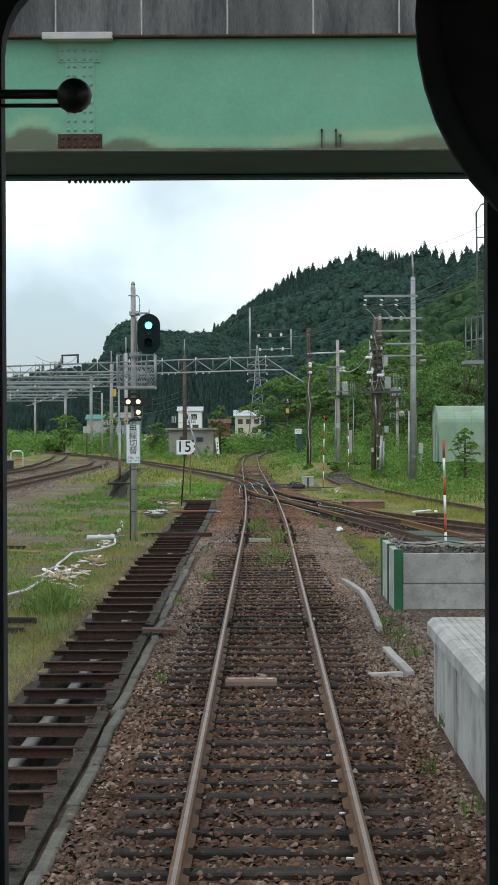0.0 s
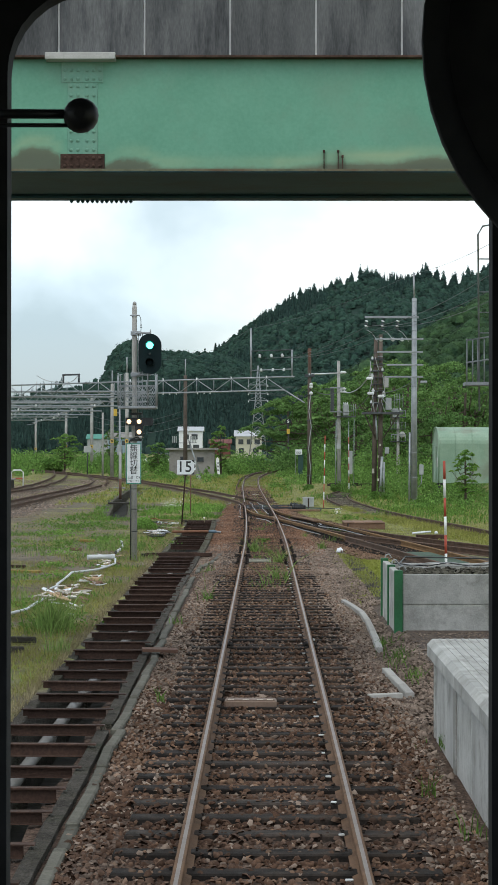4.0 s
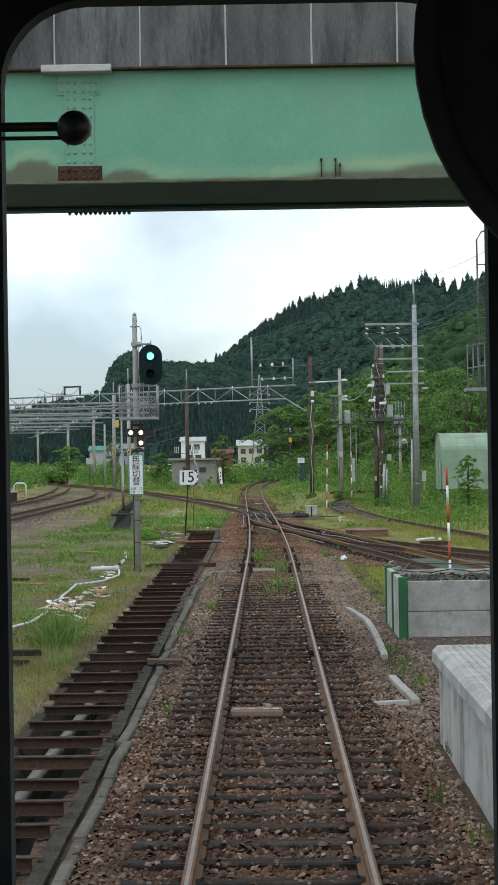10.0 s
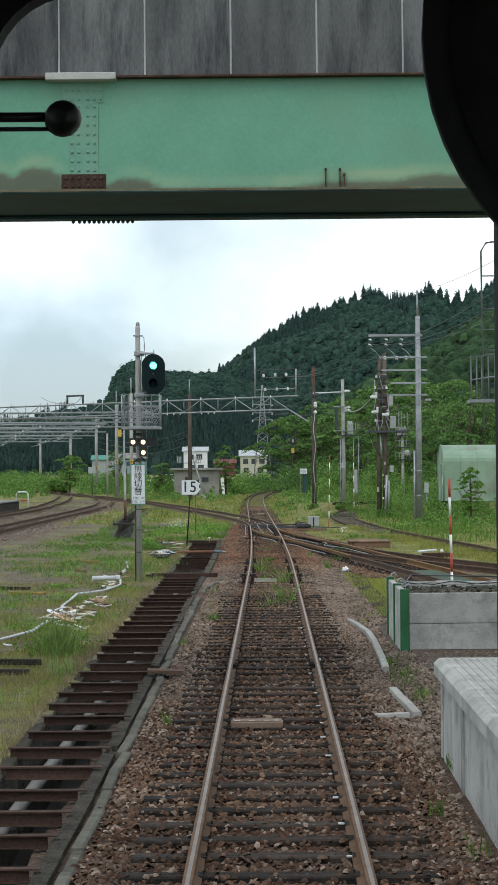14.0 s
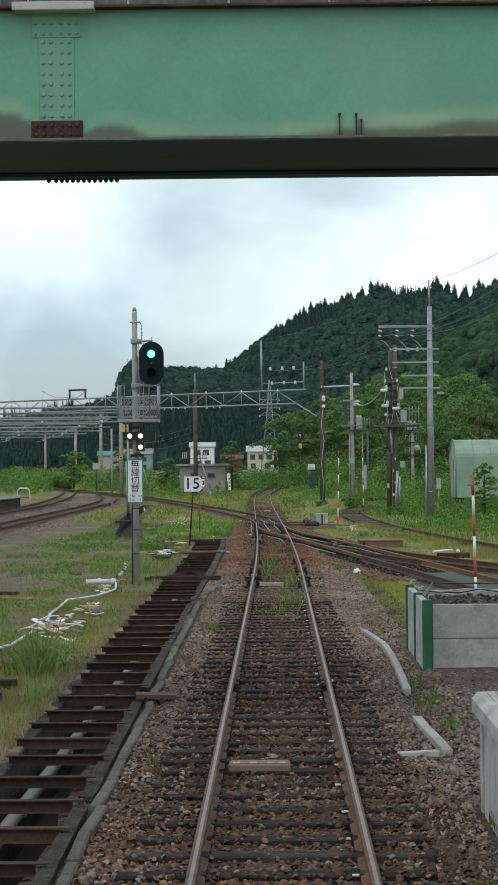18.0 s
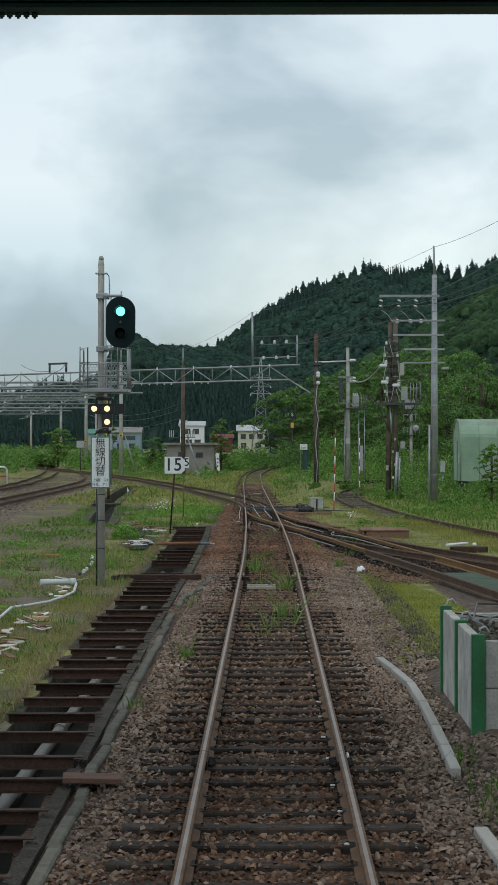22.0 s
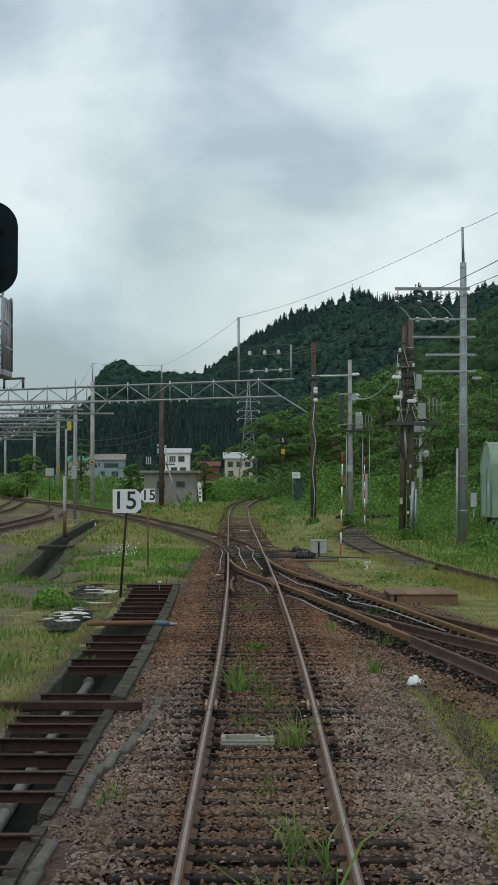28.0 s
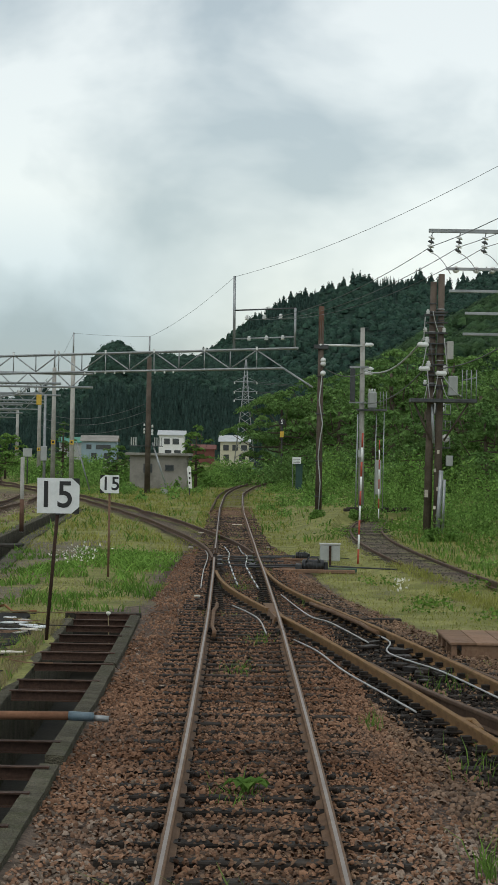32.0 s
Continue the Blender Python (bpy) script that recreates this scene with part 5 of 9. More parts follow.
for k in range(12):
    twin(bo, -2.38 + k * 0.06, 28.1, GZ0 - 0.035)
# small hooks on the web
for x, h in ((0.62, 0.2), (0.78, 0.2), (0.83, 0.14)):
    part("bracket", boxes((x - 0.005, x + 0.005, GY - 0.05, GY, 5.74, 5.74 + h), (x - 0.012, x + 0.012, GY - 0.055, GY, 5.73 + h, 5.755 + h)), M_RUST, bridge)
# parapet panels with pale open joints between them
for k in range(-12, 13):
    x = -0.44 + 0.967 * k
    part("panel", boxes((x + 0.011, x + 0.956, GY - 0.1, GY + 0.2, 7.012, 9.1), bevel=0.004), M_DECK, bridge)
part("joint_strip", boxes((-12.2, 13.2, GY - 0.07, GY + 0.15, 7.02, 9.05)), M_WHITE, bridge, "pale strip behind the panel joints")
part("deck", boxes((-13, 13, GY + 0.2, 28.3, 7.06, 7.5)), M_DECK, bridge)
for x in (-11, 11):
    part("pier", boxes((x - 0.9, x + 0.9, GY - 0.1, 28.2, -0.4, GZ0 - 0.03), bevel=0.03), M_CONC, bridge, "plain concrete pier")


# ---- platform ----
plat = thing("station_platform", (0, 0, 0), "low pale concrete station platform with a grooved edge slab", "platform", kind="structure")
y = -16.0
while y < 21:
    L = 1.2 if y < 20 else 21.55 - y
    part("face_panel", boxes((1.57, 1.72, y + 0.009, y + L - 0.009, -0.4, 0.56), bevel=0.01), M_CONCP, plat)
    y += 1.2
part("pillar", boxes((1.555, 1.6, 18.93, 19.13, -0.4, 0.56), bevel=0.006), M_CONC, plat, "grey support post in the platform face")
part("end_panel", boxes((1.57, 4.3, 21.42, 21.55, -0.4, 0.56), bevel=0.006), M_CONCP, plat)
y = -16.0
while y < 21.5:
    L = min(0.6, 21.6 - y)
    bm = prism(B(), [(1.51, 0.56), (2.15, 0.56), (2.15, 0.715), (1.56, 0.715), (1.51, 0.665)], y + 0.003, y + L - 0.003)
    part("edge_slab", bm, M_CONCP, plat)
    y += 0.6
for k in range(7):
    part("ridge", boxes((1.62 + k * 0.07, 1.645 + k * 0.07, 10, 21.55, 0.715, 0.722)), M_CONCP, plat)
part("surface", boxes((2.15, 4.3, -16, 21.55, 0.5, 0.71)), M_CONC, plat)


# ---- concrete gravel bin ----
gbin = thing("gravel_bin", (0, 0, 0), "pale concrete panel retaining bin filled with gravel, green corner posts", "retaining bin")
for z0, z1 in ((-0.14, 0.302), (0.308, 0.74)):
    part("panel", boxes((1.94, 4.4, 32.32, 32.42, z0, z1), bevel=0.008), M_BINC, gbin)
    for y0 in (32.41, 34.24):
        part("panel", boxes((1.84, 1.93, y0, y0 + 1.69, z0, z1 + 0.02), bevel=0.008), M_BINC, gbin)
for y, h in ((32.3, 0.8), (34.12, 0.79), (36.0, 0.8)):
    part("post", boxes((1.815, 1.935, y - 0.02, y + 0.1, -0.28, h), bevel=0.006), M_GREENP, gbin, "dark green steel corner post")
part("back_panel", boxes((1.94, 4.4, 35.98, 36.06, -0.24, 0.72), bevel=0.008), M_BINC, gbin)
part("side_panel", boxes((4.3, 4.4, 32.43, 35.97, -0.24, 0.7)), M_BINC, gbin)
part("fill", boxes((1.94, 4.3, 32.43, 35.97, -0.24, 0.56)), M_PATH, gbin, "heaped dark gravel fill")
for k, (m, dz) in enumerate(((M_CABLEL, 0.0), (M_BLACK, 0.035), (M_CABLEL, 0.06))):
    part("rope", tube(B(), [(1.9 + 0.3 * i + 0.05 * k, 35.8 + 0.1 * math.sin(i * 1.7 + k * 2) - 0.12 * k, 0.68 + dz + 0.025 * math.sin(i * 2.3 + k)) for i in range(9)], 0.009, 6), m, gbin, "weathered rope along the rim")
for y in (32.36, 34.2, 36.04):
    part("hook", tube(B(), [(1.88, y, 0.79), (1.9, y + 0.03, 0.85), (1.95, y + 0.08, 0.86), (1.99, y + 0.1, 0.8)], 0.012, 6), M_CABLEL, gbin, "pale rope end over the post")
part("wire", tubes((0.012, (1.88, 32.35, 0.82), (1.95, 32.6, 0.86), (1.98, 34, 0.8), (2.2, 35.9, 0.83), (4.2, 36.0, 0.78)), seg=5), M_CABLE, gbin, "loose dark wire along the rim")
r_ = np.random.default_rng(31)
pts = np.stack([r_.uniform(1.97, 4.25, 2600), r_.uniform(32.5, 35.9, 2600), np.full(2600, 0.57)], 1)
pts[:, 2] += r_.uniform(0, 0.09, 2600)
g = stones("gravel_fill", pts, 0.07, M_PATH, "dark grey gravel heaped in the bin", 32)

# ---- pale kerb strips in the gravel ----
strip = thing("kerb_strip", (0, 0, 0), "curved pale concrete kerb strip half sunk in gravel", "kerb")
for (xa, ya), (xb, yb_) in (((1.36, 40.0), (1.47, 38.6)), ((1.47, 38.55), (1.56, 37.1)), ((1.56, 37.05), (1.57, 35.2)), ((1.57, 35.15), (1.55, 33.2)), ((1.55, 33.15), (1.53, 31.8)), ((1.53, 31.75), (1.5, 30.3))):
    v = Vector((xb - xa, yb_ - ya))
    o = part("kerb_block", boxes((-0.046, 0.046, 0, v.length - 0.01, -0.1, 0), bevel=0.008), M_STRIP, strip)
    o.location, o.rotation_euler = (xa, ya, -0.125), (0, 0, math.atan2(-v.x, v.y))
strip2 = thing("kerb_strip", (0, 0, 0), "short broken pale concrete kerb strip in gravel", "kerb")
for (xa, ya), (xb, yb_) in (((1.44, 27.5), (1.47, 26.6)), ((1.47, 26.55), (1.52, 25.6)), ((1.52, 25.55), (1.55, 24.7)), ((1.45, 24.65), (1.08, 24.5))):
    v = Vector((xb - xa, yb_ - ya))
    o = part("kerb_block", boxes((-0.05, 0.05, 0, v.length - 0.01, -0.1, 0), bevel=0.008), M_STRIP, strip2)
    o.location, o.rotation_euler = (xa, ya, -0.13), (0, 0, math.atan2(-v.x, v.y))

# ---- boxes between the rails ----
for y, x0, m, lab in ((23.4, -0.19, M_COIL, "flat reddish-brown ground coil box between the rails"), (53.55, -0.15, M_COILP, "pale grey-green open coil tray between the rails")):
    coil = thing("ground_coil", (x0, y, 0), lab, "track device")
    if y > 50:
        part("case", boxes((-0.26, 0.26, -0.12, 0.12, -0.15, -0.115), bevel=0.006), m, coil)
        # dark plate stands in for the shade inside the open tray
        part("dirt", boxes((-0.214, 0.069, -0.084, 0.084, -0.116, -0.108)), M_BED, coil, "tray floor darkened for the recess shade")
        for q in ((-0.26, 0.26, -0.12, -0.085), (-0.26, 0.26, 0.085, 0.12), (-0.26, -0.215, -0.085, 0.085), (0.07, 0.26, -0.085, 0.085)):
            part("rim", boxes((*q, -0.116, -0.088 if q[3] < 0 else -0.06), bevel=0.005), m, coil)
        part("cable_gland", tubes((0.014, (0.13, -0.03, -0.05), (0.2, 0.02, -0.045), (0.24, 0.05, -0.07)), seg=6), M_DKGREY, coil, "dark cable gland")
        continue
    part("case", boxes((-0.27, 0.27, -0.13, 0.13, -0.15, -0.07), bevel=0.012), m, coil)
    part("lid", boxes((-0.25, 0.25, -0.11, 0.11, -0.07, -0.061), bevel=0.003), m, coil)
    for x in (-0.2, -0.05, 0.1, 0.2):
        part("marking", boxes((x - 0.03, x + 0.03, -0.09, -0.06, -0.062, -0.058)), M_PALE, coil, "pale worn marking")

# ---- notice by the curve ----
nb = thing("trackside_notice", (3.0, 200, 0.3), "white trackside notice board beside a dark green box", "sign")
part("post", boxes((-0.27, -0.24, -0.02, 0.02, -0.3, 2.3)), M_PIPE, nb)
part("face", boxes((-0.28, 0.32, -0.04, -0.02, 1.86, 2.31), bevel=0.004), M_SIGN, nb, "white enamel face with worn lettering")
for zz in (2.16, 2.04, 1.95):
    part("lettering_bar", boxes((-0.2, 0.24, -0.044, -0.041, zz - 0.012, zz + 0.012)), M_DKGREY, nb)
gb = thing("equipment_cabinet", (3.2, 200.4, 0.3), "dark green metal box among the bushes", "cabinet")
part("body", boxes((-0.23, 0.23, -0.2, 0.2, -0.3, 1.8), bevel=0.01), M_GREENB, gb)
part("lid", boxes((-0.3, 0.3, -0.26, 0.26, 1.8, 1.86), bevel=0.008), M_GREENB, gb)

# ---- signal with cage, indicator and sign ----
sig = thing("railway_signal", (-3.245, 55.6, 0), "tall grey railway signal mast showing a green light", "railway signal")
part("pole", tube(B(), [(0.0, 0, -0.4), (0.0, 0, 6.1), (0.0, 0, 6.18)], 0.075, 14, 0.047), M_POST, sig, "tapered grey concrete pole")
part("cap", lathe(B(), [(0.05, 6.17), (0.048, 6.22), (0.03, 6.25), (0.01, 6.26)], (0, 0, 0), 12), M_POST, sig)
bm = B()
prism(bm, [(0.395 + 0.287 * math.cos(a), (5.16 if math.sin(a) > 0 else 4.735) + 0.287 * math.sin(a)) for a in np.linspace(0.001, 2 * math.pi + 0.001, 40, endpoint=False)], -0.26, -0.235)
head = part("signal_head", bm, M_HEADBLK, sig, "black oval signal backboard")
part("case", boxes((0.27, 0.52, -0.23, -0.06, 4.6, 5.32), bevel=0.02), M_DKGREY, head)
for z, lit in ((5.16, True), (4.735, False)):
    part("lens", lathe(B(), [(0.085, 0), (0.08, -0.02), (0.03, -0.032)], (0.395, -0.275, z), 20, "y"), M_GREEN_ON if lit else M_HEADBLK, head, "glowing green lens" if lit else "dark unlit lens")
    bm = B()
    pts = [(0.395 + 0.115 * math.cos(a), z + 0.115 * math.sin(a)) for a in np.linspace(-0.7, math.pi + 0.7, 18)]
    pin = [(0.395 + 0.103 * math.cos(a), z + 0.103 * math.sin(a)) for a in np.linspace(math.pi + 0.7, -0.7, 18)]
    ring = pts + pin
    prism(bm, ring, -0.46, -0.26)
    part("hood", bm, M_HEADBLK, head, "black lamp hood")
    # round the lit lens this ring emits, standing in for its halo
    part("lens_ring", lathe(B(), [(0.098, 0), (0.098, -0.012), (0.076, -0.014)], (0.395, -0.262, z), 20, "y"), M_HALO if lit else M_HEADBLK, head, "glowing ring added as the lens halo" if lit else "")
part("small_lens", lathe(B(), [(0.03, 0), (0.02, -0.02)], (0.395, -0.262, 4.95), 10, "y"), M_DKGREY, head)
for z in (5.47, 4.44):
    part("bracket", boxes((0.05, 0.42, -0.16, -0.05, z - 0.025, z + 0.025), (-0.09, 0.14, -0.12, 0.1, z - 0.055, z + 0.055), bevel=0.012), M_PIPE, sig, "galvanised head bracket")
part("antenna", tubes((0.012, (0.4, -0.1, 5.47), (0.4, -0.1, 5.56)), seg=6), M_PIPE, sig)
part("top_fitting", boxes((-0.11, 0.12, -0.07, 0.07, 5.9, 5.925)), M_PIPE, sig)
part("cable", tubes((0.01, (0.12, -0.02, 5.91), (0.155, -0.02, 5.85), (0.165, -0.02, 5.62), (0.15, -0.02, 5.4)), seg=5), M_PIPE, sig)
for z in (5.6, 5.66):
    part("insulator", lathe(B(), [(0.01, 0), (0.025, 0.012), (0.01, 0.03)], (0.163, -0.02, z), 8), M_PIPE, sig)
ladder = part("ladder", tubes((0.012, (0.1, -0.1, 3.3), (0.1, -0.1, 5.5)), (0.012, (0.2, -0.1, 3.3), (0.2, -0.1, 5.5)), *[(0.008, (0.1, -0.1, z), (0.2, -0.1, z)) for z in np.arange(3.5, 5.5, 0.25)], seg=5), M_PIPE, sig, "slim steel ladder")
cage = part("cage_floor", boxes((-0.38, 0.56, -0.55, 0.35, 3.59, 3.66), bevel=0.01), M_PIPE, sig, "steel inspection platform floor")
rails_ = []
for x in (-0.37, 0.55):
    for y in (-0.54, 0.34):
        rails_.append((0.017, (x, y, 3.66), (x, y, 4.4), (x, y + (0.05 if y < 0 else -0.05), 4.45)))
for x, xx in ((-0.37, -0.22), (0.55, 0.36)):
    rails_.append((0.015, (x, -0.54, 4.41), (xx, -0.54, 4.45), (xx, -0.54, 3.66)))
for z in (3.9, 4.16):
    for (xa, ya), (xb, yb_) in (((-0.37, -0.54), (0.55, -0.54)), ((-0.37, -0.54), (-0.37, 0.34)), ((0.55, -0.54), (0.55, 0.34)), ((-0.37, 0.34), (0.55, 0.34))):
        rails_.append((0.013, (xa, ya, z), (xb, yb_, z)))
for k in range(1, 5):
    rails_.append((0.013, (0.55, -0.54 + 0.17 * k, 3.66), (0.55, -0.54 + 0.17 * k, 4.42)))
for i, row in enumerate(rails_):
    part("cage_rail", tubes(row, seg=6), M_PIPE, cage)
bm = B()
for k in range(-14, 24):
    for s in (-1, 1):
        x0 = -0.37 + k * 0.058
        a, b_ = (x0, 3.66), (x0 + s * 0.30, 4.16)
        pa, pb = Vector((a[0], -0.545, a[1])), Vector((b_[0], -0.545, b_[1]))
        t0, t1 = 0.0, 1.0
        d = pb.x - pa.x
        ts = sorted(((-0.37 - pa.x) / d, (0.55 - pa.x) / d))
        t0, t1 = max(0, ts[0]), min(1, ts[1])
        if t1 - t0 > 0.05:
            tube(bm, [pa.lerp(pb, t0), pa.lerp(pb, t1)], 0.0045, 4, caps=False)
part("cage_mesh", bm, M_PIPE, cage, "expanded steel mesh guard")
ind = part("route_indicator", boxes((-0.21, 0.47, -0.24, -0.1, 3.18, 3.375), (0.03, 0.225, -0.239, -0.1, 2.92, 3.179), bevel=0.006), M_BLACK, sig, "black route indicator box with three lit lamps")
for x, z in ((-0.12, 3.277), (0.13, 3.277), (0.13, 3.02)):
    part("lamp", lathe(B(), [(0.057, 0), (0.05, -0.015), (0.02, -0.022)], (x, -0.242, z), 16, "y"), M_LAMP_ON, ind, "lit warm-white lamp")
for x, z in ((-0.12, 3.277), (0.13, 3.277), (0.13, 3.02), (0.36, 3.277)):
    for q in (-0.0815, 0.0815):
        part("lamp_frame", boxes((x + q - 0.0035, x + q + 0.0035, -0.246, -0.24, z - 0.085, z + 0.085)), M_DKGREY, ind)
for z in (3.44, 2.8):
    part("indicator_bracket", boxes((-0.1, 0.2, -0.11, 0.05, z, z + 0.06), bevel=0.008), M_DKGREY, sig)
part("cable", tubes((0.018, (-0.12, -0.12, 2.78), (-0.02, -0.16, 2.86), (0.1, -0.16, 2.9), (0.17, -0.12, 2.8)), seg=6), M_BLACK, sig, "looped black cables")
board = part("notice_board", boxes((-0.19, 0.178, -0.16, -0.14, 1.735, 2.74), bevel=0.003), M_TEALP, sig, "white notice board with green border")
part("notice_face", boxes((-0.168, 0.156, -0.165, -0.16, 1.76, 2.715)), M_SIGN, board, "white enamel face")
for i, ch in enumerate("無線切替"):
    lettering(ch, 0.205, M_BLACK, board, Matrix.Translation((-0.006, -0.168, 2.61 - 0.185 * i)) @ FACE)
lettering("上越：D3", 0.072, M_BLACK, board, Matrix.Translation((-0.006, -0.168, 1.893)) @ FACE)
lettering("只見：アナ", 0.064, M_BLACK, board, Matrix.Translation((-0.006, -0.168, 1.803)) @ FACE)
for z in (0.55, 1.1, 1.6, 3.45):
    part("band", lathe(B(), [(0.086 - 0.005 * z, z), (0.086 - 0.005 * z, z + 0.02)], (0, 0, 0), 14), M_DKGREY, sig)
part("conduit", tubes((0.014, (-0.09, -0.02, -0.2), (-0.09, -0.02, 1.72)), seg=6), M_BLACK, sig, "thin black cable conduit")
sig.matrix_world = pose(-3.23, 55.1, -0.015) @ Matrix.Diagonal((0.987, 0.987, 0.987, 1))


# ---- speed boards ----
def speed_board(x, y, z, w, h, flip, lean, label):
    t = thing("speed_sign", (x, y, 0), label, "speed sign", "speed signs")
    part("post", tube(B(), [(0, 0, -0.4), (lean, 0, z - 0.1)], 0.026, 8), M_RUST if lean else M_TIMBER, t, "thin rusty post")
    f = -1 if flip else 1
    c = lean
    pl = [(c - f * w / 2, z - h / 2), (c + f * (w / 2 - 0.11), z - h / 2), (c + f * w / 2, z - h / 2 + 0.1), (c + f * w / 2, z + h / 2 - 0.1), (c + f * (w / 2 - 0.11), z + h / 2), (c - f * w / 2, z + h / 2)]
    b = part("board", prism(B(), [(c - w / 2, z - h / 2), (c + w / 2, z - h / 2), (c + w / 2, z + h / 2), (c - w / 2, z + h / 2)], -0.05, -0.035), M_BLACK, t, "black board corners")
    part("face", prism(B(), pl, -0.058, -0.05), M_SIGN, b, "white board face")
    for digit, dx in (("1", -0.29), ("5", 0.25)):
        lettering(digit, h * 1.05, M_BLACK, b, Matrix.Translation((c - f * 0.03 + dx * h, -0.061, z)) @ FACE @ Matrix.Diagonal((0.95, 1, 1, 1)), "black digit", 1.0, 0.006)
    part("backplate", boxes((c - 0.03, c + 0.03, -0.036, 0.03, z - h / 2 - 0.02, z + h / 2)), M_DKGREY, t)
    return t


s1 = speed_board(-2.995, 79.9, 1.92, 0.612, 0.51, False, 0.16, "white speed board with black corners on a leaning rusty post")
s2 = speed_board(-3.27, 98.6, 1.86, 0.43, 0.41, True, 0.0, "smaller white speed board with black corners in the weeds")


# ---- red and white stakes ----
def stake(x, y, z0, z1, bands, lean, label):
    t = thing("marker_pole", (x, y, 0), label, "marker pole", "striped marker poles")
    L = z1 - z0
    for k in range(bands):
        a, b_ = z0 + L * k / bands, z0 + L * (k + 1) / bands
        part("band", tube(B(), [(lean * (a - z0), 0, a), (lean * (b_ - z0), 0, b_)], 0.024, 10), M_RED if (bands - k) % 2 else M_WHITE, t)
    return t


stake(3.31, 41.5, -0.06, 2.33, 7, -0.02, "red and white striped snow marker pole beside the points")
stake(2.72, 105, -0.15, 3.2, 9, 0.02, "leaning red and white striped snow marker pole")
stake(5.22, 140, 0.1, 3.34, 8, -0.005, "thin red and white striped snow marker pole")


# ---- poles on the right ----
def insulator(parent, at, axis="z", s=1.0, label="white porcelain insulator"):
    bm = lathe(B(), [(0.03 * s, 0), (0.075 * s, 0.02 * s), (0.045 * s, 0.05 * s), (0.075 * s, 0.075 * s), (0.04 * s, 0.11 * s), (0.06 * s, 0.13 * s), (0.02 * s, 0.16 * s)], at, 10, axis)
    return part("insulator", bm, M_PORC, parent, label)


hp = thing("utility_pole", (7.455, 112.8, -0.088), "tall grey steel utility pole with five cross-arms", "utility pole")
part("post", tube(B(), [(0, 0, -0.4), (0, 0, 9.9)], 0.165, 14, 0.11), M_PIPE, hp, "grey steel pole")
part("mast", tube(B(), [(0, 0, 9.8), (-0.03, 0, 11.15)], 0.055, 8, 0.04), M_PIPE, hp)
for z in (1.2, 2.4, 4.2, 5.6, 8.3, 9.7):
    part("band", lathe(B(), [(0.172 - z * 0.006, z), (0.172 - z * 0.006, z + 0.05)], (0, 0, 0), 14), M_PIPE, hp)
for z, x0, x1, r in ((8.96, -2.4, 0.2, 0.055), (7.9, -1.9, 0.42, 0.04), (7.28, -1.8, 0.4, 0.04), (6.66, -1.35, 0.42, 0.04), (6.08, -1.4, 0.42, 0.04)):
    arm = part("cross_arm", boxes((x0, x1, -0.3, -0.22, z - r, z + r), bevel=0.01), M_PIPE, hp)
    if z > 8.5:
        for x in (-2.28, -1.5, -0.78):
            st_ = part("insulator_string", tubes((0.016, (x, -0.26, z), (x - 0.03, -0.26, z - 0.12), (x - 0.07, -0.26, z - 0.62)), seg=5), M_DKGREY, arm, "dark suspension rod")
            for j in range(4):
                dc = part("disc", lathe(B(), [(0.02, 0.05), (0.05, 0.04), (0.1, 0.0), (0.085, -0.02), (0.03, -0.03)], (0, 0, 0), 12), M_PORC if j % 2 == 0 else M_DKGREY, st_, "white porcelain disc" if j % 2 == 0 else "dark metal cap")
                dc.location, dc.rotation_euler = (x - 0.035 - 0.01 * j, -0.26, z - 0.2 - 0.12 * j), (0, 0.35, 0)
            part("jumper", tube(B(), sag((x - 0.05, -0.26, z - 0.62), (x + 0.5, -0.3, z - 1.2), -0.12, 6), 0.012, 5), M_CABLEL, arm)
    elif z > 7.5:
        for x in (-1.62, -1.05, -0.6):
            insulator(arm, (x, -0.3, z - 0.02), "y", 1.3)
part("cabinet", boxes((0.25, 0.45, -0.15, 0.1, 1.35, 1.85), bevel=0.02), M_GREYB, hp, "small grey switch cabinet")
part("conduit", tubes((0.03, (0.36, 0, 1.35), (0.35, -0.05, 0.95), (0.2, -0.1, 0.75)), seg=6), M_PIPE, hp)
part("conduit", tubes((0.05, (-0.235, -0.05, -0.2), (-0.21, -0.05, 3.4)), seg=6), M_PIPE, hp)
part("lamp", boxes((0.3, 0.62, -0.2, 0.0, 5.78, 5.9), bevel=0.03), M_PIPE, hp)

hp.scale = (1.035, 1.035, 1.035)

tw = thing("utility_pole", (6.25, 125.0, -0.085), "twin dark wooden utility poles with a transformer platform", "utility pole")
for x, z1 in ((-0.1, 8.5), (0.15, 8.75)):
    part("post", tube(B(), [(x - 0.1 if x < 0 else x - 0.02, 0.1 if x < 0 else 0, -0.3), (x, 0.1 if x < 0 else 0, z1)], 0.14, 12, 0.105), M_WOOD, tw, "dark tarred wooden post")
for z in np.arange(5.0, 7.8, 0.35):
    part("band", boxes((-0.33, 0.37, -0.18, 0.22, z, z + 0.045)), M_DKGREY, tw)
pf = part("platform", boxes((-0.85, 1.35, -0.55, 0.45, 4.46, 4.58), bevel=0.01), M_DKGREY, tw, "dark steel transformer platform")
for x in (0.85, 1.0, 1.15, 1.32):
    part("rail", tubes((0.018, (x, -0.5, 4.58), (x, -0.5, 5.55)), seg=5), M_PIPE, pf)
part("rail", tubes((0.018, (0.85, -0.5, 5.2), (1.32, -0.5, 5.3)), seg=5), M_PIPE, pf)
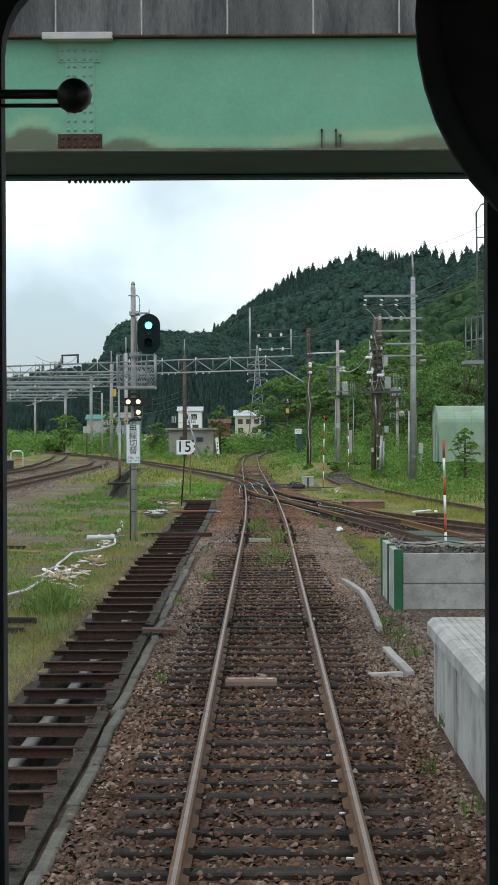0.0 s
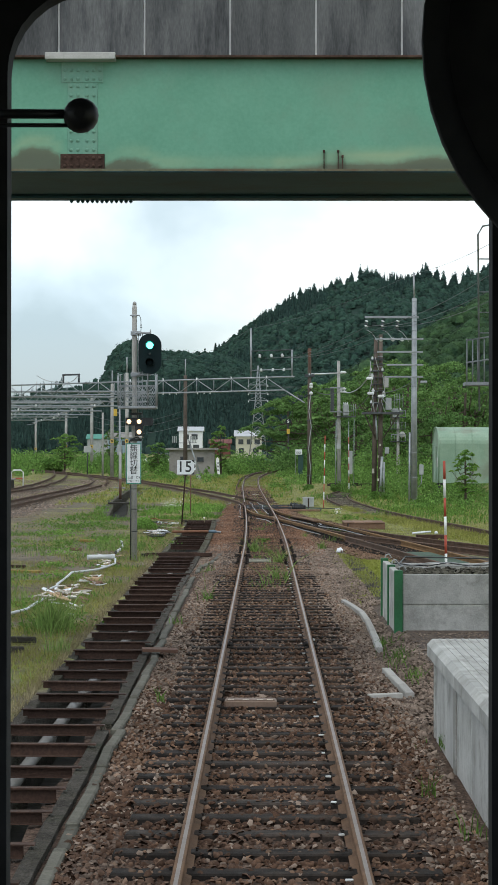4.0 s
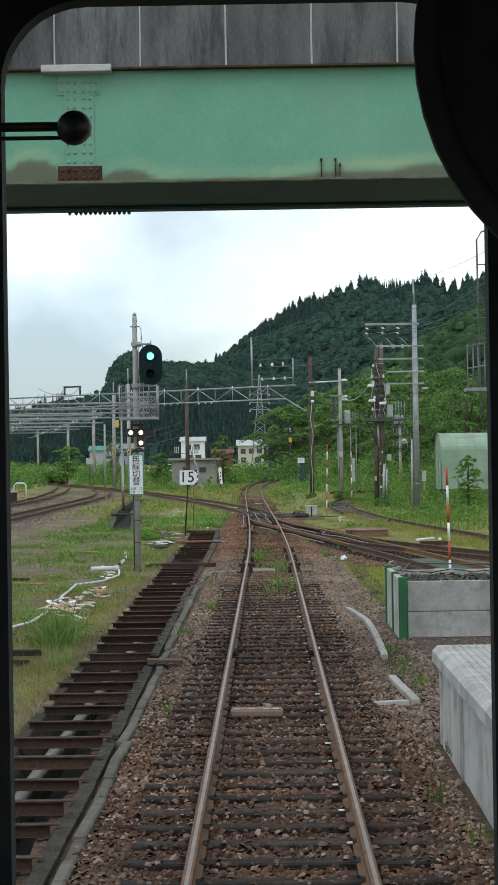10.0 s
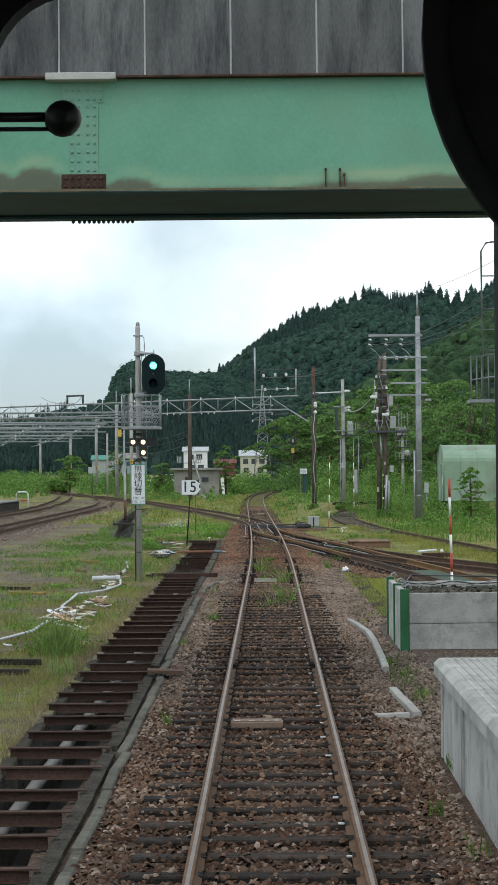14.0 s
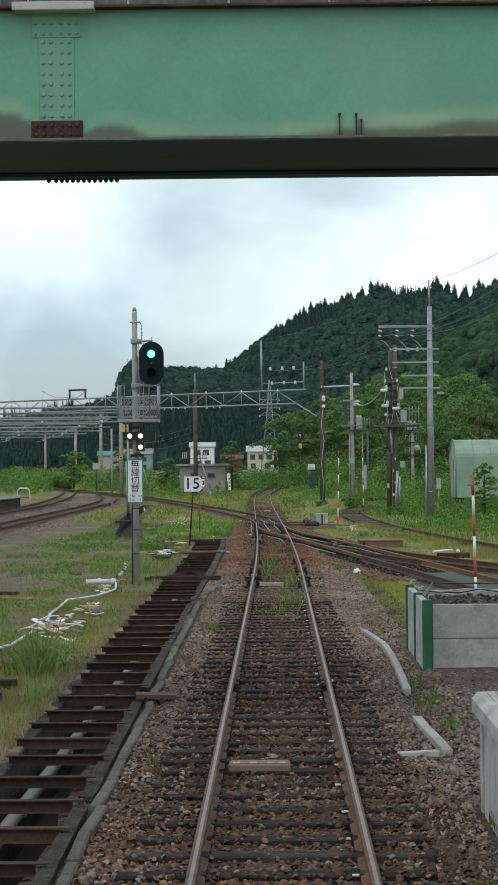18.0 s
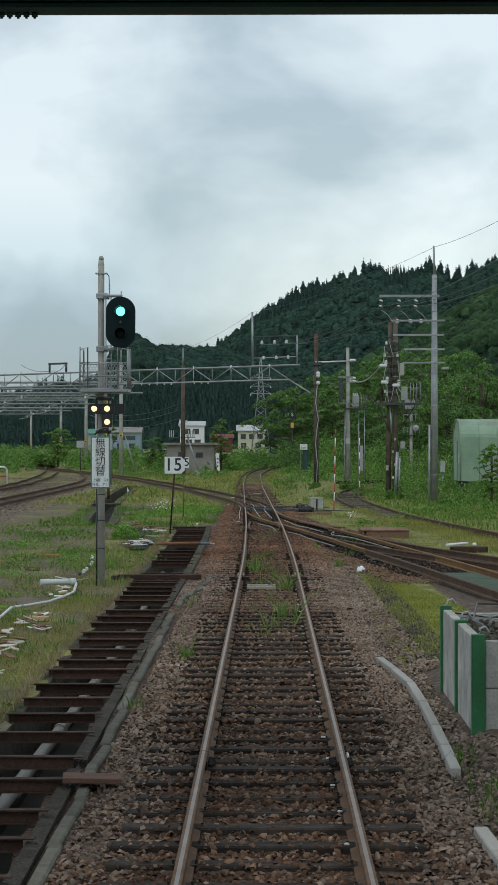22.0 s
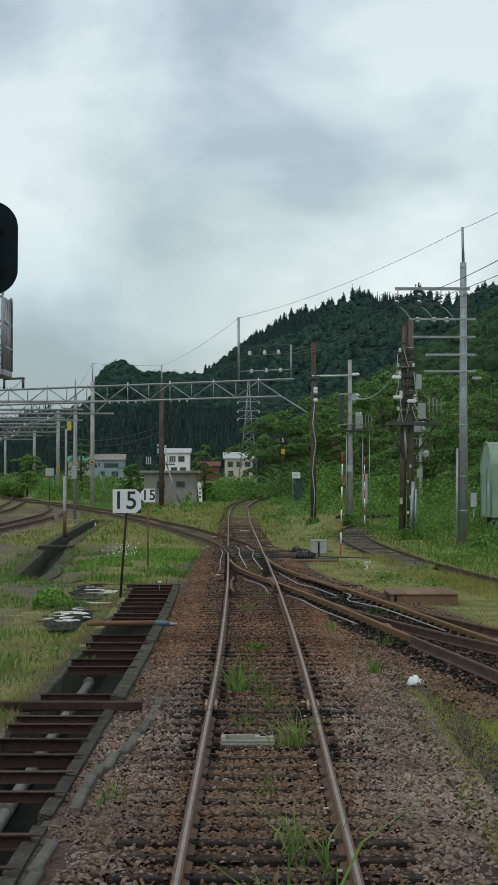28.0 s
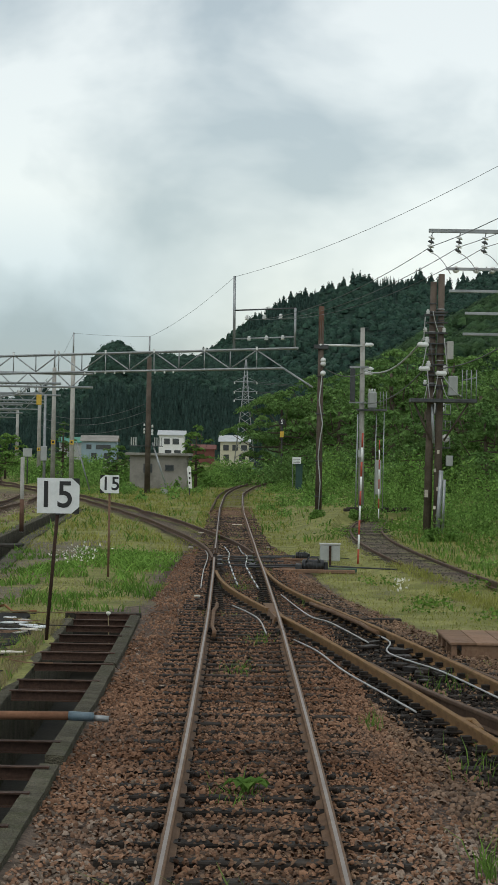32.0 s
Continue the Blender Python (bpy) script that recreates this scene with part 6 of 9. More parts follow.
part("brace", tubes((0.035, (1.1, -0.1, 4.45), (0.3, -0.1, 3.2)), (0.035, (-0.7, -0.1, 4.45), (-0.15, -0.1, 3.2)), seg=6), M_WOOD, tw)
for x, y, z in ((-0.42, -0.2, 6.3), (-0.36, -0.2, 5.5), (0.2, -0.22, 5.35)):
    part("switch", boxes((x - 0.22, x + 0.16, y - 0.12, y + 0.1, z, z + 0.16), bevel=0.05), M_PORC, tw, "white porcelain switch")
    insulator(tw, (x + 0.1, y, z + 0.14), "z", 1.3)
part("cabinet", boxes((0.34, 0.56, -0.3, 0.0, 5.9, 6.5), bevel=0.02), M_CONCP, tw, "cream junction box")
part("cabinet", boxes((0.42, 0.72, -0.3, 0.1, 4.7, 5.35), bevel=0.02), M_GREYB, tw)
part("cabinet", boxes((0.38, 0.6, -0.3, -0.05, 2.35, 2.7), bevel=0.02), M_GREYB, tw)
part("conduit", tubes((0.045, (-0.12, -0.25, 4.4), (-0.05, -0.25, 3.1)), (0.075, (0.12, -0.25, -0.1), (0.22, -0.25, 2.2)), (0.05, (0.3, -0.25, 0.0), (0.33, -0.25, 1.9)), seg=8), M_PIPE, tw, "grey cable riser pipes")
part("notice", boxes((-0.32, -0.2, -0.22, -0.2, 1.3, 1.55)), M_PALE, tw)
rw = random.Random(71)
for k in range(16):
    z = 4.9 + k * 0.19
    x0 = rw.choice((-0.12, 0.13))
    part("strap", lathe(B(), [(0.132, 0), (0.136, 0.004), (0.136, 0.03), (0.132, 0.034)], (x0, 0.1 if x0 < 0 else 0, z), 12), M_PIPE if k % 3 else M_DKGREY, tw)
for k in range(9):
    z, x0 = rw.uniform(4.8, 7.6), rw.uniform(-0.35, 0.3)
    part("cable", tube(B(), sag((x0, -0.24, z), (x0 + rw.uniform(-0.25, 0.3), -0.28, z - rw.uniform(0.4, 1.1)), 0.1, 6), 0.014, 5), M_CABLEL if k % 2 else M_CABLE, tw)
for z in (5.0, 6.75, 7.35):
    part("bracket_arm", boxes((-0.42, 0.3, -0.2, -0.14, z, z + 0.06)), M_DKGREY, tw)
for x0, z in ((-0.38, 6.8), (-0.3, 7.4), (-0.36, 5.05), (0.24, 6.8)):
    insulator(tw, (x0, -0.18, z), "z", 1.0)
for k in range(4):
    part("tag", boxes((-0.02 + 0.1 * (k % 2), 0.06 + 0.1 * (k % 2), -0.17, -0.15, 0.9 + k * 0.62, 1.02 + k * 0.62)), M_PALE, tw)
for k, (xa, za, xb, zb) in enumerate(((-0.35, 6.3, -0.5, 5.6), (-0.3, 5.6, -0.2, 4.6), (0.25, 6.6, 0.4, 5.4), (0.2, 5.4, 0.9, 4.65), (-0.4, 7.3, -0.45, 6.5))):
    part("cable", tube(B(), sag((xa, -0.3, za), (xb, -0.3, zb), 0.12, 6), 0.018, 5), M_CABLEL, tw)

tw.scale = (1.034, 1.034, 1.034)

ip = thing("utility_pole", (4.84, 148.3, 0.045), "grey concrete utility pole with a transformer on a bracket platform", "utility pole")
part("post", tube(B(), [(0.05, 0, -0.4), (0, 0, 8.2)], 0.135, 12, 0.095), M_POST, ip)
part("platform", boxes((-0.2, 1.1, -0.35, 0.3, 4.55, 4.63), bevel=0.01), M_DKGREY, ip)
part("transformer", boxes((0.28, 0.66, -0.25, 0.15, 4.65, 5.4), bevel=0.06), M_GREYB, ip, "grey transformer tank")
for x in (0.34, 0.45, 0.56):
    insulator(ip, (x, -0.05, 5.4), "z", 0.8)
for x in (0.8, 0.95, 1.08):
    part("rail", tubes((0.014, (x, -0.3, 4.63), (x, -0.3, 5.4)), seg=5), M_PIPE, ip)
part("cabinet", boxes((-0.52, -0.3, -0.3, -0.1, 4.95, 6.4), bevel=0.02), M_DKGREY, ip, "tall narrow switch box")
part("arm", boxes((-0.55, 0.3, -0.2, -0.12, 6.42, 6.5)), M_PIPE, ip)
part("arm", boxes((-0.55, 0.2, -0.2, -0.12, 4.88, 4.95)), M_PIPE, ip)
for z in (6.2, 6.4, 7.45):
    part("insulator", lathe(B(), [(0.03, 0.1), (0.1, 0.16), (0.07, 0.3), (0.1, 0.36), (0.03, 0.5)], (0, -0.1, z), 10, "x"), M_PORC, ip, "white porcelain insulator")
part("meter", boxes((-0.12, 0.14, -0.3, -0.15, 2.5, 2.85), bevel=0.02), M_GREYB, ip)
part("conduit", tubes((0.03, (-0.2, -0.1, -0.1), (-0.15, -0.1, 4.4)), (0.02, (0.62, -0.1, 0), (0.66, -0.1, 4.5)), (0.02, (0.98, -0.1, 0), (1.0, -0.1, 4.5)), seg=6), M_PIPE, ip)
part("cabinet", boxes((0.64, 0.9, -0.2, 0.1, 0.9, 2.4), bevel=0.02), M_GREYB, ip)

ip.scale = (1.023, 1.023, 1.023)

ep = thing("equipment_pole", (9.75, 165, 0.2), "grey pole with caged switchgear and a white drum", "utility pole")
part("post", tube(B(), [(0, 0, -0.3), (0, 0, 5.2)], 0.12, 10, 0.1), M_POST, ep)
for z in (3.0, 3.9, 4.75):
    fl = part("shelf", boxes((-0.55, 0.55, -0.4, 0.3, z - 0.03, z + 0.03), bevel=0.008), M_DKGREY, ep, "dark steel shelf")
    for x in (-0.52, -0.26, 0.0, 0.26, 0.52):
        part("bar", tubes((0.016, (x, -0.38, z), (x, -0.38, z + 0.5)), seg=5), M_PIPE, fl)
    part("rail", tubes((0.018, (-0.53, -0.38, z + 0.5), (0.53, -0.38, z + 0.5)), seg=5), M_PIPE, fl)
part("drum", lathe(B(), [(0.08, -0.2), (0.2, -0.18), (0.22, 0), (0.2, 0.14), (0.08, 0.18)], (0.3, -0.15, 3.5), 14, "y"), M_CONCP, ep, "white switch drum")
part("case", boxes((-0.4, 0.0, -0.3, 0.1, 4.78, 5.4), bevel=0.03), M_GREYB, ep)
for z in (5.3, 5.6):
    insulator(ep, (0.15, -0.1, z - 0.4), "z", 1.4)

# ---- the long truss gantry ----
GS = -0.8


def gan(x, z, dy=0.0):
    return Vector((x, 143 + GS * (x - 2.6) + dy, z))


gantry = thing("truss_gantry", (0, 0, 0), "long grey steel truss gantry spanning the yard on poles", "gantry")
ZT, ZB = 7.18, 6.38
for dy in (-0.25, 0.25):
    part("top_chord", tubes((0.05, gan(1.85, ZT + 0.05, dy), gan(-10, ZT - 0.02, dy), gan(-24, ZT - 0.1, dy)), seg=6), M_PIPE, gantry, "galvanised top chord")
    part("bottom_chord", tubes((0.05, gan(1.25, ZB, dy), gan(-10, ZB - 0.05, dy), gan(-24, ZB - 0.1, dy)), seg=6), M_PIPE, gantry)
k, x, up = 0, 1.25, True
while x > -23:
    nx = x - 1.15
    part("diagonal", tubes((0.032, gan(x, ZB if up else ZT, -0.25), gan(nx, ZT if up else ZB, -0.25)), seg=5), M_PIPE, gantry)
    part("upright", tubes((0.028, gan(nx, ZB, -0.25), gan(nx, ZT, -0.25)), seg=5), M_PIPE, gantry)
    part("tie", tubes((0.028, gan(nx, ZT, -0.25), gan(nx, ZT, 0.25)), seg=5), M_PIPE, gantry)
    if k % 2 == 0:
        part("clamp", boxes((gan(nx, 0).x - 0.04, gan(nx, 0).x + 0.04, gan(nx, 0).y - 0.34, gan(nx, 0).y - 0.24, ZT - 0.02, ZT + 0.14)), M_PORC, gantry)
    x, up, k = nx, not up, k + 1
part("brace", tubes((0.045, gan(1.25, ZB), gan(2.5, 5.55)), seg=6), M_PIPE, gantry)
for i, x in enumerate((-3.6, -4.0, -4.45, -5.9, -6.35, -6.8, -7.3, -7.8)):
    ins = insulator(gantry, gan(x, ZB - 0.16, -0.3), "z", 0.7)
# upright frame on the gantry with hanging insulators
part("mast", tubes((0.06, gan(-0.9, ZT), gan(-0.92, 10.45)), seg=8), M_PIPE, gantry, "tall thin mast")
part("mast", tubes((0.05, gan(1.72, ZT), gan(1.72, 8.95)), seg=8), M_PIPE, gantry)
part("arm", tubes((0.035, gan(-0.9, 8.95), gan(1.75, 8.95)), seg=6), M_DKGREY, gantry)
part("arm", tubes((0.035, gan(-0.9, 7.7), gan(1.75, 7.72)), seg=6), M_PIPE, gantry)
for x in (-0.35, 0.4, 1.1):
    insulator(gantry, gan(x, 8.5, -0.1), "z", 1.4)
    insulator(gantry, gan(x + 0.1, 7.6, -0.1), "z", 1.3)
# square frame on the far span
bm = tubes((0.07, gan(-14.0, ZT), gan(-14.0, 7.75)), (0.07, gan(-12.85, ZT), gan(-12.85, 7.75)), (0.07, gan(-14.05, 7.75), gan(-12.8, 7.75)), seg=6)
part("frame", bm, M_DKGREY, gantry, "small square steel frame")
part("cable", tube(B(), sag(gan(-16, 7.75), gan(-14.0, 7.3), 0.2, 8) + sag(gan(-14, 7.3), gan(-12.9, 7.7), 0.25, 8)[1:], 0.025, 5), M_CABLEL, gantry)


def pole(name, x, y, z0, z1, r0, r1, mat, label, tag=None, mast=0.0):
    t = thing(name, (x, y, 0), label, "pole")
    part("post", tube(B(), [(0, 0, z0), (0, 0, z1)], r0, 12, r1), mat, t)
    if mast:
        part("mast", tube(B(), [(0, 0, z1 - 0.2), (0, 0, z1 + mast)], 0.06, 8, 0.05), M_PIPE, t)
    if tag:
        part("tag", boxes((-r0 * 0.8, r0 * 0.8, -r0 - 0.02, -r0 + 0.03, tag, tag + 0.3)), M_YEL, t, "yellow warning plate")
        part("tag_mark", boxes((-0.07, 0.07, -r0 - 0.024, -r0 - 0.02, tag + 0.08, tag + 0.22)), M_BLACK, t)
    return t


tp_ = pole("utility_pole", 2.82, 143, 0.0, 8.4, 0.145, 0.11, M_WOOD, "dark wooden pole holding the end of the gantry")
for z in (6.55, 6.95, 7.1):
    part("insulator", lathe(B(), [(0.04, 0), (0.12, -0.08), (0.07, -0.14), (0.11, -0.2), (0.02, -0.22)], (0.1, -0.15, z - 0.4), 10, "y"), M_PORC, tp_, "white porcelain insulator")
part("steel_top", tubes((0.115, (0, 0, 7.4), (0, 0, 9.0)), seg=8), M_PLATEB, tp_, "rust-brown pole top sleeve")
part("clamp", boxes((-0.3, 0.32, -0.2, 0.2, 7.18, 7.36), bevel=0.02), M_DKGREY, tp_)
part("cable", tube(B(), [(0.0, -0.2, 0.2), (0.06, -0.2, 1.5), (-0.05, -0.2, 2.6), (0.03, -0.2, 3.4), (0.12, -0.2, 4.0), (-0.04, -0.2, 5.0), (0.08, -0.2, 6.2)], 0.025, 5), M_CABLEL, tp_)
for z in (0.9, 2.4, 4.4, 6.0):
    part("band", lathe(B(), [(0.175, z), (0.175, z + 0.05)], (0, 0, 0), 12), M_DKGREY, tp_)
wire("tension_bar", [(2.79, 142.8, 7.35), (4.81, 148.1, 7.61)], 0.05, M_PORC, "pale insulated tension bar between two poles", "insulator bar")
p1 = pole("gantry_pole", -12.25, 200, -0.3, 9.4, 0.17, 0.14, M_POST, "grey concrete gantry pole with a yellow plate", 3.2, 1.4)
p2 = pole("gantry_pole", -6.95, 197, -0.3, 9.1, 0.2, 0.15, M_WOOD, "brown wooden gantry pole with equipment", None, 1.4)
part("rack", boxes((-1.15, 0.1, -0.3, 0.3, 3.15, 3.2), (0.15, 1.0, -0.3, 0.3, 3.15, 3.2)), M_DKGREY, p2)
for x in (-1.1, -0.95, -0.8, 0.45, 0.6, 0.75, 0.9):
    part("rack_bar", boxes((x - 0.035, x + 0.035, -0.25, 0.25, 3.2, 3.75)), M_GREYB, p2)
for z in (3.9, 4.1, 4.4):
    insulator(p2, (0.28, -0.2, z), "z", 1.2)
    insulator(p2, (-0.25, -0.2, z + 0.1), "z", 1.0)
part("strut", tubes((0.06, (0.3, -0.1, 3.4), (1.35, -0.5, 0.3)), seg=8), M_PIPE, p2, "pale guy strut")
part("strut_guard", boxes((0.95, 1.4, -0.6, -0.2, -0.2, 0.35), bevel=0.02), M_GREYB, p2)
p3 = pole("gantry_pole", -13.74, 202.6, 0, 8.5, 0.17, 0.135, M_POST, "grey concrete portal pole with a yellow plate", 3.2, 1.2)
p4 = pole("gantry_pole", -26.9, 305, 0, 7.7, 0.2, 0.16, M_POST, "grey concrete portal pole further along the yard", 3.0)
p5 = pole("gantry_pole", -19.2, 250, 0, 8.6, 0.19, 0.15, M_POST, "distant grey portal pole in the yard", 2.8)
p6 = pole("gantry_pole", -37.2, 366, 0, 8.0, 0.2, 0.16, M_POST, "distant grey portal pole behind shrubs", 2.6)
sg = pole("cable_pole", -15.4, 214, 0, 6.1, 0.1, 0.09, M_POST, "thin grey cable pole beside a portal pole")
rp = pole("cable_pole", -8.2, 127.5, -0.3, 2.4, 0.075, 0.07, M_POST, "short grey post with a rusty foot beside the culvert")
part("foot", tube(B(), [(0, 0, -0.25), (0, 0, 0.9)], 0.08, 12), M_PLATEB, rp, "rusted foot")
gp = pole("cable_pole", -10.1, 156.5, -0.3, 5.4, 0.075, 0.06, M_PIPE, "slim galvanised pole on a concrete base")
part("base", boxes((-0.4, 0.4, -0.3, 0.3, -0.3, -0.05), bevel=0.03), M_CONC, gp)
part("lamp_box", boxes((-0.42, -0.18, -0.12, 0.1, 4.9, 5.4), bevel=0.02), M_YEL, gp, "small yellow lamp box")
part("lamp_arm", boxes((-0.2, 0.0, -0.03, 0.03, 5.1, 5.16)), M_PIPE, gp)
part("cabinet", boxes((-0.16, 0.14, -0.2, -0.07, 2.2, 2.9), bevel=0.02), M_GREYB, gp)
part("strut", tubes((0.05, (0.3, 0, 3.4), (1.3, -0.3, 0.1)), seg=6), M_PIPE, p1, "pale guy strut")
for k, (y, x1, z, w) in enumerate(((172, -8.9, 7.0, 40), (190, -12.2, 7.0, 40), (214, -15.5, 7.0, 40), (236, -18, 7.0, 40), (254, -21.1, 7.0, 40), (280, -24.5, 7.0, 45))):
    t = thing("portal_frame", (0, y, 0), "grey tubular steel portal frame over the yard tracks", "portal frame", "yard portal frames")
    for dz, r in ((0, 0.075), (-0.75, 0.06)):
        part("chord", tubes((r, (x1, 0, z + dz), (x1 - w, 0, z + dz)), seg=8), M_PIPE, t)
    xx, up = x1 - 0.4, True
    while xx > x1 - w * 0.7:
        part("lacing", tubes((0.03, (xx, 0, z if up else z - 0.75), (xx - 0.8, 0, z - 0.75 if up else z)), seg=4), M_PIPE, t)
        xx, up = xx - 0.8, not up
    for xp in ((x1 - 13, x1 - 26) if k else (x1 - 14, x1 - 27)):
        part("post", tube(B(), [(xp, 0, 0), (xp, 0, z + 0.1)], 0.17, 10, 0.14), M_POST, t)
    for xb in (x1 - 3.5, x1 - 8):
        part("bracket", tubes((0.05, (xb, 0, z - 0.75), (xb - 0.5, 0, z - 1.15), (xb - 1.6, 0, z - 1.35)), seg=6), M_PIPE, t, "curved wire bracket")
        ins = insulator(t, (xb - 0.6, -0.1, z - 1.15), "z", 1.2)

# ---- pole with a cage past the bridge ----
lp = thing("signal_ladder_pole", (2.745, 27.4, 0), "slim grey pole with a ladder and inspection cage", "signal pole")
part("post", tube(B(), [(0.08, 0.1, -0.35), (0.08, 0.1, 5.3)], 0.05, 10), M_PIPE, lp)
part("handrail", tubes((0.011, (-0.18, 0, 3.0), (-0.2, 0, 5.15), (-0.14, 0, 5.25), (0.05, 0, 5.28)), seg=6), M_PIPE, lp)
for z in (4.85, 4.45, 4.2, 3.95):
    part("rung", tubes((0.008, (-0.19, 0, z), (0.08, 0, z)), seg=5), M_PIPE, lp)
cg = part("cage_floor", boxes((-0.36, 0.2, -0.2, 0.25, 3.31, 3.35)), M_PIPE, lp)
for x in (-0.35, -0.28, -0.22, -0.14, -0.06, 0.02, 0.1, 0.18):
    part("cage_rail", tubes((0.009, (x, -0.19, 3.33), (x, -0.19, 3.87)), seg=5), M_PIPE, cg)
for z in (3.6, 3.87):
    part("cage_rail", tubes((0.011, (-0.36, -0.19, z - 0.02), (-0.1, -0.19, z + 0.02), (0.16, -0.19, z)), seg=5), M_PIPE, cg)

# ---- point machines, cabinets, boxes ----
pm = thing("point_machine", (1.4, 101.6, -0.16), "dark iron point machine with rods beside the turnout", "point machine")
part("base", boxes((-0.95, 1.1, -0.2, 0.2, -0.06, 0.04), bevel=0.02), M_TIMBER, pm, "brown timber base")
part("motor", lathe(B(), [(0.1, -0.28), (0.14, -0.25), (0.14, 0.25), (0.1, 0.28)], (0.05, 0.0, 0.14), 16, "x"), M_BLACK, pm)
for x in (-0.16, -0.06, 0.04, 0.14, 0.24):
    part("rib", lathe(B(), [(0.13, -0.012), (0.155, -0.01), (0.155, 0.01), (0.13, 0.012)], (x, 0, 0.14), 14, "x"), M_DKGREY, pm)
part("end_case", boxes((0.32, 0.42, -0.14, 0.14, 0.0, 0.24), bevel=0.03), M_BLACK, pm)
part("gear_case", boxes((-0.4, -0.24, -0.14, 0.14, 0.0, 0.17), bevel=0.03), M_DKGREY, pm, "dark iron gear case")
part("crank", tubes((0.022, (-0.14, -0.12, 0.22), (-0.06, -0.14, 0.34), (0.14, -0.14, 0.34), (0.22, -0.12, 0.22)), seg=6), M_DKGREY, pm)
part("plate", boxes((0.42, 1.15, -0.16, 0.16, -0.02, 0.08), bevel=0.01), M_PALEGR, pm, "grey-green metal plate")
for k, (y0, z0) in enumerate(((-0.12, 0.07), (0.0, 0.11), (0.13, 0.08))):
    part("rod", tubes((0.02, (-1.75, y0, z0), (-0.3, y0, z0 + 0.03)), seg=6), M_DKGREY, pm)
part("rod", tubes((0.022, (0.45, 0, 0.12), (2.2, 0.1, 0.06)), seg=6), M_DKGREY, pm)
pm.matrix_world = pose(1.42, 101.2, -0.16) @ Matrix.Diagonal((0.95, 0.95, 0.95, 1))
pm2 = copy_thing(pm, pose(1.3, 107.2, -0.16) @ Matrix.Diagonal((0.62, 0.75, 0.7, 1)))
cb = thing("relay_cabinet", (2.02, 105.6, -0.2), "small grey relay cabinet on a post in the grass", "cabinet")
part("case", boxes((-0.26, 0.26, -0.15, 0.15, 0.08, 0.5), bevel=0.02), M_GREYB, cb)
part("roof", boxes((-0.28, 0.28, -0.17, 0.17, 0.5, 0.54), bevel=0.01), M_CONCP, cb)
part("post", boxes((-0.03, 0.03, -0.19, -0.15, -0.1, 0.48)), M_RUST, cb, "rusty front post")
bb = thing("wooden_step_box", (3.25, 79.5, -0.22), "low brown wooden step box with an open slotted end", "step box")
for k in range(4):
    part("lid_board", boxes((-0.52 + k * 0.36, -0.17 + k * 0.36, -1.15, 1.2, 0.2, 0.24), bevel=0.008), M_TIMBER, bb)
part("side", boxes((-0.36, 0.9, -1.12, -1.06, 0, 0.2), bevel=0.006), M_TIMBER, bb)
part("side", boxes((-0.5, 0.9, 1.1, 1.16, 0, 0.2), bevel=0.006), M_TIMBER, bb)
for y0 in (-1.12, -0.35, 0.42, 1.04):
    part("end_post", boxes((-0.5, -0.42, y0, y0 + 0.12, 0, 0.2), bevel=0.006), M_TIMBER, bb)
# solid black block painted as the shade behind the slots
part("inside", boxes((-0.3, 0.85, -1.05, 1.09, 0.0, 0.16)), M_BLACK, bb, "black filler block for the shade inside")
bm = lathe(B(), [(0.05, -0.24), (0.1, -0.21), (0.105, -0.17), (0.07, -0.12), (0.025, -0.1)], (1.99, 60.5, 0), 11)
rj = random.Random(13)
for v in bm.verts:
    v.co += Vector((rj.uniform(-0.025, 0.025), rj.uniform(-0.025, 0.025), rj.uniform(-0.015, 0.03)))
single("white_plastic_sack", bm, M_TARP, "crumpled white plastic sack on the gravel", "sack")

# ---- things over and beside the ditch ----
single("timber_beam", boxes((-3.05, -1.36, 56.9, 57.06, -0.17, -0.07), bevel=0.012), M_RUST, "long dark rusty beam laid across the ditch", "beam")
op = thing("crossing_pipe", (0, 68.6, 0.06), "orange rusty pipe crossing the ditch with a blue-grey end", "pipe")
part("pipe", tubes((0.042, (-2.85, 0, -0.02), (-1.74, 0, -0.01)), seg=10), M_PIPEO, op)
part("sleeve", tubes((0.045, (-1.74, 0, -0.01), (-1.5, 0, -0.02)), seg=10), M_BLUEP, op, "blue-grey plastic sleeve")
part("end_pipe", tubes((0.03, (-1.5, 0, -0.025), (-1.36, 0, -0.035)), seg=8), M_PIPE, op, "thin grey end pipe")
pl_ = single("rusty_plate", boxes((-0.22, 0.24, -0.16, 0.16, -0.02, 0.02), bevel=0.004), M_PLATEB, "brown rusty plate bridging the ditch kerb", "plate")
pl_.location, pl_.rotation_euler = (-1.43, 29.55, -0.1), (0, 0.03, 0.08)
# hose and broken planks
HOSE = [(-5.0, 31.5), (-4.4, 34.5), (-3.97, 37.2), (-3.94, 39.3), (-3.9, 41.3), (-4.12, 44.3), (-4.15, 46.6), (-4.15, 48), (-3.97, 48.9), (-3.73, 49.7), (-3.54, 50.6), (-3.5, 52.1), (-3.62, 54.0), (-3.72, 55.0)]
rh = random.Random(3)
wire("hose", [(x, y, -0.11 + rh.uniform(-0.01, 0.03)) for x, y in HOSE], 0.026, M_PVC, "long whitish flexible hose lying in the grass", "hose")
hz = thing("corrugated_hose", (0, 0, 0), "short piece of dirty corrugated white hose", "hose")
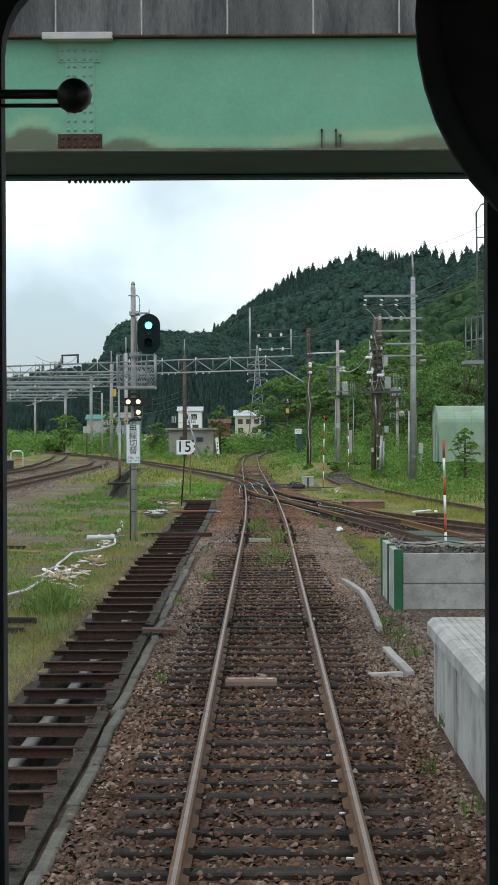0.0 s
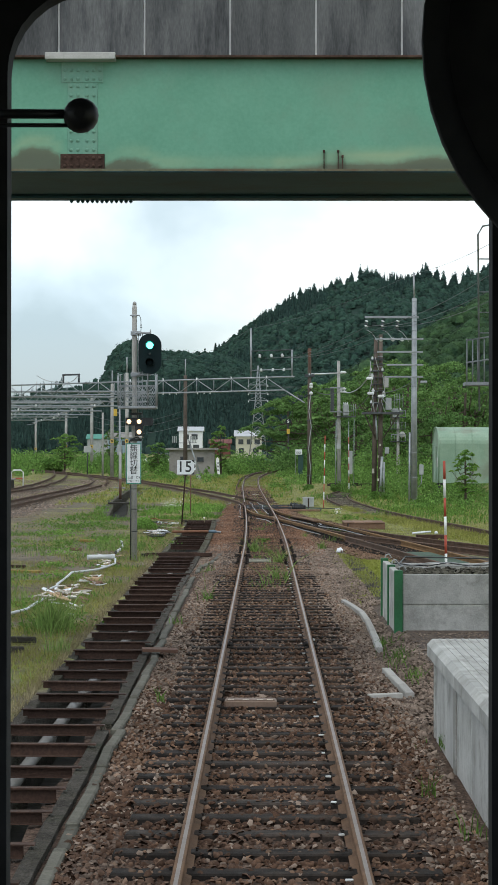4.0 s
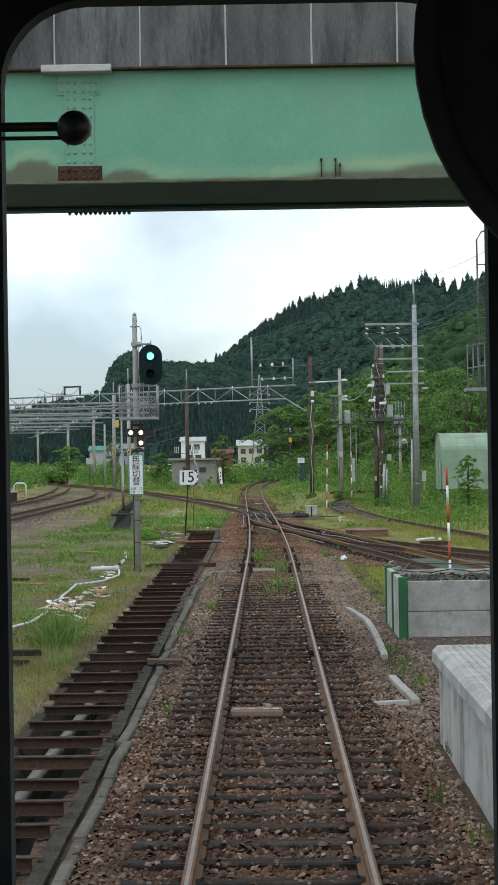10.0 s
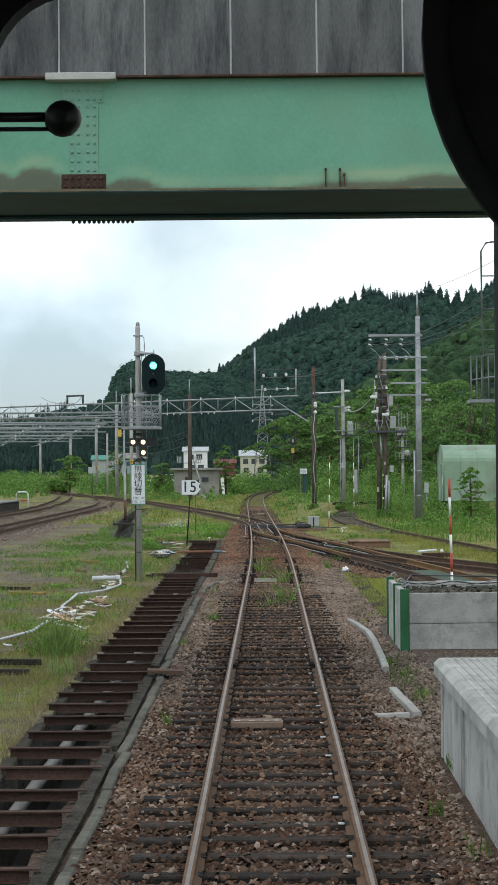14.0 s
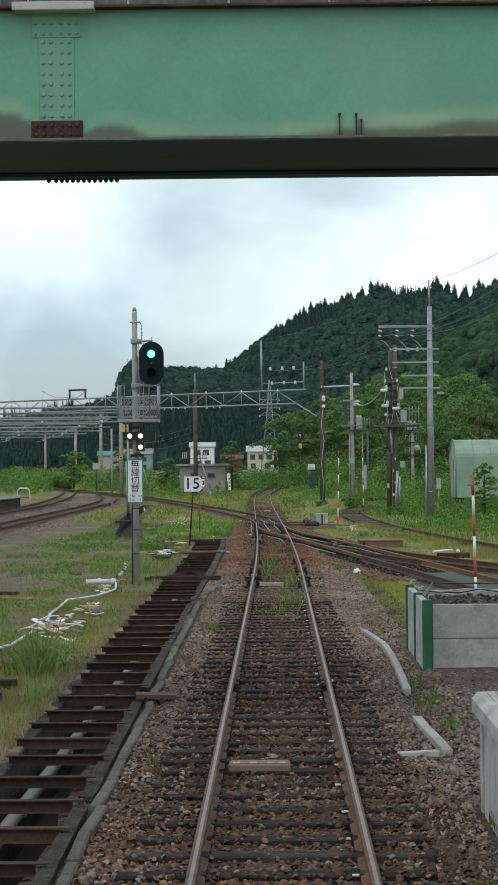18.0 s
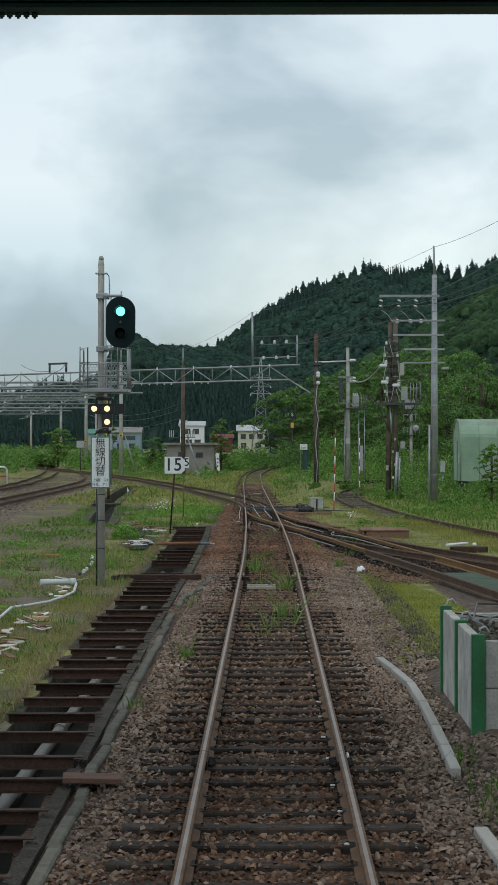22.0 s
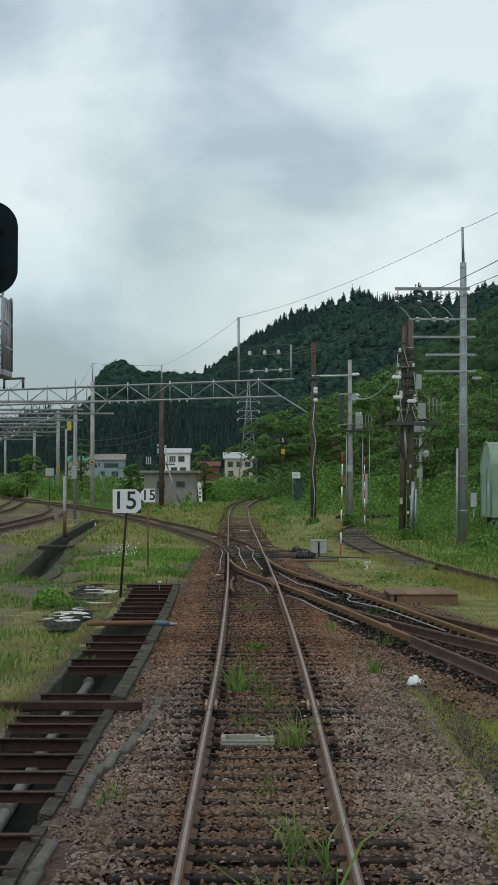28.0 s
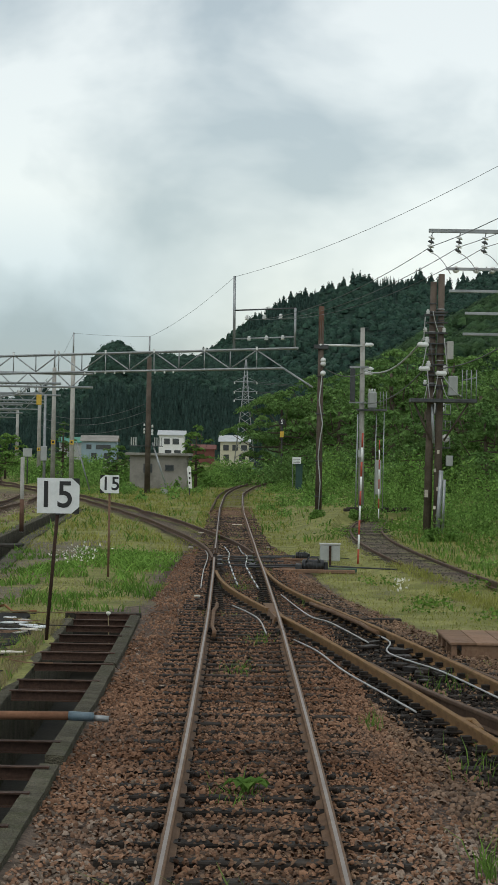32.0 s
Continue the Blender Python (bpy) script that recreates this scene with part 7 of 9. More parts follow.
for k in range(9):
    t = k / 8
    p = Vector((-3.85 - 0.32 * t + 0.1 * math.sin(t * 3), 57.6 + 7 * t, -0.1))
    part("segment", tubes((0.036, p, p + Vector((-0.02, 0.42, 0))), seg=8), M_PVC if k % 3 else M_DKGREY, hz)
pv = thing("pvc_pipe", (-3.98, 54.2, -0.05), "short white plastic pipe lying on the ground", "pipe")
part("tube", tubes((0.058, (-0.32, -0.1, 0), (0.26, 0.08, 0)), seg=12), M_PVC, pv)
part("collar", tubes((0.068, (0.22, 0.07, 0), (0.32, 0.1, 0)), seg=12), M_PVC, pv)
rd = random.Random(8)


def splinter(L, w):
    """A torn, slightly bowed strip of wood with ragged ends."""
    n = 5
    bm = B()
    rows = []
    for i in range(n + 1):
        t = i / n - 0.5
        ww = w * (0.5 + 0.5 * (1 - abs(2 * t) ** 3)) * rd.uniform(0.75, 1.1)
        z = 0.12 * L * (t * t) * rd.uniform(0.5, 1.5)
        o = rd.uniform(-0.15, 0.15) * w
        rows.append([bm.verts.new((t * L, o + e * ww / 2, z + dz)) for e, dz in ((-1, 0), (1, 0), (1, 0.014), (-1, 0.014))])
    for u, v in zip(rows, rows[1:]):
        for i in range(4):
            bm.faces.new((u[i], u[(i + 1) % 4], v[(i + 1) % 4], v[i]))
    bm.faces.new(rows[0])
    bm.faces.new(rows[-1][::-1])
    return bm


PILES = ((-3.62, 41.0, 0.27, 0.8, 46), (-3.33, 44.2, 0.1, 0.3, 10), (-3.2, 38.0, 0.15, 0.25, 7), (-3.7, 45.5, 0.1, 0.3, 5), (-3.75, 43.6, 0.18, 0.4, 8), (-3.55, 46.6, 0.14, 0.3, 6), (-3.75, 52.6, 0.16, 0.9, 12), (-4.0, 56.0, 0.25, 0.8, 8), (-4.5, 34.5, 0.4, 0.8, 6), (-3.2, 35.6, 0.2, 0.6, 5))
for px, py, sx, sy, n in PILES:
    for k in range(n):
        w, L = rd.uniform(0.04, 0.12), rd.uniform(0.12, 0.46 if n > 20 else 0.26)
        o = single("broken_plank", splinter(L, w), (M_PALE, M_PALE, M_TARP, M_TIMBER, M_SPLIT)[k % 5], "broken pale wooden splinter among the weeds", "plank", "broken planks")
        o.location = (px + rd.gauss(0, sx * 0.7), py + rd.gauss(0, sy), -0.13 + rd.uniform(0, 0.1 if n > 20 else 0.04))
        o.rotation_euler = (rd.uniform(-0.5, 0.5), rd.uniform(-0.35, 0.35), rd.gauss(-0.2, 0.9))
for x, y, L, m, lab in ((-5.25, 66, 0.47, M_OCHRE, "faded yellow timber lying in the weeds"), (-5.1, 60.4, 0.3, M_TIMBER, "brown board lying in the weeds"), (-5.35, 49.2, 0.85, M_OCHRE, "yellow and rusty timber lying in the grass"), (-3.55, 46.4, 0.3, M_SPLIT, "tan board among wood scraps"),
                       (-4.9, 30.4, 0.9, M_RUST, "dark rusty plate lying on soil"), (-3.5, 30.0, 0.5, M_CONCD, "mossy concrete slab half sunk in soil"), (-3.55, 31.6, 0.6, M_CONCD, "mossy concrete slab half sunk in soil"), (-4.0, 29, 0.6, M_CONCD, "mossy concrete slab half sunk in soil"), (-6.0, 51.5, 1.0, M_RUST, "dark rusty beam lying in grass"), (-3.02, 57.0, 0.3, M_CONCD, "dark stone block beside the ditch")):
    o = single("scrap_board", boxes((-L / 2, L / 2, -0.08, 0.08, -0.04, 0.04), bevel=0.01), m, lab, "board", "scrap boards")
    o.location, o.rotation_euler = (x, y, -0.14), (rd.uniform(-0.05, 0.05), 0.02, rd.uniform(-0.2, 0.2))
# pale green crossing panels between the diverging rails, and a white pipe beyond
cp = thing("level_crossing_deck", (0, 0, 0), "pale green plates laid between the diverging rails", "crossing deck")
for y0 in (49.5, 51.6, 53.7, 55.8):
    q = part("plate", boxes((-0.36, 0.36, 0, 2.05, -0.12, -0.08), bevel=0.008), M_PALEGR, cp)
    q.location, q.rotation_euler = (line_x(RIGHT1, y0), y0, 0), (0, 0, -heading(RIGHT1, y0 + 1))
wp = thing("white_pipe", (4.8, 69, -0.05), "short white pipe on a rusty iron base", "pipe")
part("tube", tubes((0.032, (-0.32, -0.3, 0.05), (0.26, 0.2, 0.08)), seg=8), M_TARP, wp)
part("end_cap", boxes((0.36, 0.46, -0.1, 0.0, 0.02, 0.1), bevel=0.02), M_TARP, wp)
part("base", boxes((-0.2, 0.75, -0.12, 0.12, -0.15, 0.0), bevel=0.02), M_RUST, wp, "rusty iron base")


def sheet(w, L, lift):
    """A limp flat sheet with a torn outline and shallow waves."""
    n = 11
    bm = B()
    ring = []
    for i in range(n):
        q = i / n * 6.2832
        k = rd.uniform(0.72, 1.1)
        ring.append((w / 2 * k * math.cos(q), L / 2 * k * math.sin(q)))
    top = [bm.verts.new((x, y, 0.012 + lift * rd.uniform(0, 1))) for x, y in ring]
    low = [bm.verts.new((x, y, 0)) for x, y in ring]
    mid = bm.verts.new((0, 0, 0.014 + lift * rd.uniform(0, 1)))
    for i in range(n):
        j = (i + 1) % n
        bm.faces.new((top[i], top[j], mid))
        bm.faces.new((low[i], low[j], top[j], top[i]))
    bm.faces.new(low[::-1])
    return bm


for k in range(13):
    o = single("black_sheet", sheet(rd.uniform(0.45, 0.75), rd.uniform(1.6, 3.0), 0.02), M_TARPB, "dirty black plastic sheet lying flat by the ditch", "sheet", "black sheets")
    o.location, o.rotation_euler = (-3.52 + rd.uniform(-0.2, 0.14) - (0.25 if 78 < 70.5 + k * 1.15 < 86 else 0), 70.5 + k * 1.15, -0.165 + 0.006 * (k % 3)), (0, 0, rd.uniform(-0.2, 0.2))
for k in range(40):
    white = k % 5 < 2
    o = single("scrap_sheet", sheet(rd.uniform(0.08, 0.3), rd.uniform(0.2, 0.6), 0.01), M_TARP if white else (M_CONCD, M_PALE)[k % 2], "flat white foam scrap on black sheeting" if white else "flat grey scrap on black sheeting", "scrap", "scrap sheets")
    o.location, o.rotation_euler = (-3.45 + rd.gauss(0, 0.16) - (0.35 if k % 4 == 0 else 0), (71.5 + rd.uniform(0, 4) if k % 3 else 77 + rd.uniform(0, 7.5)), -0.135 + rd.uniform(0, 0.012)), (0, 0, rd.uniform(-1.2, 1.2))
for k in range(22):
    o = single("broken_stick", splinter(rd.uniform(0.25, 0.8), rd.uniform(0.02, 0.05)), (M_DRY, M_TIMBER, M_CONCD)[k % 3], "broken stick lying on black sheeting", "stick", "broken sticks")
    o.location, o.rotation_euler = (-3.55 + rd.gauss(0, 0.3), 74 + rd.uniform(0, 11), -0.12 + rd.uniform(0, 0.03)), (rd.uniform(-0.1, 0.1), 0, rd.uniform(-0.5, 0.5))
wire("orange_cord", [(-4.5, 85.2, -0.1), (-4.2, 85.6, -0.06), (-3.95, 84.6, -0.1), (-3.6, 84.9, -0.1)], 0.022, M_RUSTL, "loose orange cord lying on scrap", "cord")
# stacked old sleepers at the end of the siding
for k in range(3):
    for x0 in (4.7, 6.2):
        o = single("old_sleeper", boxes((-0.6, 0.6, -0.1, 0.1, -0.07, 0.07), bevel=0.01), M_SLEEPER, "dark old sleeper lying at the end of the siding", "sleeper", "old sleepers")
        o.location, o.rotation_euler = (x0 + 0.15 * k, 148 + k * 0.3, 0.28 + 0.02 * k), (0, rd.uniform(-0.06, 0.06), rd.uniform(-0.2, 0.2))


# ---- buildings ----
def building(name, x0, x1, y0, y1, z0, zw, zr, wall, roof, label, wins, eave=0.4, flat=False):
    t = thing(name, (0, 0, 0), label, "building")
    part("wall", boxes((x0, x1, y0, y1, z0, zw)), wall, t)
    if flat:
        part("roof", boxes((x0 - eave, x1 + eave, y0 - eave, y1 + eave, zw, zr), bevel=0.03), roof, t)
    else:
        bm = B()
        ym = (y0 + y1) / 2
        v = [bm.verts.new(p) for p in ((x0 - eave, y0 - eave, zw), (x1 + eave, y0 - eave, zw), (x1 + eave, ym, zr), (x0 - eave, ym, zr), (x0 - eave, y1 + eave, zw), (x1 + eave, y1 + eave, zw))]
        w = [bm.verts.new(p.co + Vector((0, 0, 0.15))) for p in v]
        for q in ((0, 1, 2, 3), (3, 2, 5, 4)):
            bm.faces.new([v[i] for i in q][::-1])
            bm.faces.new([w[i] for i in q])
        for a, b_ in ((0, 1), (1, 2), (2, 5), (5, 4), (4, 3), (3, 0)):
            bm.faces.new((v[a], v[b_], w[b_], w[a]))
        part("roof", bm, roof, t)
        g = B()
        for x in (x0, x1):
            g.faces.new([g.verts.new(p) for p in ((x, y0, zw), (x, y1, zw), (x, ym, zr))])
        part("gable", g, wall, t)
    for wx0, wx1, wz0, wz1 in wins:
        f = part("window", boxes((wx0 - 0.08, wx1 + 0.08, y0 - 0.06, y0 - 0.002, wz0 - 0.08, wz1 + 0.08)), M_DKGREY, t)
        part("pane", boxes((wx0, wx1, y0 - 0.075, y0 - 0.06, wz0, wz1)), M_GLASSB, f)
    return t


M_HUT = surface("stained_grey_render", (0.2, 0.19, 0.17), (0.3, 0.285, 0.26), 0.8, 0.9, 0, 0.1, 20, 0, (0.13, 0.125, 0.11), 0.7, 0.6)
M_BLUEW = surface("blue_grey_siding", (0.2, 0.29, 0.34), (0.26, 0.35, 0.4), 0.6, 0.7)
M_CREAM = surface("cream_siding", (0.5, 0.48, 0.36), (0.58, 0.56, 0.44), 0.6, 0.7)
M_ROOFG = surface("pale_metal_roof", (0.42, 0.44, 0.45), (0.55, 0.57, 0.58), 0.5, 0.5, 0.3)
M_ROOFB = surface("brown_grey_roof", (0.2, 0.19, 0.17), (0.29, 0.275, 0.25), 0.5, 0.7)
M_ROOFR = surface("dark_red_roof", (0.13, 0.04, 0.03), (0.18, 0.06, 0.045), 0.5, 0.7)
building("hut", -9.1, -4.85, 215, 219, -0.2, 2.55, 2.75, M_HUT, M_CONC, "low grey concrete trackside hut with flat roof", [(-8.0, -7.5, 1.35, 1.85), (-6.4, -5.9, 1.5, 1.8)], 0.35, True)
building("house", -38.8, -30.9, 560, 568, 0.6, 5.6, 6.9, M_BLUEW, M_ROOFB, "blue-grey house with a brown metal roof", [(-37.6, -36.6, 3.9, 4.8), (-35.4, -32.2, 3.9, 4.8), (-36.5, -35.4, 1.6, 2.9), (-33.6, -32.2, 1.6, 2.9)])
building("house", -21.9, -15.9, 577, 584, 0.6, 7.4, 8.5, M_WHITE, M_ROOFG, "white two-storey house with a pale metal roof", [(-20.6, -19.4, 5.4, 6.6), (-18.6, -17.2, 5.4, 6.6), (-20.4, -19.0, 2.6, 3.9), (-18.2, -16.8, 2.6, 3.9)])
building("house", -6.6, -0.6, 517, 524, 0.8, 5.7, 7.0, M_CREAM, M_ROOFG, "cream house with a pale blue-grey roof", [(-5.9, -4.9, 4.0, 5.0), (-4.0, -3.0, 4.0, 5.0), (-2.2, -1.1, 4.0, 5.0), (-5.8, -4.8, 1.9, 3.0), (-2.6, -1.4, 1.9, 3.0)])
building("house", -13.5, -8.5, 560, 566, 0.8, 4.2, 5.2, M_ROOFR, M_ROOFR, "dark red low shed in the distance", [])
building("shed", -46, -39.5, 585, 592, 0.6, 5.4, 6.6, M_GREYB, M_TEALP, "grey shed with a green roof", [])

# green barrel-roofed store
M_QUON = surface("faded_green_corrugated_iron", (0.19, 0.3, 0.205), (0.3, 0.41, 0.3), 0.8, 0.6, 0.1, 0.1, 20, 0, (0.2, 0.21, 0.15), 0.6, 0.7)
qn = thing("barrel_store", (9.35, 121.2, 0.15), "faded green sheet-iron barrel-roofed store on stilts", "storage hut", rz=-90)
prof = [(0.0, 0.62)] + [(-2.0 - 2.0 * math.cos(math.pi - a), 2.75 + 0.9 * math.sin(a)) for a in np.linspace(0, math.pi, 17)] + [(-4.0, 0.62)]
part("shell", prism(B(), prof, 0, 8.5), M_QUON, qn)
for y in np.arange(0.9, 8.4, 0.9):
    part("seam", tubes((0.014, *[(x + (0.008 if x > -2 else -0.008), y, z + 0.006) for x, z in prof]), seg=4), M_QUON, qn)
part("end_trim", tubes((0.045, *[(x, -0.01, z) for x, z in prof]), seg=5), M_QUON, qn, "rolled end trim")
part("door", boxes((-2.9, -1.7, -0.05, -0.005, 0.7, 2.6), bevel=0.01), M_QUON, qn)
part("notice", boxes((-1.2, -0.7, -0.04, -0.005, 1.5, 2.0)), M_PORC, qn, "small white notice")
for x in (-0.3, -2.0, -3.7):
    for y in (0.3, 4.2, 8.2):
        part("stilt", boxes((x - 0.1, x + 0.1, y - 0.1, y + 0.1, -0.6, 0.62)), M_DKGREY, qn)

# far lattice tower
lt = thing("transmission_tower", (-1.0, 350, 0.5), "distant grey steel lattice transmission tower", "transmission tower")
W0, W1, HT = 1.5, 0.45, 15.2
for sx in (-1, 1):
    for sy in (-1, 1):
        part("leg", tubes((0.07, (sx * W0, sy * W0, 0), (sx * W1, sy * W1, 9.6), (sx * 0.05, sy * 0.05, HT)), seg=4), M_PIPE, lt)
z = 0.0
while z < 13:
    w = float(np.interp(z, [0, 9.6, HT], [W0, W1, 0.05]))
    z2 = z + max(0.7, w * 1.3)
    w2 = float(np.interp(z2, [0, 9.6, HT], [W0, W1, 0.05]))
    for s_, q in ((-1, -1), (1, -1), (-1, 1)):
        part("lacing", tubes((0.04, (s_ * w, q * w, z), (-s_ * w2, q * w2, z2)), seg=4), M_PIPE, lt)
    z = z2
for z in (9.8, 10.9, 12.2):
    part("arm", tubes((0.06, (-1.6, 0, z), (1.6, 0, z)), (0.03, (-1.6, 0, z), (0, 0, z + 0.7)), (0.03, (1.6, 0, z), (0, 0, z + 0.7)), seg=4), M_PIPE, lt)
    for x in (-1.5, 1.5):
        insulator(lt, (x, 0, z - 0.3), "z", 1.6)

# ---- small signs far off ----
ws = thing("kilometre_post", (-3.95, 189, 0), "leaning white post sign with dark marks beside the track", "sign")
part("plate", prism(B(), [(-0.02, 0.55), (0.2, 0.5), (0.1, 1.85), (-0.02, 1.95), (-0.16, 1.8)], -0.03, 0), M_WHITE, ws)
for z in (0.8, 1.1, 1.4):
    part("mark", boxes((-0.02, 0.08, -0.036, -0.03, z, z + 0.14)), M_BLACK, ws)
part("post", boxes((0.0, 0.06, 0, 0.06, -0.1, 0.6)), M_DKGREY, ws)
sw = thing("notice_sign", (4.4, 268, 0.4), "white notice sign over a dark green box", "sign")
part("plate", boxes((-0.5, 0.5, -0.05, 0, 1.6, 2.25)), M_WHITE, sw)
for z in (1.75, 1.92, 2.08):
    part("bar", boxes((-0.38, 0.38, -0.056, -0.05, z, z + 0.05)), M_GREYB, sw)
part("box", boxes((-0.1, 0.7, 0, 0.4, 0, 1.6)), M_TEALP, sw)
ys = thing("disc_sign", (2.5, 239, 0.3), "small dark disc sign above a yellow plate before the trees", "sign")
part("disc", lathe(B(), [(0.32, 0), (0.32, -0.05)], (0, 0, 5.3), 16, "y"), M_BLACK, ys)
part("plate", boxes((-0.16, 0.16, -0.05, 0, 4.0, 4.5)), M_YEL, ys)
part("post", boxes((-0.05, 0.05, 0, 0.08, -0.2, 5.4)), M_DKGREY, ys)
lettering("S", 0.5, M_WHITE, ys, Matrix.Translation((0, -0.06, 5.3)) @ FACE)
ps = thing("plate_sign", (-17.73, 225, 0.2), "small grey plate sign on a thin post in the yard", "sign")
part("plate", boxes((-0.36, 0.36, -0.04, 0, 2.1, 2.75), bevel=0.01), M_GREYB, ps)
part("post", tubes((0.05, (0, 0.04, -0.2), (0, 0.04, 2.7)), seg=8), M_DKGREY, ps)
tr = thing("trough", (-16.5, 237, 0.2), "small dark topiary post in a planter by the track", "planter")
part("pot", boxes((-0.5, 0.5, -0.4, 0.4, 0, 1.0), bevel=0.06), M_DKGREY, tr)
pl2 = thing("low_platform", (0, 0, 0), "low dark stone platform end in the yard", "platform", kind="structure")
part("body", boxes((-26, -17.6, 120, 158, -0.3, 0.45), bevel=0.05), M_CONCD, pl2)
part("top", boxes((-26, -17.5, 120, 158.1, 0.45, 0.55), bevel=0.02), M_CONC, pl2)
hl = thing("hoop_barrier", (-17.6, 160, 0), "red and white hoop barrier at the platform end", "barrier")
part("hoop", tubes((0.05, (-0.42, 0, -0.2), (-0.42, 0, 0.95), (-0.25, 0, 1.1), (0.25, 0, 1.1), (0.42, 0, 0.95), (0.42, 0, -0.2)), seg=8), M_WHITE, hl)
part("bar", tubes((0.05, (-0.42, 0, 0.5), (0.42, 0, 0.5)), seg=8), M_RED, hl)
for k, (x, y) in enumerate(((-21, 300), (-17.5, 310), (-13.2, 305), (-9.2, 306), (3.2, 300), (5.3, 300), (1.2, 300))):
    cr = thing("parked_car", (x, y, 0.55), "small distant parked car behind the shrubs", "car", "parked cars")
    part("body", boxes((-1.6, 1.6, -0.8, 0.8, 0.25, 0.85), bevel=0.12), M_WHITE if k % 3 else M_BLUEP, cr)
    part("cabin", prism(B(), [(-1.2, 0.85), (1.2, 0.85), (0.85, 1.45), (-0.9, 1.45)], -0.7, 0.7), M_GLASSB, cr)
    part("roof", boxes((-0.88, 0.83, -0.68, 0.68, 1.45, 1.5), bevel=0.02), M_WHITE if k % 3 else M_BLUEP, cr)
    for x_ in (-1, 1):
        part("wheel", lathe(B(), [(0.3, -0.8), (0.3, -0.6)], (x_, 0, 0.3), 12, "y"), M_BLACK, cr)
        part("wheel", lathe(B(), [(0.3, 0.6), (0.3, 0.8)], (x_, 0, 0.3), 12, "y"), M_BLACK, cr)

# ---- overhead wires ----
top = gan(-0.92, 10.42)
wire("ground_wire", sag(top, (7.465, 112.8, 11.4), 0.35, 24), 0.008, M_CABLE, "thin ground wire between mast tops")
wire("ground_wire", sag((7.465, 112.8, 11.4), (9.5, 20, 10.5), 1.2, 30), 0.008, M_CABLE, "thin ground wire running on from the pole")
wire("ground_wire", sag(top, (-6.95, 197, 10.45), 0.25, 20), 0.008, M_CABLE, "thin ground wire dipping to the wooden pole")
wire("ground_wire", sag((-6.95, 197, 10.45), (-12.25, 200, 10.75), 0.05, 12), 0.008, M_CABLE, "thin ground wire between gantry poles")
wire("ground_wire", sag((-12.25, 200, 10.75), (-19.2, 250, 8.6), 0.4, 16), 0.008, M_CABLE, "thin ground wire along the yard")
for x, gx in ((5.04, -0.35), (5.85, 0.4), (6.59, 1.1)):
    wire("power_line", sag((x, 112.5, 8.72), gan(gx, 8.5), 0.5, 24), 0.011, M_CABLE, "dark power line between gantry and pole")
    wire("power_line", sag((x, 112.5, 8.72), (x + 3.4, 30, 9.6), 1.3, 26), 0.011, M_CABLE, "dark power line sagging along the track")
wire("feeder_cable", sag((4.91, 148.0, 6.54), (5.81, 124.8, 6.74), 0.55, 24), 0.035, M_CABLEL, "thick pale feeder cable hanging between poles")
wire("feeder_cable", sag((2.82, 142.8, 6.5), (4.86, 148.1, 6.39), 0.3, 12), 0.022, M_CABLE, "dark cable hanging between poles")
wire("feeder_cable", sag((4.91, 148.0, 5.06), (5.86, 124.8, 5.7), 0.4, 16), 0.02, M_CABLE, "dark service cable to the twin poles")
wire("feeder_cable", sag((6.41, 124.8, 5.7), (7.66, 112.8, 6.22), 0.2, 16), 0.02, M_CABLE, "dark service cable to the steel pole")
for z in (3.6, 4.3, 4.8):
    wire("yard_wire", sag((-7.1, 197, z + 1.2), (-19, 250, z + 1.5), 0.8, 18), 0.018, M_CABLE, "dark wire over the yard")
for z in (10.3, 11.4, 12.7):
    for sx in (-1.5, 1.5):
        wire("transmission_line", sag((-1.0 + sx, 350, z), (60 + sx, 380, z + 4), 2, 16), 0.03, M_CABLE, "thin far transmission line wire")


# ---- front of the railcar that carries the view, standing at the stop ----
WY = 2.0
WX0, WX1, WZ1, WZ0, WR = -0.2795, 0.149, 2.927, 1.72, 0.075
car = thing("railcar_cab", (0, 0, 0), "dark railcar cab with a rounded front window", "railcar")


def rounded(x0, x1, z0, z1, r, n=8):
    out = []
    for cx_, cz, a0 in ((x1 - r, z1 - r, 0), (x0 + r, z1 - r, 90), (x0 + r, z0 + r, 180), (x1 - r, z0 + r, 270)):
        out += [(cx_ + r * math.cos(radians(a0 + 90 * i / n)), cz + r * math.sin(radians(a0 + 90 * i / n))) for i in range(n + 1)]
    return out


def framed(bm, outer, inner, y0, y1):
    n = len(inner)
    a0, a1 = [bm.verts.new((x, y0, z)) for x, z in outer], [bm.verts.new((x, y1, z)) for x, z in outer]
    b0, b1 = [bm.verts.new((x, y0, z)) for x, z in inner], [bm.verts.new((x, y1, z)) for x, z in inner]
    for i in range(n):
        j = (i + 1) % n
        bm.faces.new((a0[i], a0[j], b0[j], b0[i]))
        bm.faces.new((a1[j], a1[i], b1[i], b1[j]))
        bm.faces.new((b0[i], b0[j], b1[j], b1[i]))
        bm.faces.new((a0[j], a0[i], a1[i], a1[j]))
    return bm


inner = rounded(WX0, WX1, WZ0, WZ1, WR)
CXM, CZM = (WX0 + WX1) / 2, (WZ0 + WZ1) / 2
mid = rounded(WX0 - 0.03, WX1 + 0.03, WZ0 - 0.03, WZ1 + 0.03, WR + 0.03)
big = []
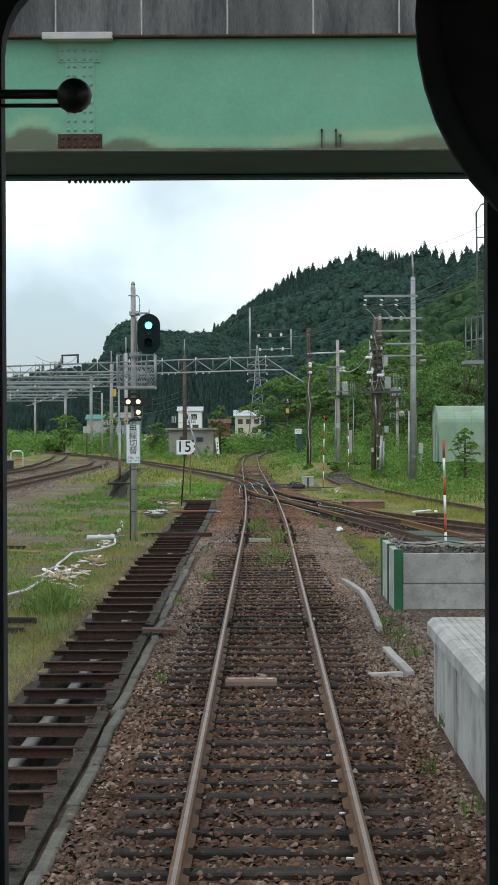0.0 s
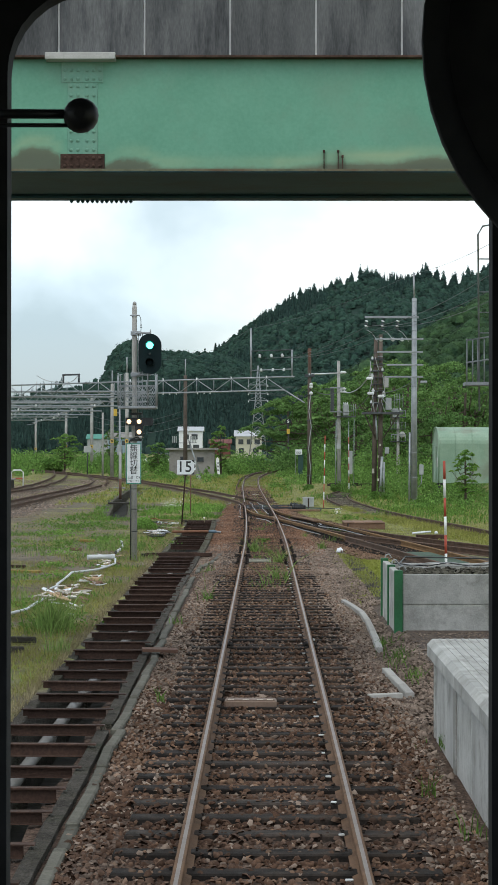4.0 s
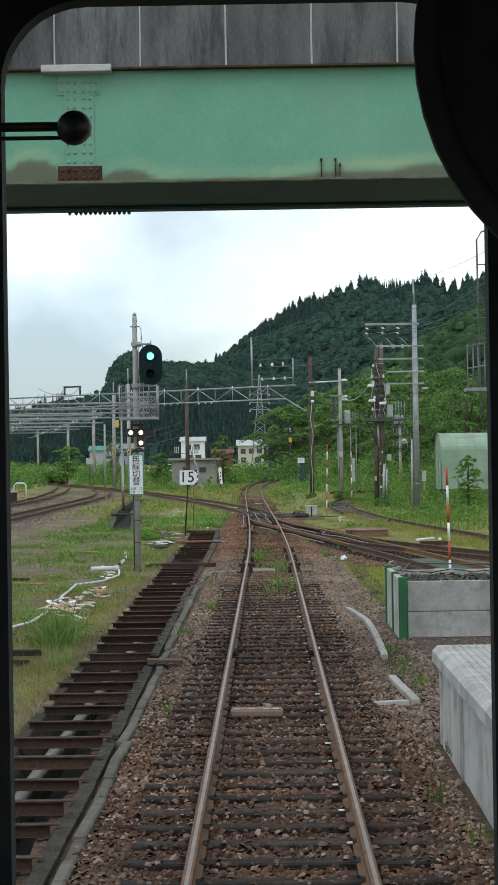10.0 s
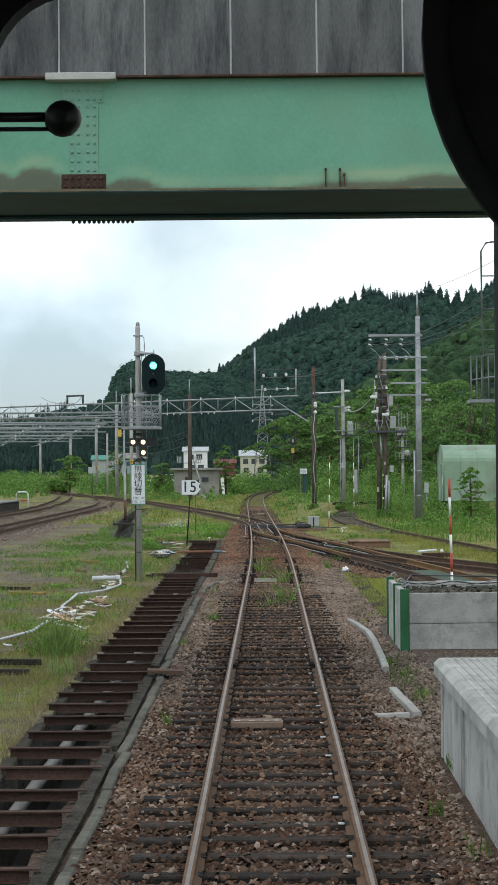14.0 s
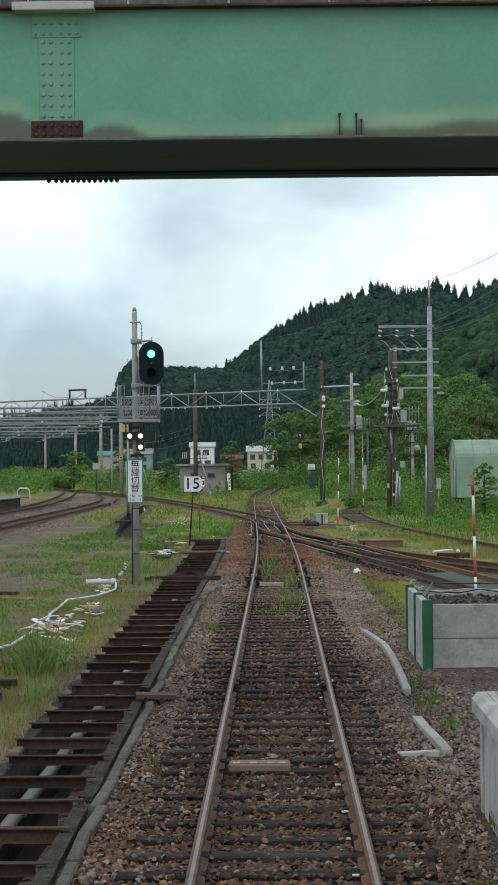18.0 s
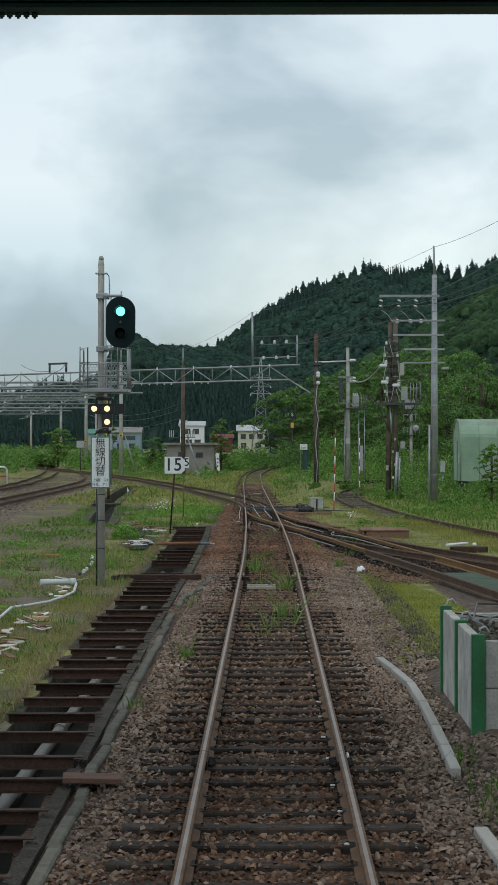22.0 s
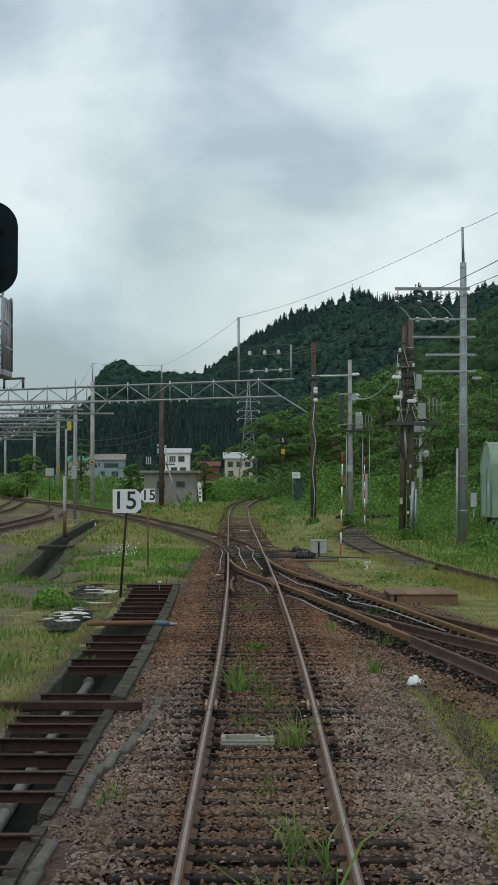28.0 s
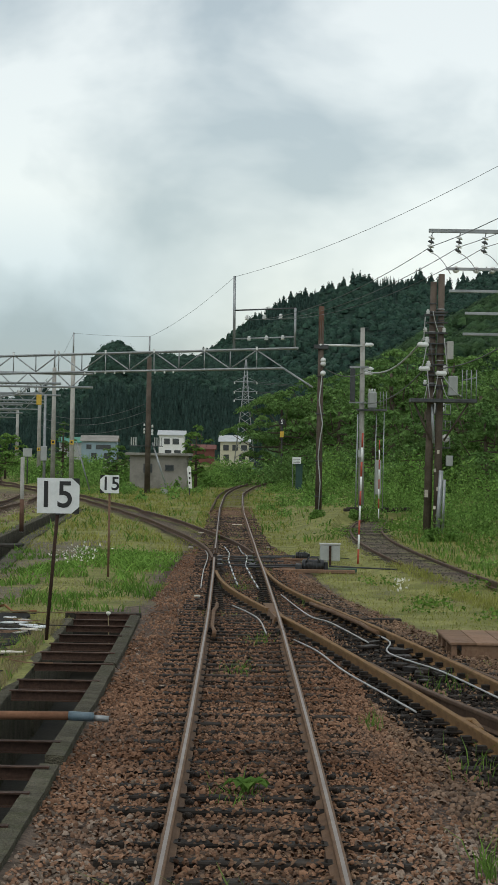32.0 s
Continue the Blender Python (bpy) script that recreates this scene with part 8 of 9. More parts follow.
for x, z in inner:
    d = Vector((x - CXM, z - CZM))
    k = min(1.32 / abs(d.x) if d.x else 99, (1.05 if d.y > 0 else 1.3) / abs(d.y) if d.y else 99)
    big.append((CXM + d.x * k, CZM + d.y * k))
part("front_wall", framed(B(), big, mid, WY, WY + 0.06), M_CABIN, car, "dark inside of the cab front")
part("outer_skin", framed(B(), big, mid, WY + 0.062, WY + 0.09), M_BODY, car, "painted outer skin")
part("gasket", framed(B(), mid, inner, WY - 0.012, WY + 0.02), M_RUBBER, car, "black rubber window gasket")
part("trim_strip", boxes((WX0 - 0.055, WX0 - 0.04, WY - 0.02, WY, 1.5, 2.8)), M_DKGREY, car, "grey window trim strip")
part("trim_strip", boxes((WX1 + 0.04, WX1 + 0.055, WY - 0.02, WY, 1.5, 2.7)), M_DKGREY, car)
zt, zb = CZM + 1.05, CZM - 1.3
# unseen shell round the view, added to keep light off the cab front
part("roof", boxes((CXM - 1.32, CXM + 1.32, -2.2, WY + 0.09, zt, zt + 0.08)), M_CABIN, car)
part("floor", boxes((CXM - 1.32, CXM + 1.32, -2.2, WY + 0.09, zb - 0.08, zb)), M_CABIN, car)
# side openings are added to let a little daylight in
for x in (CXM - 1.32, CXM + 1.26):
    part("side_wall", boxes((x, x + 0.06, -2.2, WY, zb, 2.3), (x, x + 0.06, -2.2, WY, 3.05, zt), (x, x + 0.06, -2.2, -1.7, 2.301, 3.049), (x, x + 0.06, 1.5, WY, 2.301, 3.049)), M_CABIN, car, "unseen cab side, opened to let light in")
part("rear_wall", boxes((CXM - 1.26, CXM + 1.26, -2.2, -2.14, zb, zt)), M_CABIN, car)
part("underframe", boxes((CXM - 1.2, CXM + 1.2, -2.2, WY, 0.62, zb - 0.08), bevel=0.02), M_BLACK, car)
for y in (-1.4, 0.6):
    for s in (-1, 1):
        part("wheel", lathe(B(), [(0.43, -0.06), (0.43, 0.06)], (s * 0.566, y, 0.43), 24, "x"), M_DKGREY, car)
    part("axle", tubes((0.07, (-0.6, y, 0.43), (0.6, y, 0.43)), seg=8), M_DKGREY, car)
    part("axle_frame", boxes((-0.9, 0.9, y - 0.15, y + 0.15, 0.4, 0.64)), M_BLACK, car)
# round mirror and the knob on its rod inside the window
mr = part("round_mirror", lathe(B(), [(0.2025, 0.0), (0.2025, 0.02), (0.19, 0.035), (0.12, 0.05)], (0.27, 1.7, 2.83), 48, "y"), M_RUBBER, car, "round black-rimmed mirror")
part("mirror_glass", lathe(B(), [(0.184, -0.004), (0.184, 0.001), (0.1, 0.002)], (0.27, 1.7, 2.83), 40, "y"), M_LENS, mr)
part("mirror_arm", tubes((0.012, (0.27, 1.74, 2.9), (0.3, 1.8, 3.1), (0.3, WY, 3.2)), seg=8), M_BLACK, car)
part("knob", lathe(B(), [(0.004, -0.014), (0.011, -0.011), (0.0135, 0), (0.011, 0.011), (0.004, 0.014)], (-0.191, 1.7, 2.771), 16, "y"), M_BLACK, car, "black round knob")
part("rod", tubes((0.0036, (-0.19, 1.7, 2.772), (-0.3, 1.7, 2.7725), (-0.33, WY, 2.78)), (0.0016, (-0.195, 1.7, 2.7635), (-0.3, 1.7, 2.7638), (-0.33, WY, 2.77)), seg=8), M_BLACK, car)


# ---- grass, weeds, shrubs ----
def blades(name, pts, height, width, material, label, seed, category="grass", lean=0.45):
    """Grass: a bent blade of two quads at each place."""
    r = np.random.default_rng(seed)
    n = len(pts)
    a = r.uniform(0, 2 * np.pi, n)
    h = height * r.lognormal(0, 0.35, n)
    w = width * r.uniform(0.6, 1.3, n)
    side = np.stack([np.cos(a), np.sin(a), np.zeros(n)], 1) * w[:, None] / 2
    b = r.uniform(0, 2 * np.pi, n)
    tilt = np.stack([np.cos(b), np.sin(b), np.zeros(n)], 1) * (h * r.uniform(0.1, lean * 2, n))[:, None]
    up = np.zeros((n, 3))
    up[:, 2] = h
    p0 = pts
    p1 = pts + 0.55 * up + 0.3 * tilt
    p2 = pts + 0.95 * up + tilt
    if height < 0.06:
        v = np.stack([p0 - side, p0 + side, p2 + side * 0.3, p2 - side * 0.3], 1)
        faces = np.arange(n * 4).reshape(n, 4)
        return many(name, v.reshape(-1, 3), faces, material, label, category)
    v = np.stack([p0 - side, p0 + side, p1 + side * 0.8, p1 - side * 0.8, p2 + side * 0.15, p2 - side * 0.15], 1)
    f = np.array([(0, 1, 2, 3), (3, 2, 4, 5)])
    faces = (np.arange(n)[:, None, None] * 6 + f[None]).reshape(-1, 4)
    return many(name, v.reshape(-1, 3), faces, material, label, category)


def leaves(pts, size, seed, flat=0.0, up=0.0):
    """Leaf sprays: folded quads turned at random. Returns verts and faces."""
    r = np.random.default_rng(seed)
    n = len(pts)
    d = r.normal(size=(n, 3))
    d[:, 2] = d[:, 2] * (1 - flat) + flat * 0.4 + up
    d /= np.linalg.norm(d, axis=1)[:, None]
    e = np.cross(d, r.normal(size=(n, 3)))
    e /= np.linalg.norm(e, axis=1)[:, None] + 1e-9
    g = np.cross(d, e)
    s = (size * r.lognormal(0, 0.3, n))[:, None]
    v = np.stack([pts - e * s * 0.5, pts + g * s * 0.32 + d * s * 0.1, pts + e * s * 0.5, pts - g * s * 0.32 + d * s * 0.1], 1)
    f = np.arange(n * 4).reshape(n, 4)
    return v.reshape(-1, 3), f


def on_ground(x, y, dz=0.0):
    return np.array([(a, b, ground_z(a, b) + dz) for a, b in zip(x, y)])


def scatter(n, x0, x1, y0, y1, seed, f=None, clump=0.0):
    r = np.random.default_rng(seed)
    x, y = r.uniform(x0, x1, n), r.uniform(y0, y1, n)
    m = np.ones(n, bool)
    if clump:
        m &= np.array([noise.noise(Vector((a * 0.7, b * 0.4, seed))) for a, b in zip(x, y)]) > clump
    if f is not None:
        m &= f(x, y)
    return x[m], y[m]


def clear_of_tracks(x, y):
    m = np.abs(x - np.interp(y, *MAIN)) > np.interp(y, [0, 106, 116], [1.55, 1.55, 0.8])
    m &= (np.abs(x - np.interp(y, *RIGHT1)) > 1.2) | (y > 101) | (y < 30)
    m &= (np.abs(x - np.interp(y, *RIGHT2)) > 1.1) | (y > 78) | (y < 40)
    m &= (np.abs(x - np.interp(y, *LEFT1)) > 1.1) | (y < 102)
    m &= (np.abs(x - np.interp(y, *YARD1)) > 1.7) | (y > 204) | (y < 84)
    m &= (np.abs(x - np.interp(y, *YARD2)) > 1.7) | (y < 110)
    m &= (np.abs(x - np.interp(y, *SIDING)) > 0.75) | (y > 140) | (y < 97)
    d = np.interp(y, *DITCH)
    m &= ~((x < d + 0.35) & (x > d - 1.0) & (y < 86))
    c = np.interp(y, cy, cx)
    m &= ~((np.abs(x - c) < 0.45) & (y > 89) & (y < 165))
    return m


# strip of grass along the ditch and the thin growth behind it
x, y = scatter(26000, -3.9, -2.55, 16, 86, 41, clear_of_tracks)
blades("grass", on_ground(x, y), 0.03, 0.009, M_GRASS, "short green grass along the ditch", 42)
x, y = scatter(30000, -9, -3.5, 22, 70, 43, clear_of_tracks, 0.14)
blades("grass", on_ground(x, y), 0.045, 0.012, M_GRASS, "thin patchy grass on the bare ground", 44)
x, y = scatter(22000, -9, -2.7, 24, 80, 45, clear_of_tracks, 0.16)
blades("weeds", on_ground(x, y), 0.09, 0.018, M_WEED, "lush green weed clumps", 46, "weeds")
x, y = scatter(26000, -9, -1.9, 62, 125, 47, lambda a, b: clear_of_tracks(a, b) & ((b > 86) | (a < -2.9)), -0.1)
blades("grass", on_ground(x, y), 0.035, 0.012, M_GRASS, "ragged yellow-green grass before the turnout", 48)
x, y = scatter(12000, -8, -1.8, 86, 112, 49, clear_of_tracks, 0.08)
blades("weeds", on_ground(x, y), 0.12, 0.03, M_WEED, "tall lush weeds round the speed boards", 50, "weeds")
x, y = scatter(45000, -5.5, -2.6, 18, 52, 66, clear_of_tracks, -0.05)
blades("grass", on_ground(x, y), 0.05, 0.008, M_GRASS, "fine ragged grass on the ditch bank", 67)
x, y = scatter(16000, -6.5, -3.0, 18, 60, 68, clear_of_tracks, 0.22)
blades("dry_grass", on_ground(x, y), 0.07, 0.008, M_DRY, "dead straw-coloured grass among the weeds", 69)
x, y = scatter(26000, -4.6, -2.6, 24, 84, 97, clear_of_tracks, -0.02)
blades("dry_grass", on_ground(x, y), 0.055, 0.009, M_DRY, "dead straw-coloured grass along the ditch", 98)
x, y = scatter(44000, -14, -3.2, 20, 100, 171, clear_of_tracks, -0.25)
blades("dry_grass", on_ground(x, y), 0.035, 0.012, M_DRY, "flattened dead grass on the bare yard", 172, lean=1.3)
x, y = scatter(14000, -16, -3.0, 20, 104, 173, clear_of_tracks, 0.0)
stones("pebbles", on_ground(x, y, 0.004), 0.03, M_STONEG, "scattered grey pebbles on the bare yard", 174)
# yellow mossy bands by the gravel bin
x, y = scatter(50000, 1.2, 3.4, 38.5, 62, 51, lambda a, b: clear_of_tracks(a, b) & ((np.abs(a - (1.6 + (b - 40) * 0.006)) < 0.19 + 0.09 * np.sin(b * 2.3) * np.sin(b * 0.8 + 1)) | ((a > 2.36) & (a < 3.4 - (b - 38) * 0.02))))
blades("moss_grass", on_ground(x, y, 0.005), 0.024, 0.011, M_MOSS, "low yellow-green moss grass beside the path", 52)
x, y = scatter(9000, 1.35, 2.5, 38.5, 63, 151, clear_of_tracks, 0.02)
blades("moss_grass", on_ground(x, y, 0.01), 0.035, 0.009, M_MOSS, "thin moss grass straying over the path", 152)
# right-hand meadow
x, y = scatter(50000, 1.4, 9.5, 58, 125, 53, clear_of_tracks)
blades("grass", on_ground(x, y), 0.035, 0.013, M_GRASS, "yellow-green meadow grass beside the turnout", 54)
x, y = scatter(9000, 3.0, 13, 84, 150, 55, lambda a, b: clear_of_tracks(a, b) & (a > np.interp(b, *SIDING) + 0.9), 0.0)
blades("weeds", on_ground(x, y), 0.17, 0.035, M_WEED, "taller weeds behind the siding", 56, "weeds")
x, y = scatter(42000, -24, 14, 120, 235, 57, clear_of_tracks, -0.15)
blades("grass", on_ground(x, y), 0.05, 0.03, M_GRASS, "rough grass of the far yard", 58)
x, y = scatter(40000, 3.2, 9.6, 56, 104, 64, lambda a, b: (np.abs(a - np.interp(b, *SIDING) + 0.566) < 0.3) | ((np.abs(a - np.interp(b, *SIDING)) < 0.9) & (b < 92)))
blades("grass", on_ground(x, y), 0.11, 0.014, M_GRASS, "longer grass burying a siding rail", 65)
x, y = scatter(16000, 1.3, 9.5, 58, 125, 94, clear_of_tracks, 0.12)
blades("dry_grass", on_ground(x, y), 0.05, 0.014, M_DRY, "straw-coloured dead grass in the meadow", 95)
# tufts between and beside the rails
rt = np.random.default_rng(59)
tx, ty = [], []
for x0, y0, n, s in ((0.0, 50.2, 22, 0.08), (-0.17, 55.3, 26, 0.1), (0.1, 58.6, 60, 0.16), (-0.12, 65, 50, 0.2), (0.2, 46.9, 30, 0.1), (0.4, 46.0, 25, 0.1), (0.05, 44, 60, 0.3), (0.1, 57, 30, 0.1), (-0.15, 75.3, 70, 0.2), (1.55, 62, 60, 0.1),
                     (1.75, 26.2, 80, 0.12), (1.7, 28.8, 120, 0.2), (1.55, 20.4, 20, 0.1), (1.25, 17.6, 14, 0.06), (1.62, 31, 50, 0.12), (1.2, 70, 40, 0.1), (-1.05, 40.2, 70, 0.1), (-1.15, 24, 10, 0.05), (1.4, 15.8, 14, 0.08),
                     (0.1, 80, 60, 0.25), (-0.3, 93, 50, 0.25), (0.0, 104, 60, 0.3), (-0.8, 120, 80, 0.4), (2.0, 67, 40, 0.3), (1.0, 88.5, 40, 0.2), (2.2, 74, 60, 0.3), (-1.4, 35, 20, 0.1), (-1.3, 50, 25, 0.15)):
    tx += list(rt.normal(x0, s * 0.6, n))
    ty += list(rt.normal(y0, s * 2.2, n))
blades("grass_tufts", np.stack([tx, ty, np.full(len(tx), -0.18)], 1), 0.13, 0.011, M_WEED, "green grass tufts growing through the ballast", 60, "grass")
tx, ty = [], []
for x0, y0, n, s in ((0.33, 53.3, 42, 0.05), (0.2, 53.3, 16, 0.06), (-0.27, 58.8, 46, 0.06), (-0.36, 59.3, 22, 0.04), (-0.1, 59.6, 14, 0.1), (0.2, 47.4, 18, 0.07), (0.42, 46.7, 12, 0.05), (0.1, 45.0, 16, 0.14), (-1.05, 40.2, 10, 0.05)):
    tx += list(rt.normal(x0, s, n))
    ty += list(rt.normal(y0, s * 2, n))
blades("grass_tufts", np.stack([tx, ty, np.full(len(tx), -0.18)], 1), 0.3, 0.02, M_TUFT, "taller grass tufts between the rails", 160, "grass", 0.7)
# ragged dead grass hanging over the ditch edge
y = np.random.default_rng(161).uniform(19, 84, 9000)
x = np.interp(y, *DITCH) - np.interp(y, [50, 62, 85], [0.9, 1.0, 1.06]) - np.abs(np.random.default_rng(162).normal(0, 0.1, 9000))
blades("dry_grass", on_ground(x, y), 0.07, 0.008, M_DRY, "dead grass hanging over the ditch edge", 163)
# grass creeping into the track round and beyond the points
x, y = scatter(9000, -0.95, 0.5, 85, 104, 90, lambda a, b: np.abs(np.abs(a - np.interp(b, *MAIN)) - 0.566) > 0.06, 0.05)
blades("grass", np.stack([x, y, np.full(len(x), -0.17)], 1), 0.04, 0.012, M_GRASS, "thin grass between the point rails", 91)
x, y = scatter(26000, -2.5, 1.5, 108, 215, 92, lambda a, b: (np.abs(np.abs(a - np.interp(b, *MAIN)) - 0.566) > 0.07) & ((b > 165) | (np.abs(a - np.interp(b, *MAIN)) > 0.7) | (np.sin(b * 0.9) > 0.55)), -0.02)
g_ = on_ground(x, y, 0.05)
g_[(np.abs(x - np.interp(y, *MAIN)) < 1.3) & (y < 150), 2] = -0.17
blades("grass", g_, 0.05, 0.02, M_GRASS, "rough grass growing in the main track", 93)
# broad-leaved plant between the rails
bl = thing("burdock_plant", (-0.05, 65.2, -0.16), "low broad-leaved green plant between the rails", "plant")
rb = random.Random(5)
for k in range(9):
    a, L = k * 2.4, rb.uniform(0.1, 0.17)
    d = Vector((math.cos(a), math.sin(a), 0))
    s_ = Vector((-d.y, d.x, 0))
    bm = B()
    rows = [[bm.verts.new(d * (0.03 + L * t) + s_ * (w * e) + Vector((0, 0, z - 0.02 * (e == 0)))) for e in (-1, 0, 1)] for t, w, z in ((0.0, 0.008, 0.06), (0.3, 0.055, 0.12), (0.65, 0.06, 0.13), (1.0, 0.01, 0.09))]
    for u, v in zip(rows, rows[1:]):
        for i in (0, 1):
            bm.faces.new((u[i], u[i + 1], v[i + 1], v[i]))
    part("leaf", bm, M_WEED, bl)
part("stem", tubes(*[(0.006, (0, 0, -0.05), (0.03 * math.cos(k * 2.4), 0.03 * math.sin(k * 2.4), 0.06)) for k in range(9)], seg=4), M_WEED, bl)
# tall tufts in the debris
tx, ty = [], []
for x0, y0, n, s in ((-3.35, 34.5, 160, 0.16), (-3.2, 36.4, 90, 0.14), (-5.3, 47.5, 90, 0.25), (-4.6, 40.5, 70, 0.2), (-4.3, 61, 120, 0.35), (-3.0, 55, 60, 0.2), (-4.4, 68, 140, 0.4), (-6, 66, 120, 0.4), (-3.55, 62.5, 60, 0.15), (-2.8, 30, 60, 0.1), (-3.3, 26.5, 40, 0.2), (-3.45, 76, 80, 0.2), (-5.6, 58, 70, 0.3)):
    tx += list(rt.normal(x0, s, n))
    ty += list(rt.normal(y0, s * 2, n))
blades("weed_tufts", np.stack([tx, ty, np.full(len(tx), -0.2)], 1), 0.22, 0.014, M_TUFT, "tall green weed tufts among scrap", 61, "weeds", 0.35)
tx, ty = rt.normal(-3.2, 0.12, 300), rt.normal(33.6, 0.45, 300)
blades("weed_tufts", np.stack([tx, ty, np.full(300, -0.2)], 1), 0.4, 0.016, M_TUFT, "tall arching grass tuft beside the ditch", 193, "grass", 0.6)
# rough growth between the far tracks
x, y = scatter(30000, -14, -1.2, 112, 214, 175, clear_of_tracks, 0.02)
blades("grass", on_ground(x, y), 0.13, 0.03, M_GRASS, "rough tufted grass between the far tracks", 176, lean=0.6)
x, y = scatter(12000, -14, 3, 118, 214, 177, clear_of_tracks, 0.16)
blades("weeds", on_ground(x, y), 0.2, 0.05, M_WEED, "leafy weeds between the far tracks", 178, "weeds", 0.7)
tx, ty = [], []
for x0, y0, n, a, b in ((-2.75, 103, 420, 0.35, 2.4), (-3.45, 105, 260, 0.35, 2.0), (-2.85, 97.5, 90, 0.1, 0.7), (-4.3, 101.5, 160, 0.25, 1.6), (-4.9, 97, 100, 0.3, 2.0)):
    tx += list(rt.normal(x0, a, n))
    ty += list(rt.normal(y0, b, n))
blades("weeds", np.stack([tx, ty, np.full(len(tx), -0.2)], 1), 0.13, 0.04, M_LUSH, "bright green leafy weed clumps near the points", 181, "weeds", 0.9)
# white umbels
r_ = np.random.default_rng(62)
pts = np.stack([r_.normal(-4.2, 0.25, 110), r_.normal(101.5, 1.6, 110), r_.uniform(0.02, 0.32, 110)], 1)
pts2 = np.stack([r_.normal(2.98, 0.1, 26), r_.normal(92, 0.6, 26), r_.uniform(-0.1, 0.2, 26)], 1)
v, f = leaves(np.concatenate([pts, pts2]), 0.055, 63, 0.9)
many("flowers", v, f, M_FLOWER, "white flower heads among weeds", "flowers")


def bush(x, y, z, rx, ry, rz, n, size, material, label, seed, name="bush"):
    r = np.random.default_rng(seed)
    lobes = r.normal(size=(7, 3)) * 0.42
    lobes[:, 2] = np.abs(lobes[:, 2]) + 0.15
    k = r.integers(0, 7, n)
    d = r.normal(size=(n, 3))
    d /= np.linalg.norm(d, axis=1)[:, None]
    p = (lobes[k] + d * 0.55 * r.uniform(0.6, 1.0, n)[:, None] ** 0.5) * np.array([rx, ry, rz]) * 0.8 + np.array([x, y, z])
    p[:, 2] = np.maximum(p[:, 2], z - 0.05)
    v, f = leaves(p, size, seed + 1, 0.3, 0.7)
    o = thing(name, (x, y, z), label, "bush")
    me = many("foliage", v - np.array([x, y, z]), f, material, "", "", o)
    st_ = tubes(*[(0.012 * max(rx, 0.5) * 2, (0, 0, -0.1), (float(a) * rx * 0.5, float(b) * ry * 0.5, float(c) * rz * 0.7)) for a, b, c in lobes[:4]], seg=5)
    part("stem", st_, M_BARK, o)
    return o


bush(-3.97, 75.5, -0.3, 0.58, 0.6, 0.54, 9000, 0.06, M_SHRUB, "round bright green shrub beside the ditch", 70)
for k, (bx, by, bw, bh) in enumerate(((2.75, 141.6, 0.5, 0.5), (4.95, 143.2, 0.7, 0.75), (4.4, 143.6, 0.5, 0.6), (5.8, 119.4, 0.45, 0.45), (6.5, 119.6, 0.5, 0.5), (8.0, 111.5, 0.6, 0.6), (8.9, 118.5, 0.8, 0.8), (10.6, 119.2, 0.9, 0.9), (12.4, 119.4, 0.9, 0.8))):
    bush(bx, by, ground_z(bx, by) - 0.05, bw, bw, bh, 1500, 0.075, M_LEAF1, "low leafy bush at the foot of a pole or store", 300 + 7 * k)
bush(-17.0, 235, 0.5, 1.3, 1.3, 1.6, 2000, 0.17, M_LEAF1, "small dark green bush on the yard edge", 71)
bush(-23.0, 243, 0.3, 1.5, 1.5, 1.3, 3500, 0.22, M_LEAF1, "broad leafy bush behind the yard portals", 72)


def shrubbery(name, rows, per, size, material, label, seed, dens=0.35):
    """Uncountable shrubs: mounds of leaf sprays over given ovals."""
    r = np.random.default_rng(seed)
    out = []
    for x0, y0, rx, ry, h in rows:
        z = ground_z(x0, min(y0, 400))
        for _ in range(max(3, int(rx * ry * dens))):
            cx_, cy_ = x0 + r.uniform(-rx, rx), y0 + r.uniform(-ry, ry)
            hh = h * r.uniform(0.55, 1.1)
            w = r.uniform(0.5, 1.1) * max(0.6, hh * 0.6)
            n = int(per * w * hh) + 12
            d = r.normal(size=(n, 3))
            d /= np.linalg.norm(d, axis=1)[:, None]
            d[:, 2] = np.abs(d[:, 2])
            out.append(np.array([cx_, cy_, z]) + d * np.array([w, w, hh]) * r.uniform(0.55, 1.05, n)[:, None])
    p = np.concatenate(out)
    v, f = leaves(p, size, seed + 1, 0.35, 0.6)
    many(name, v, f, material, label, "shrubs")


shrubbery("shrubs", [(7.6, 127, 1.6, 5, 1.5), (9.5, 116, 1.2, 4, 1.2), (8.6, 135, 2.2, 6, 2.2), (11, 130, 2, 8, 2.4), (6.2, 152, 1.6, 5, 1.9), (9, 150, 3, 6, 2.6), (12.5, 150, 3, 8, 2.8), (8.4, 110, 0.8, 2.5, 0.8), (10.2, 107, 1.0, 4, 0.9), (11.5, 112, 1, 3, 1.6)], 330, 0.1, M_LEAF1, "dense green shrubs behind the siding and poles", 80)
shrubbery("shrubs", [(4.6, 180, 1.4, 10, 1.6), (7, 175, 2.5, 12, 2.8), (11, 178, 3, 12, 3.2), (15, 175, 3, 14, 3.6), (6.2, 205, 2.0, 12, 2.0), (10, 210, 4, 14, 3.2), (17, 210, 5, 16, 4), (3.2, 160, 0.9, 4, 0.9)], 120, 0.17, M_LEAF1, "bushy undergrowth along the curve", 82)
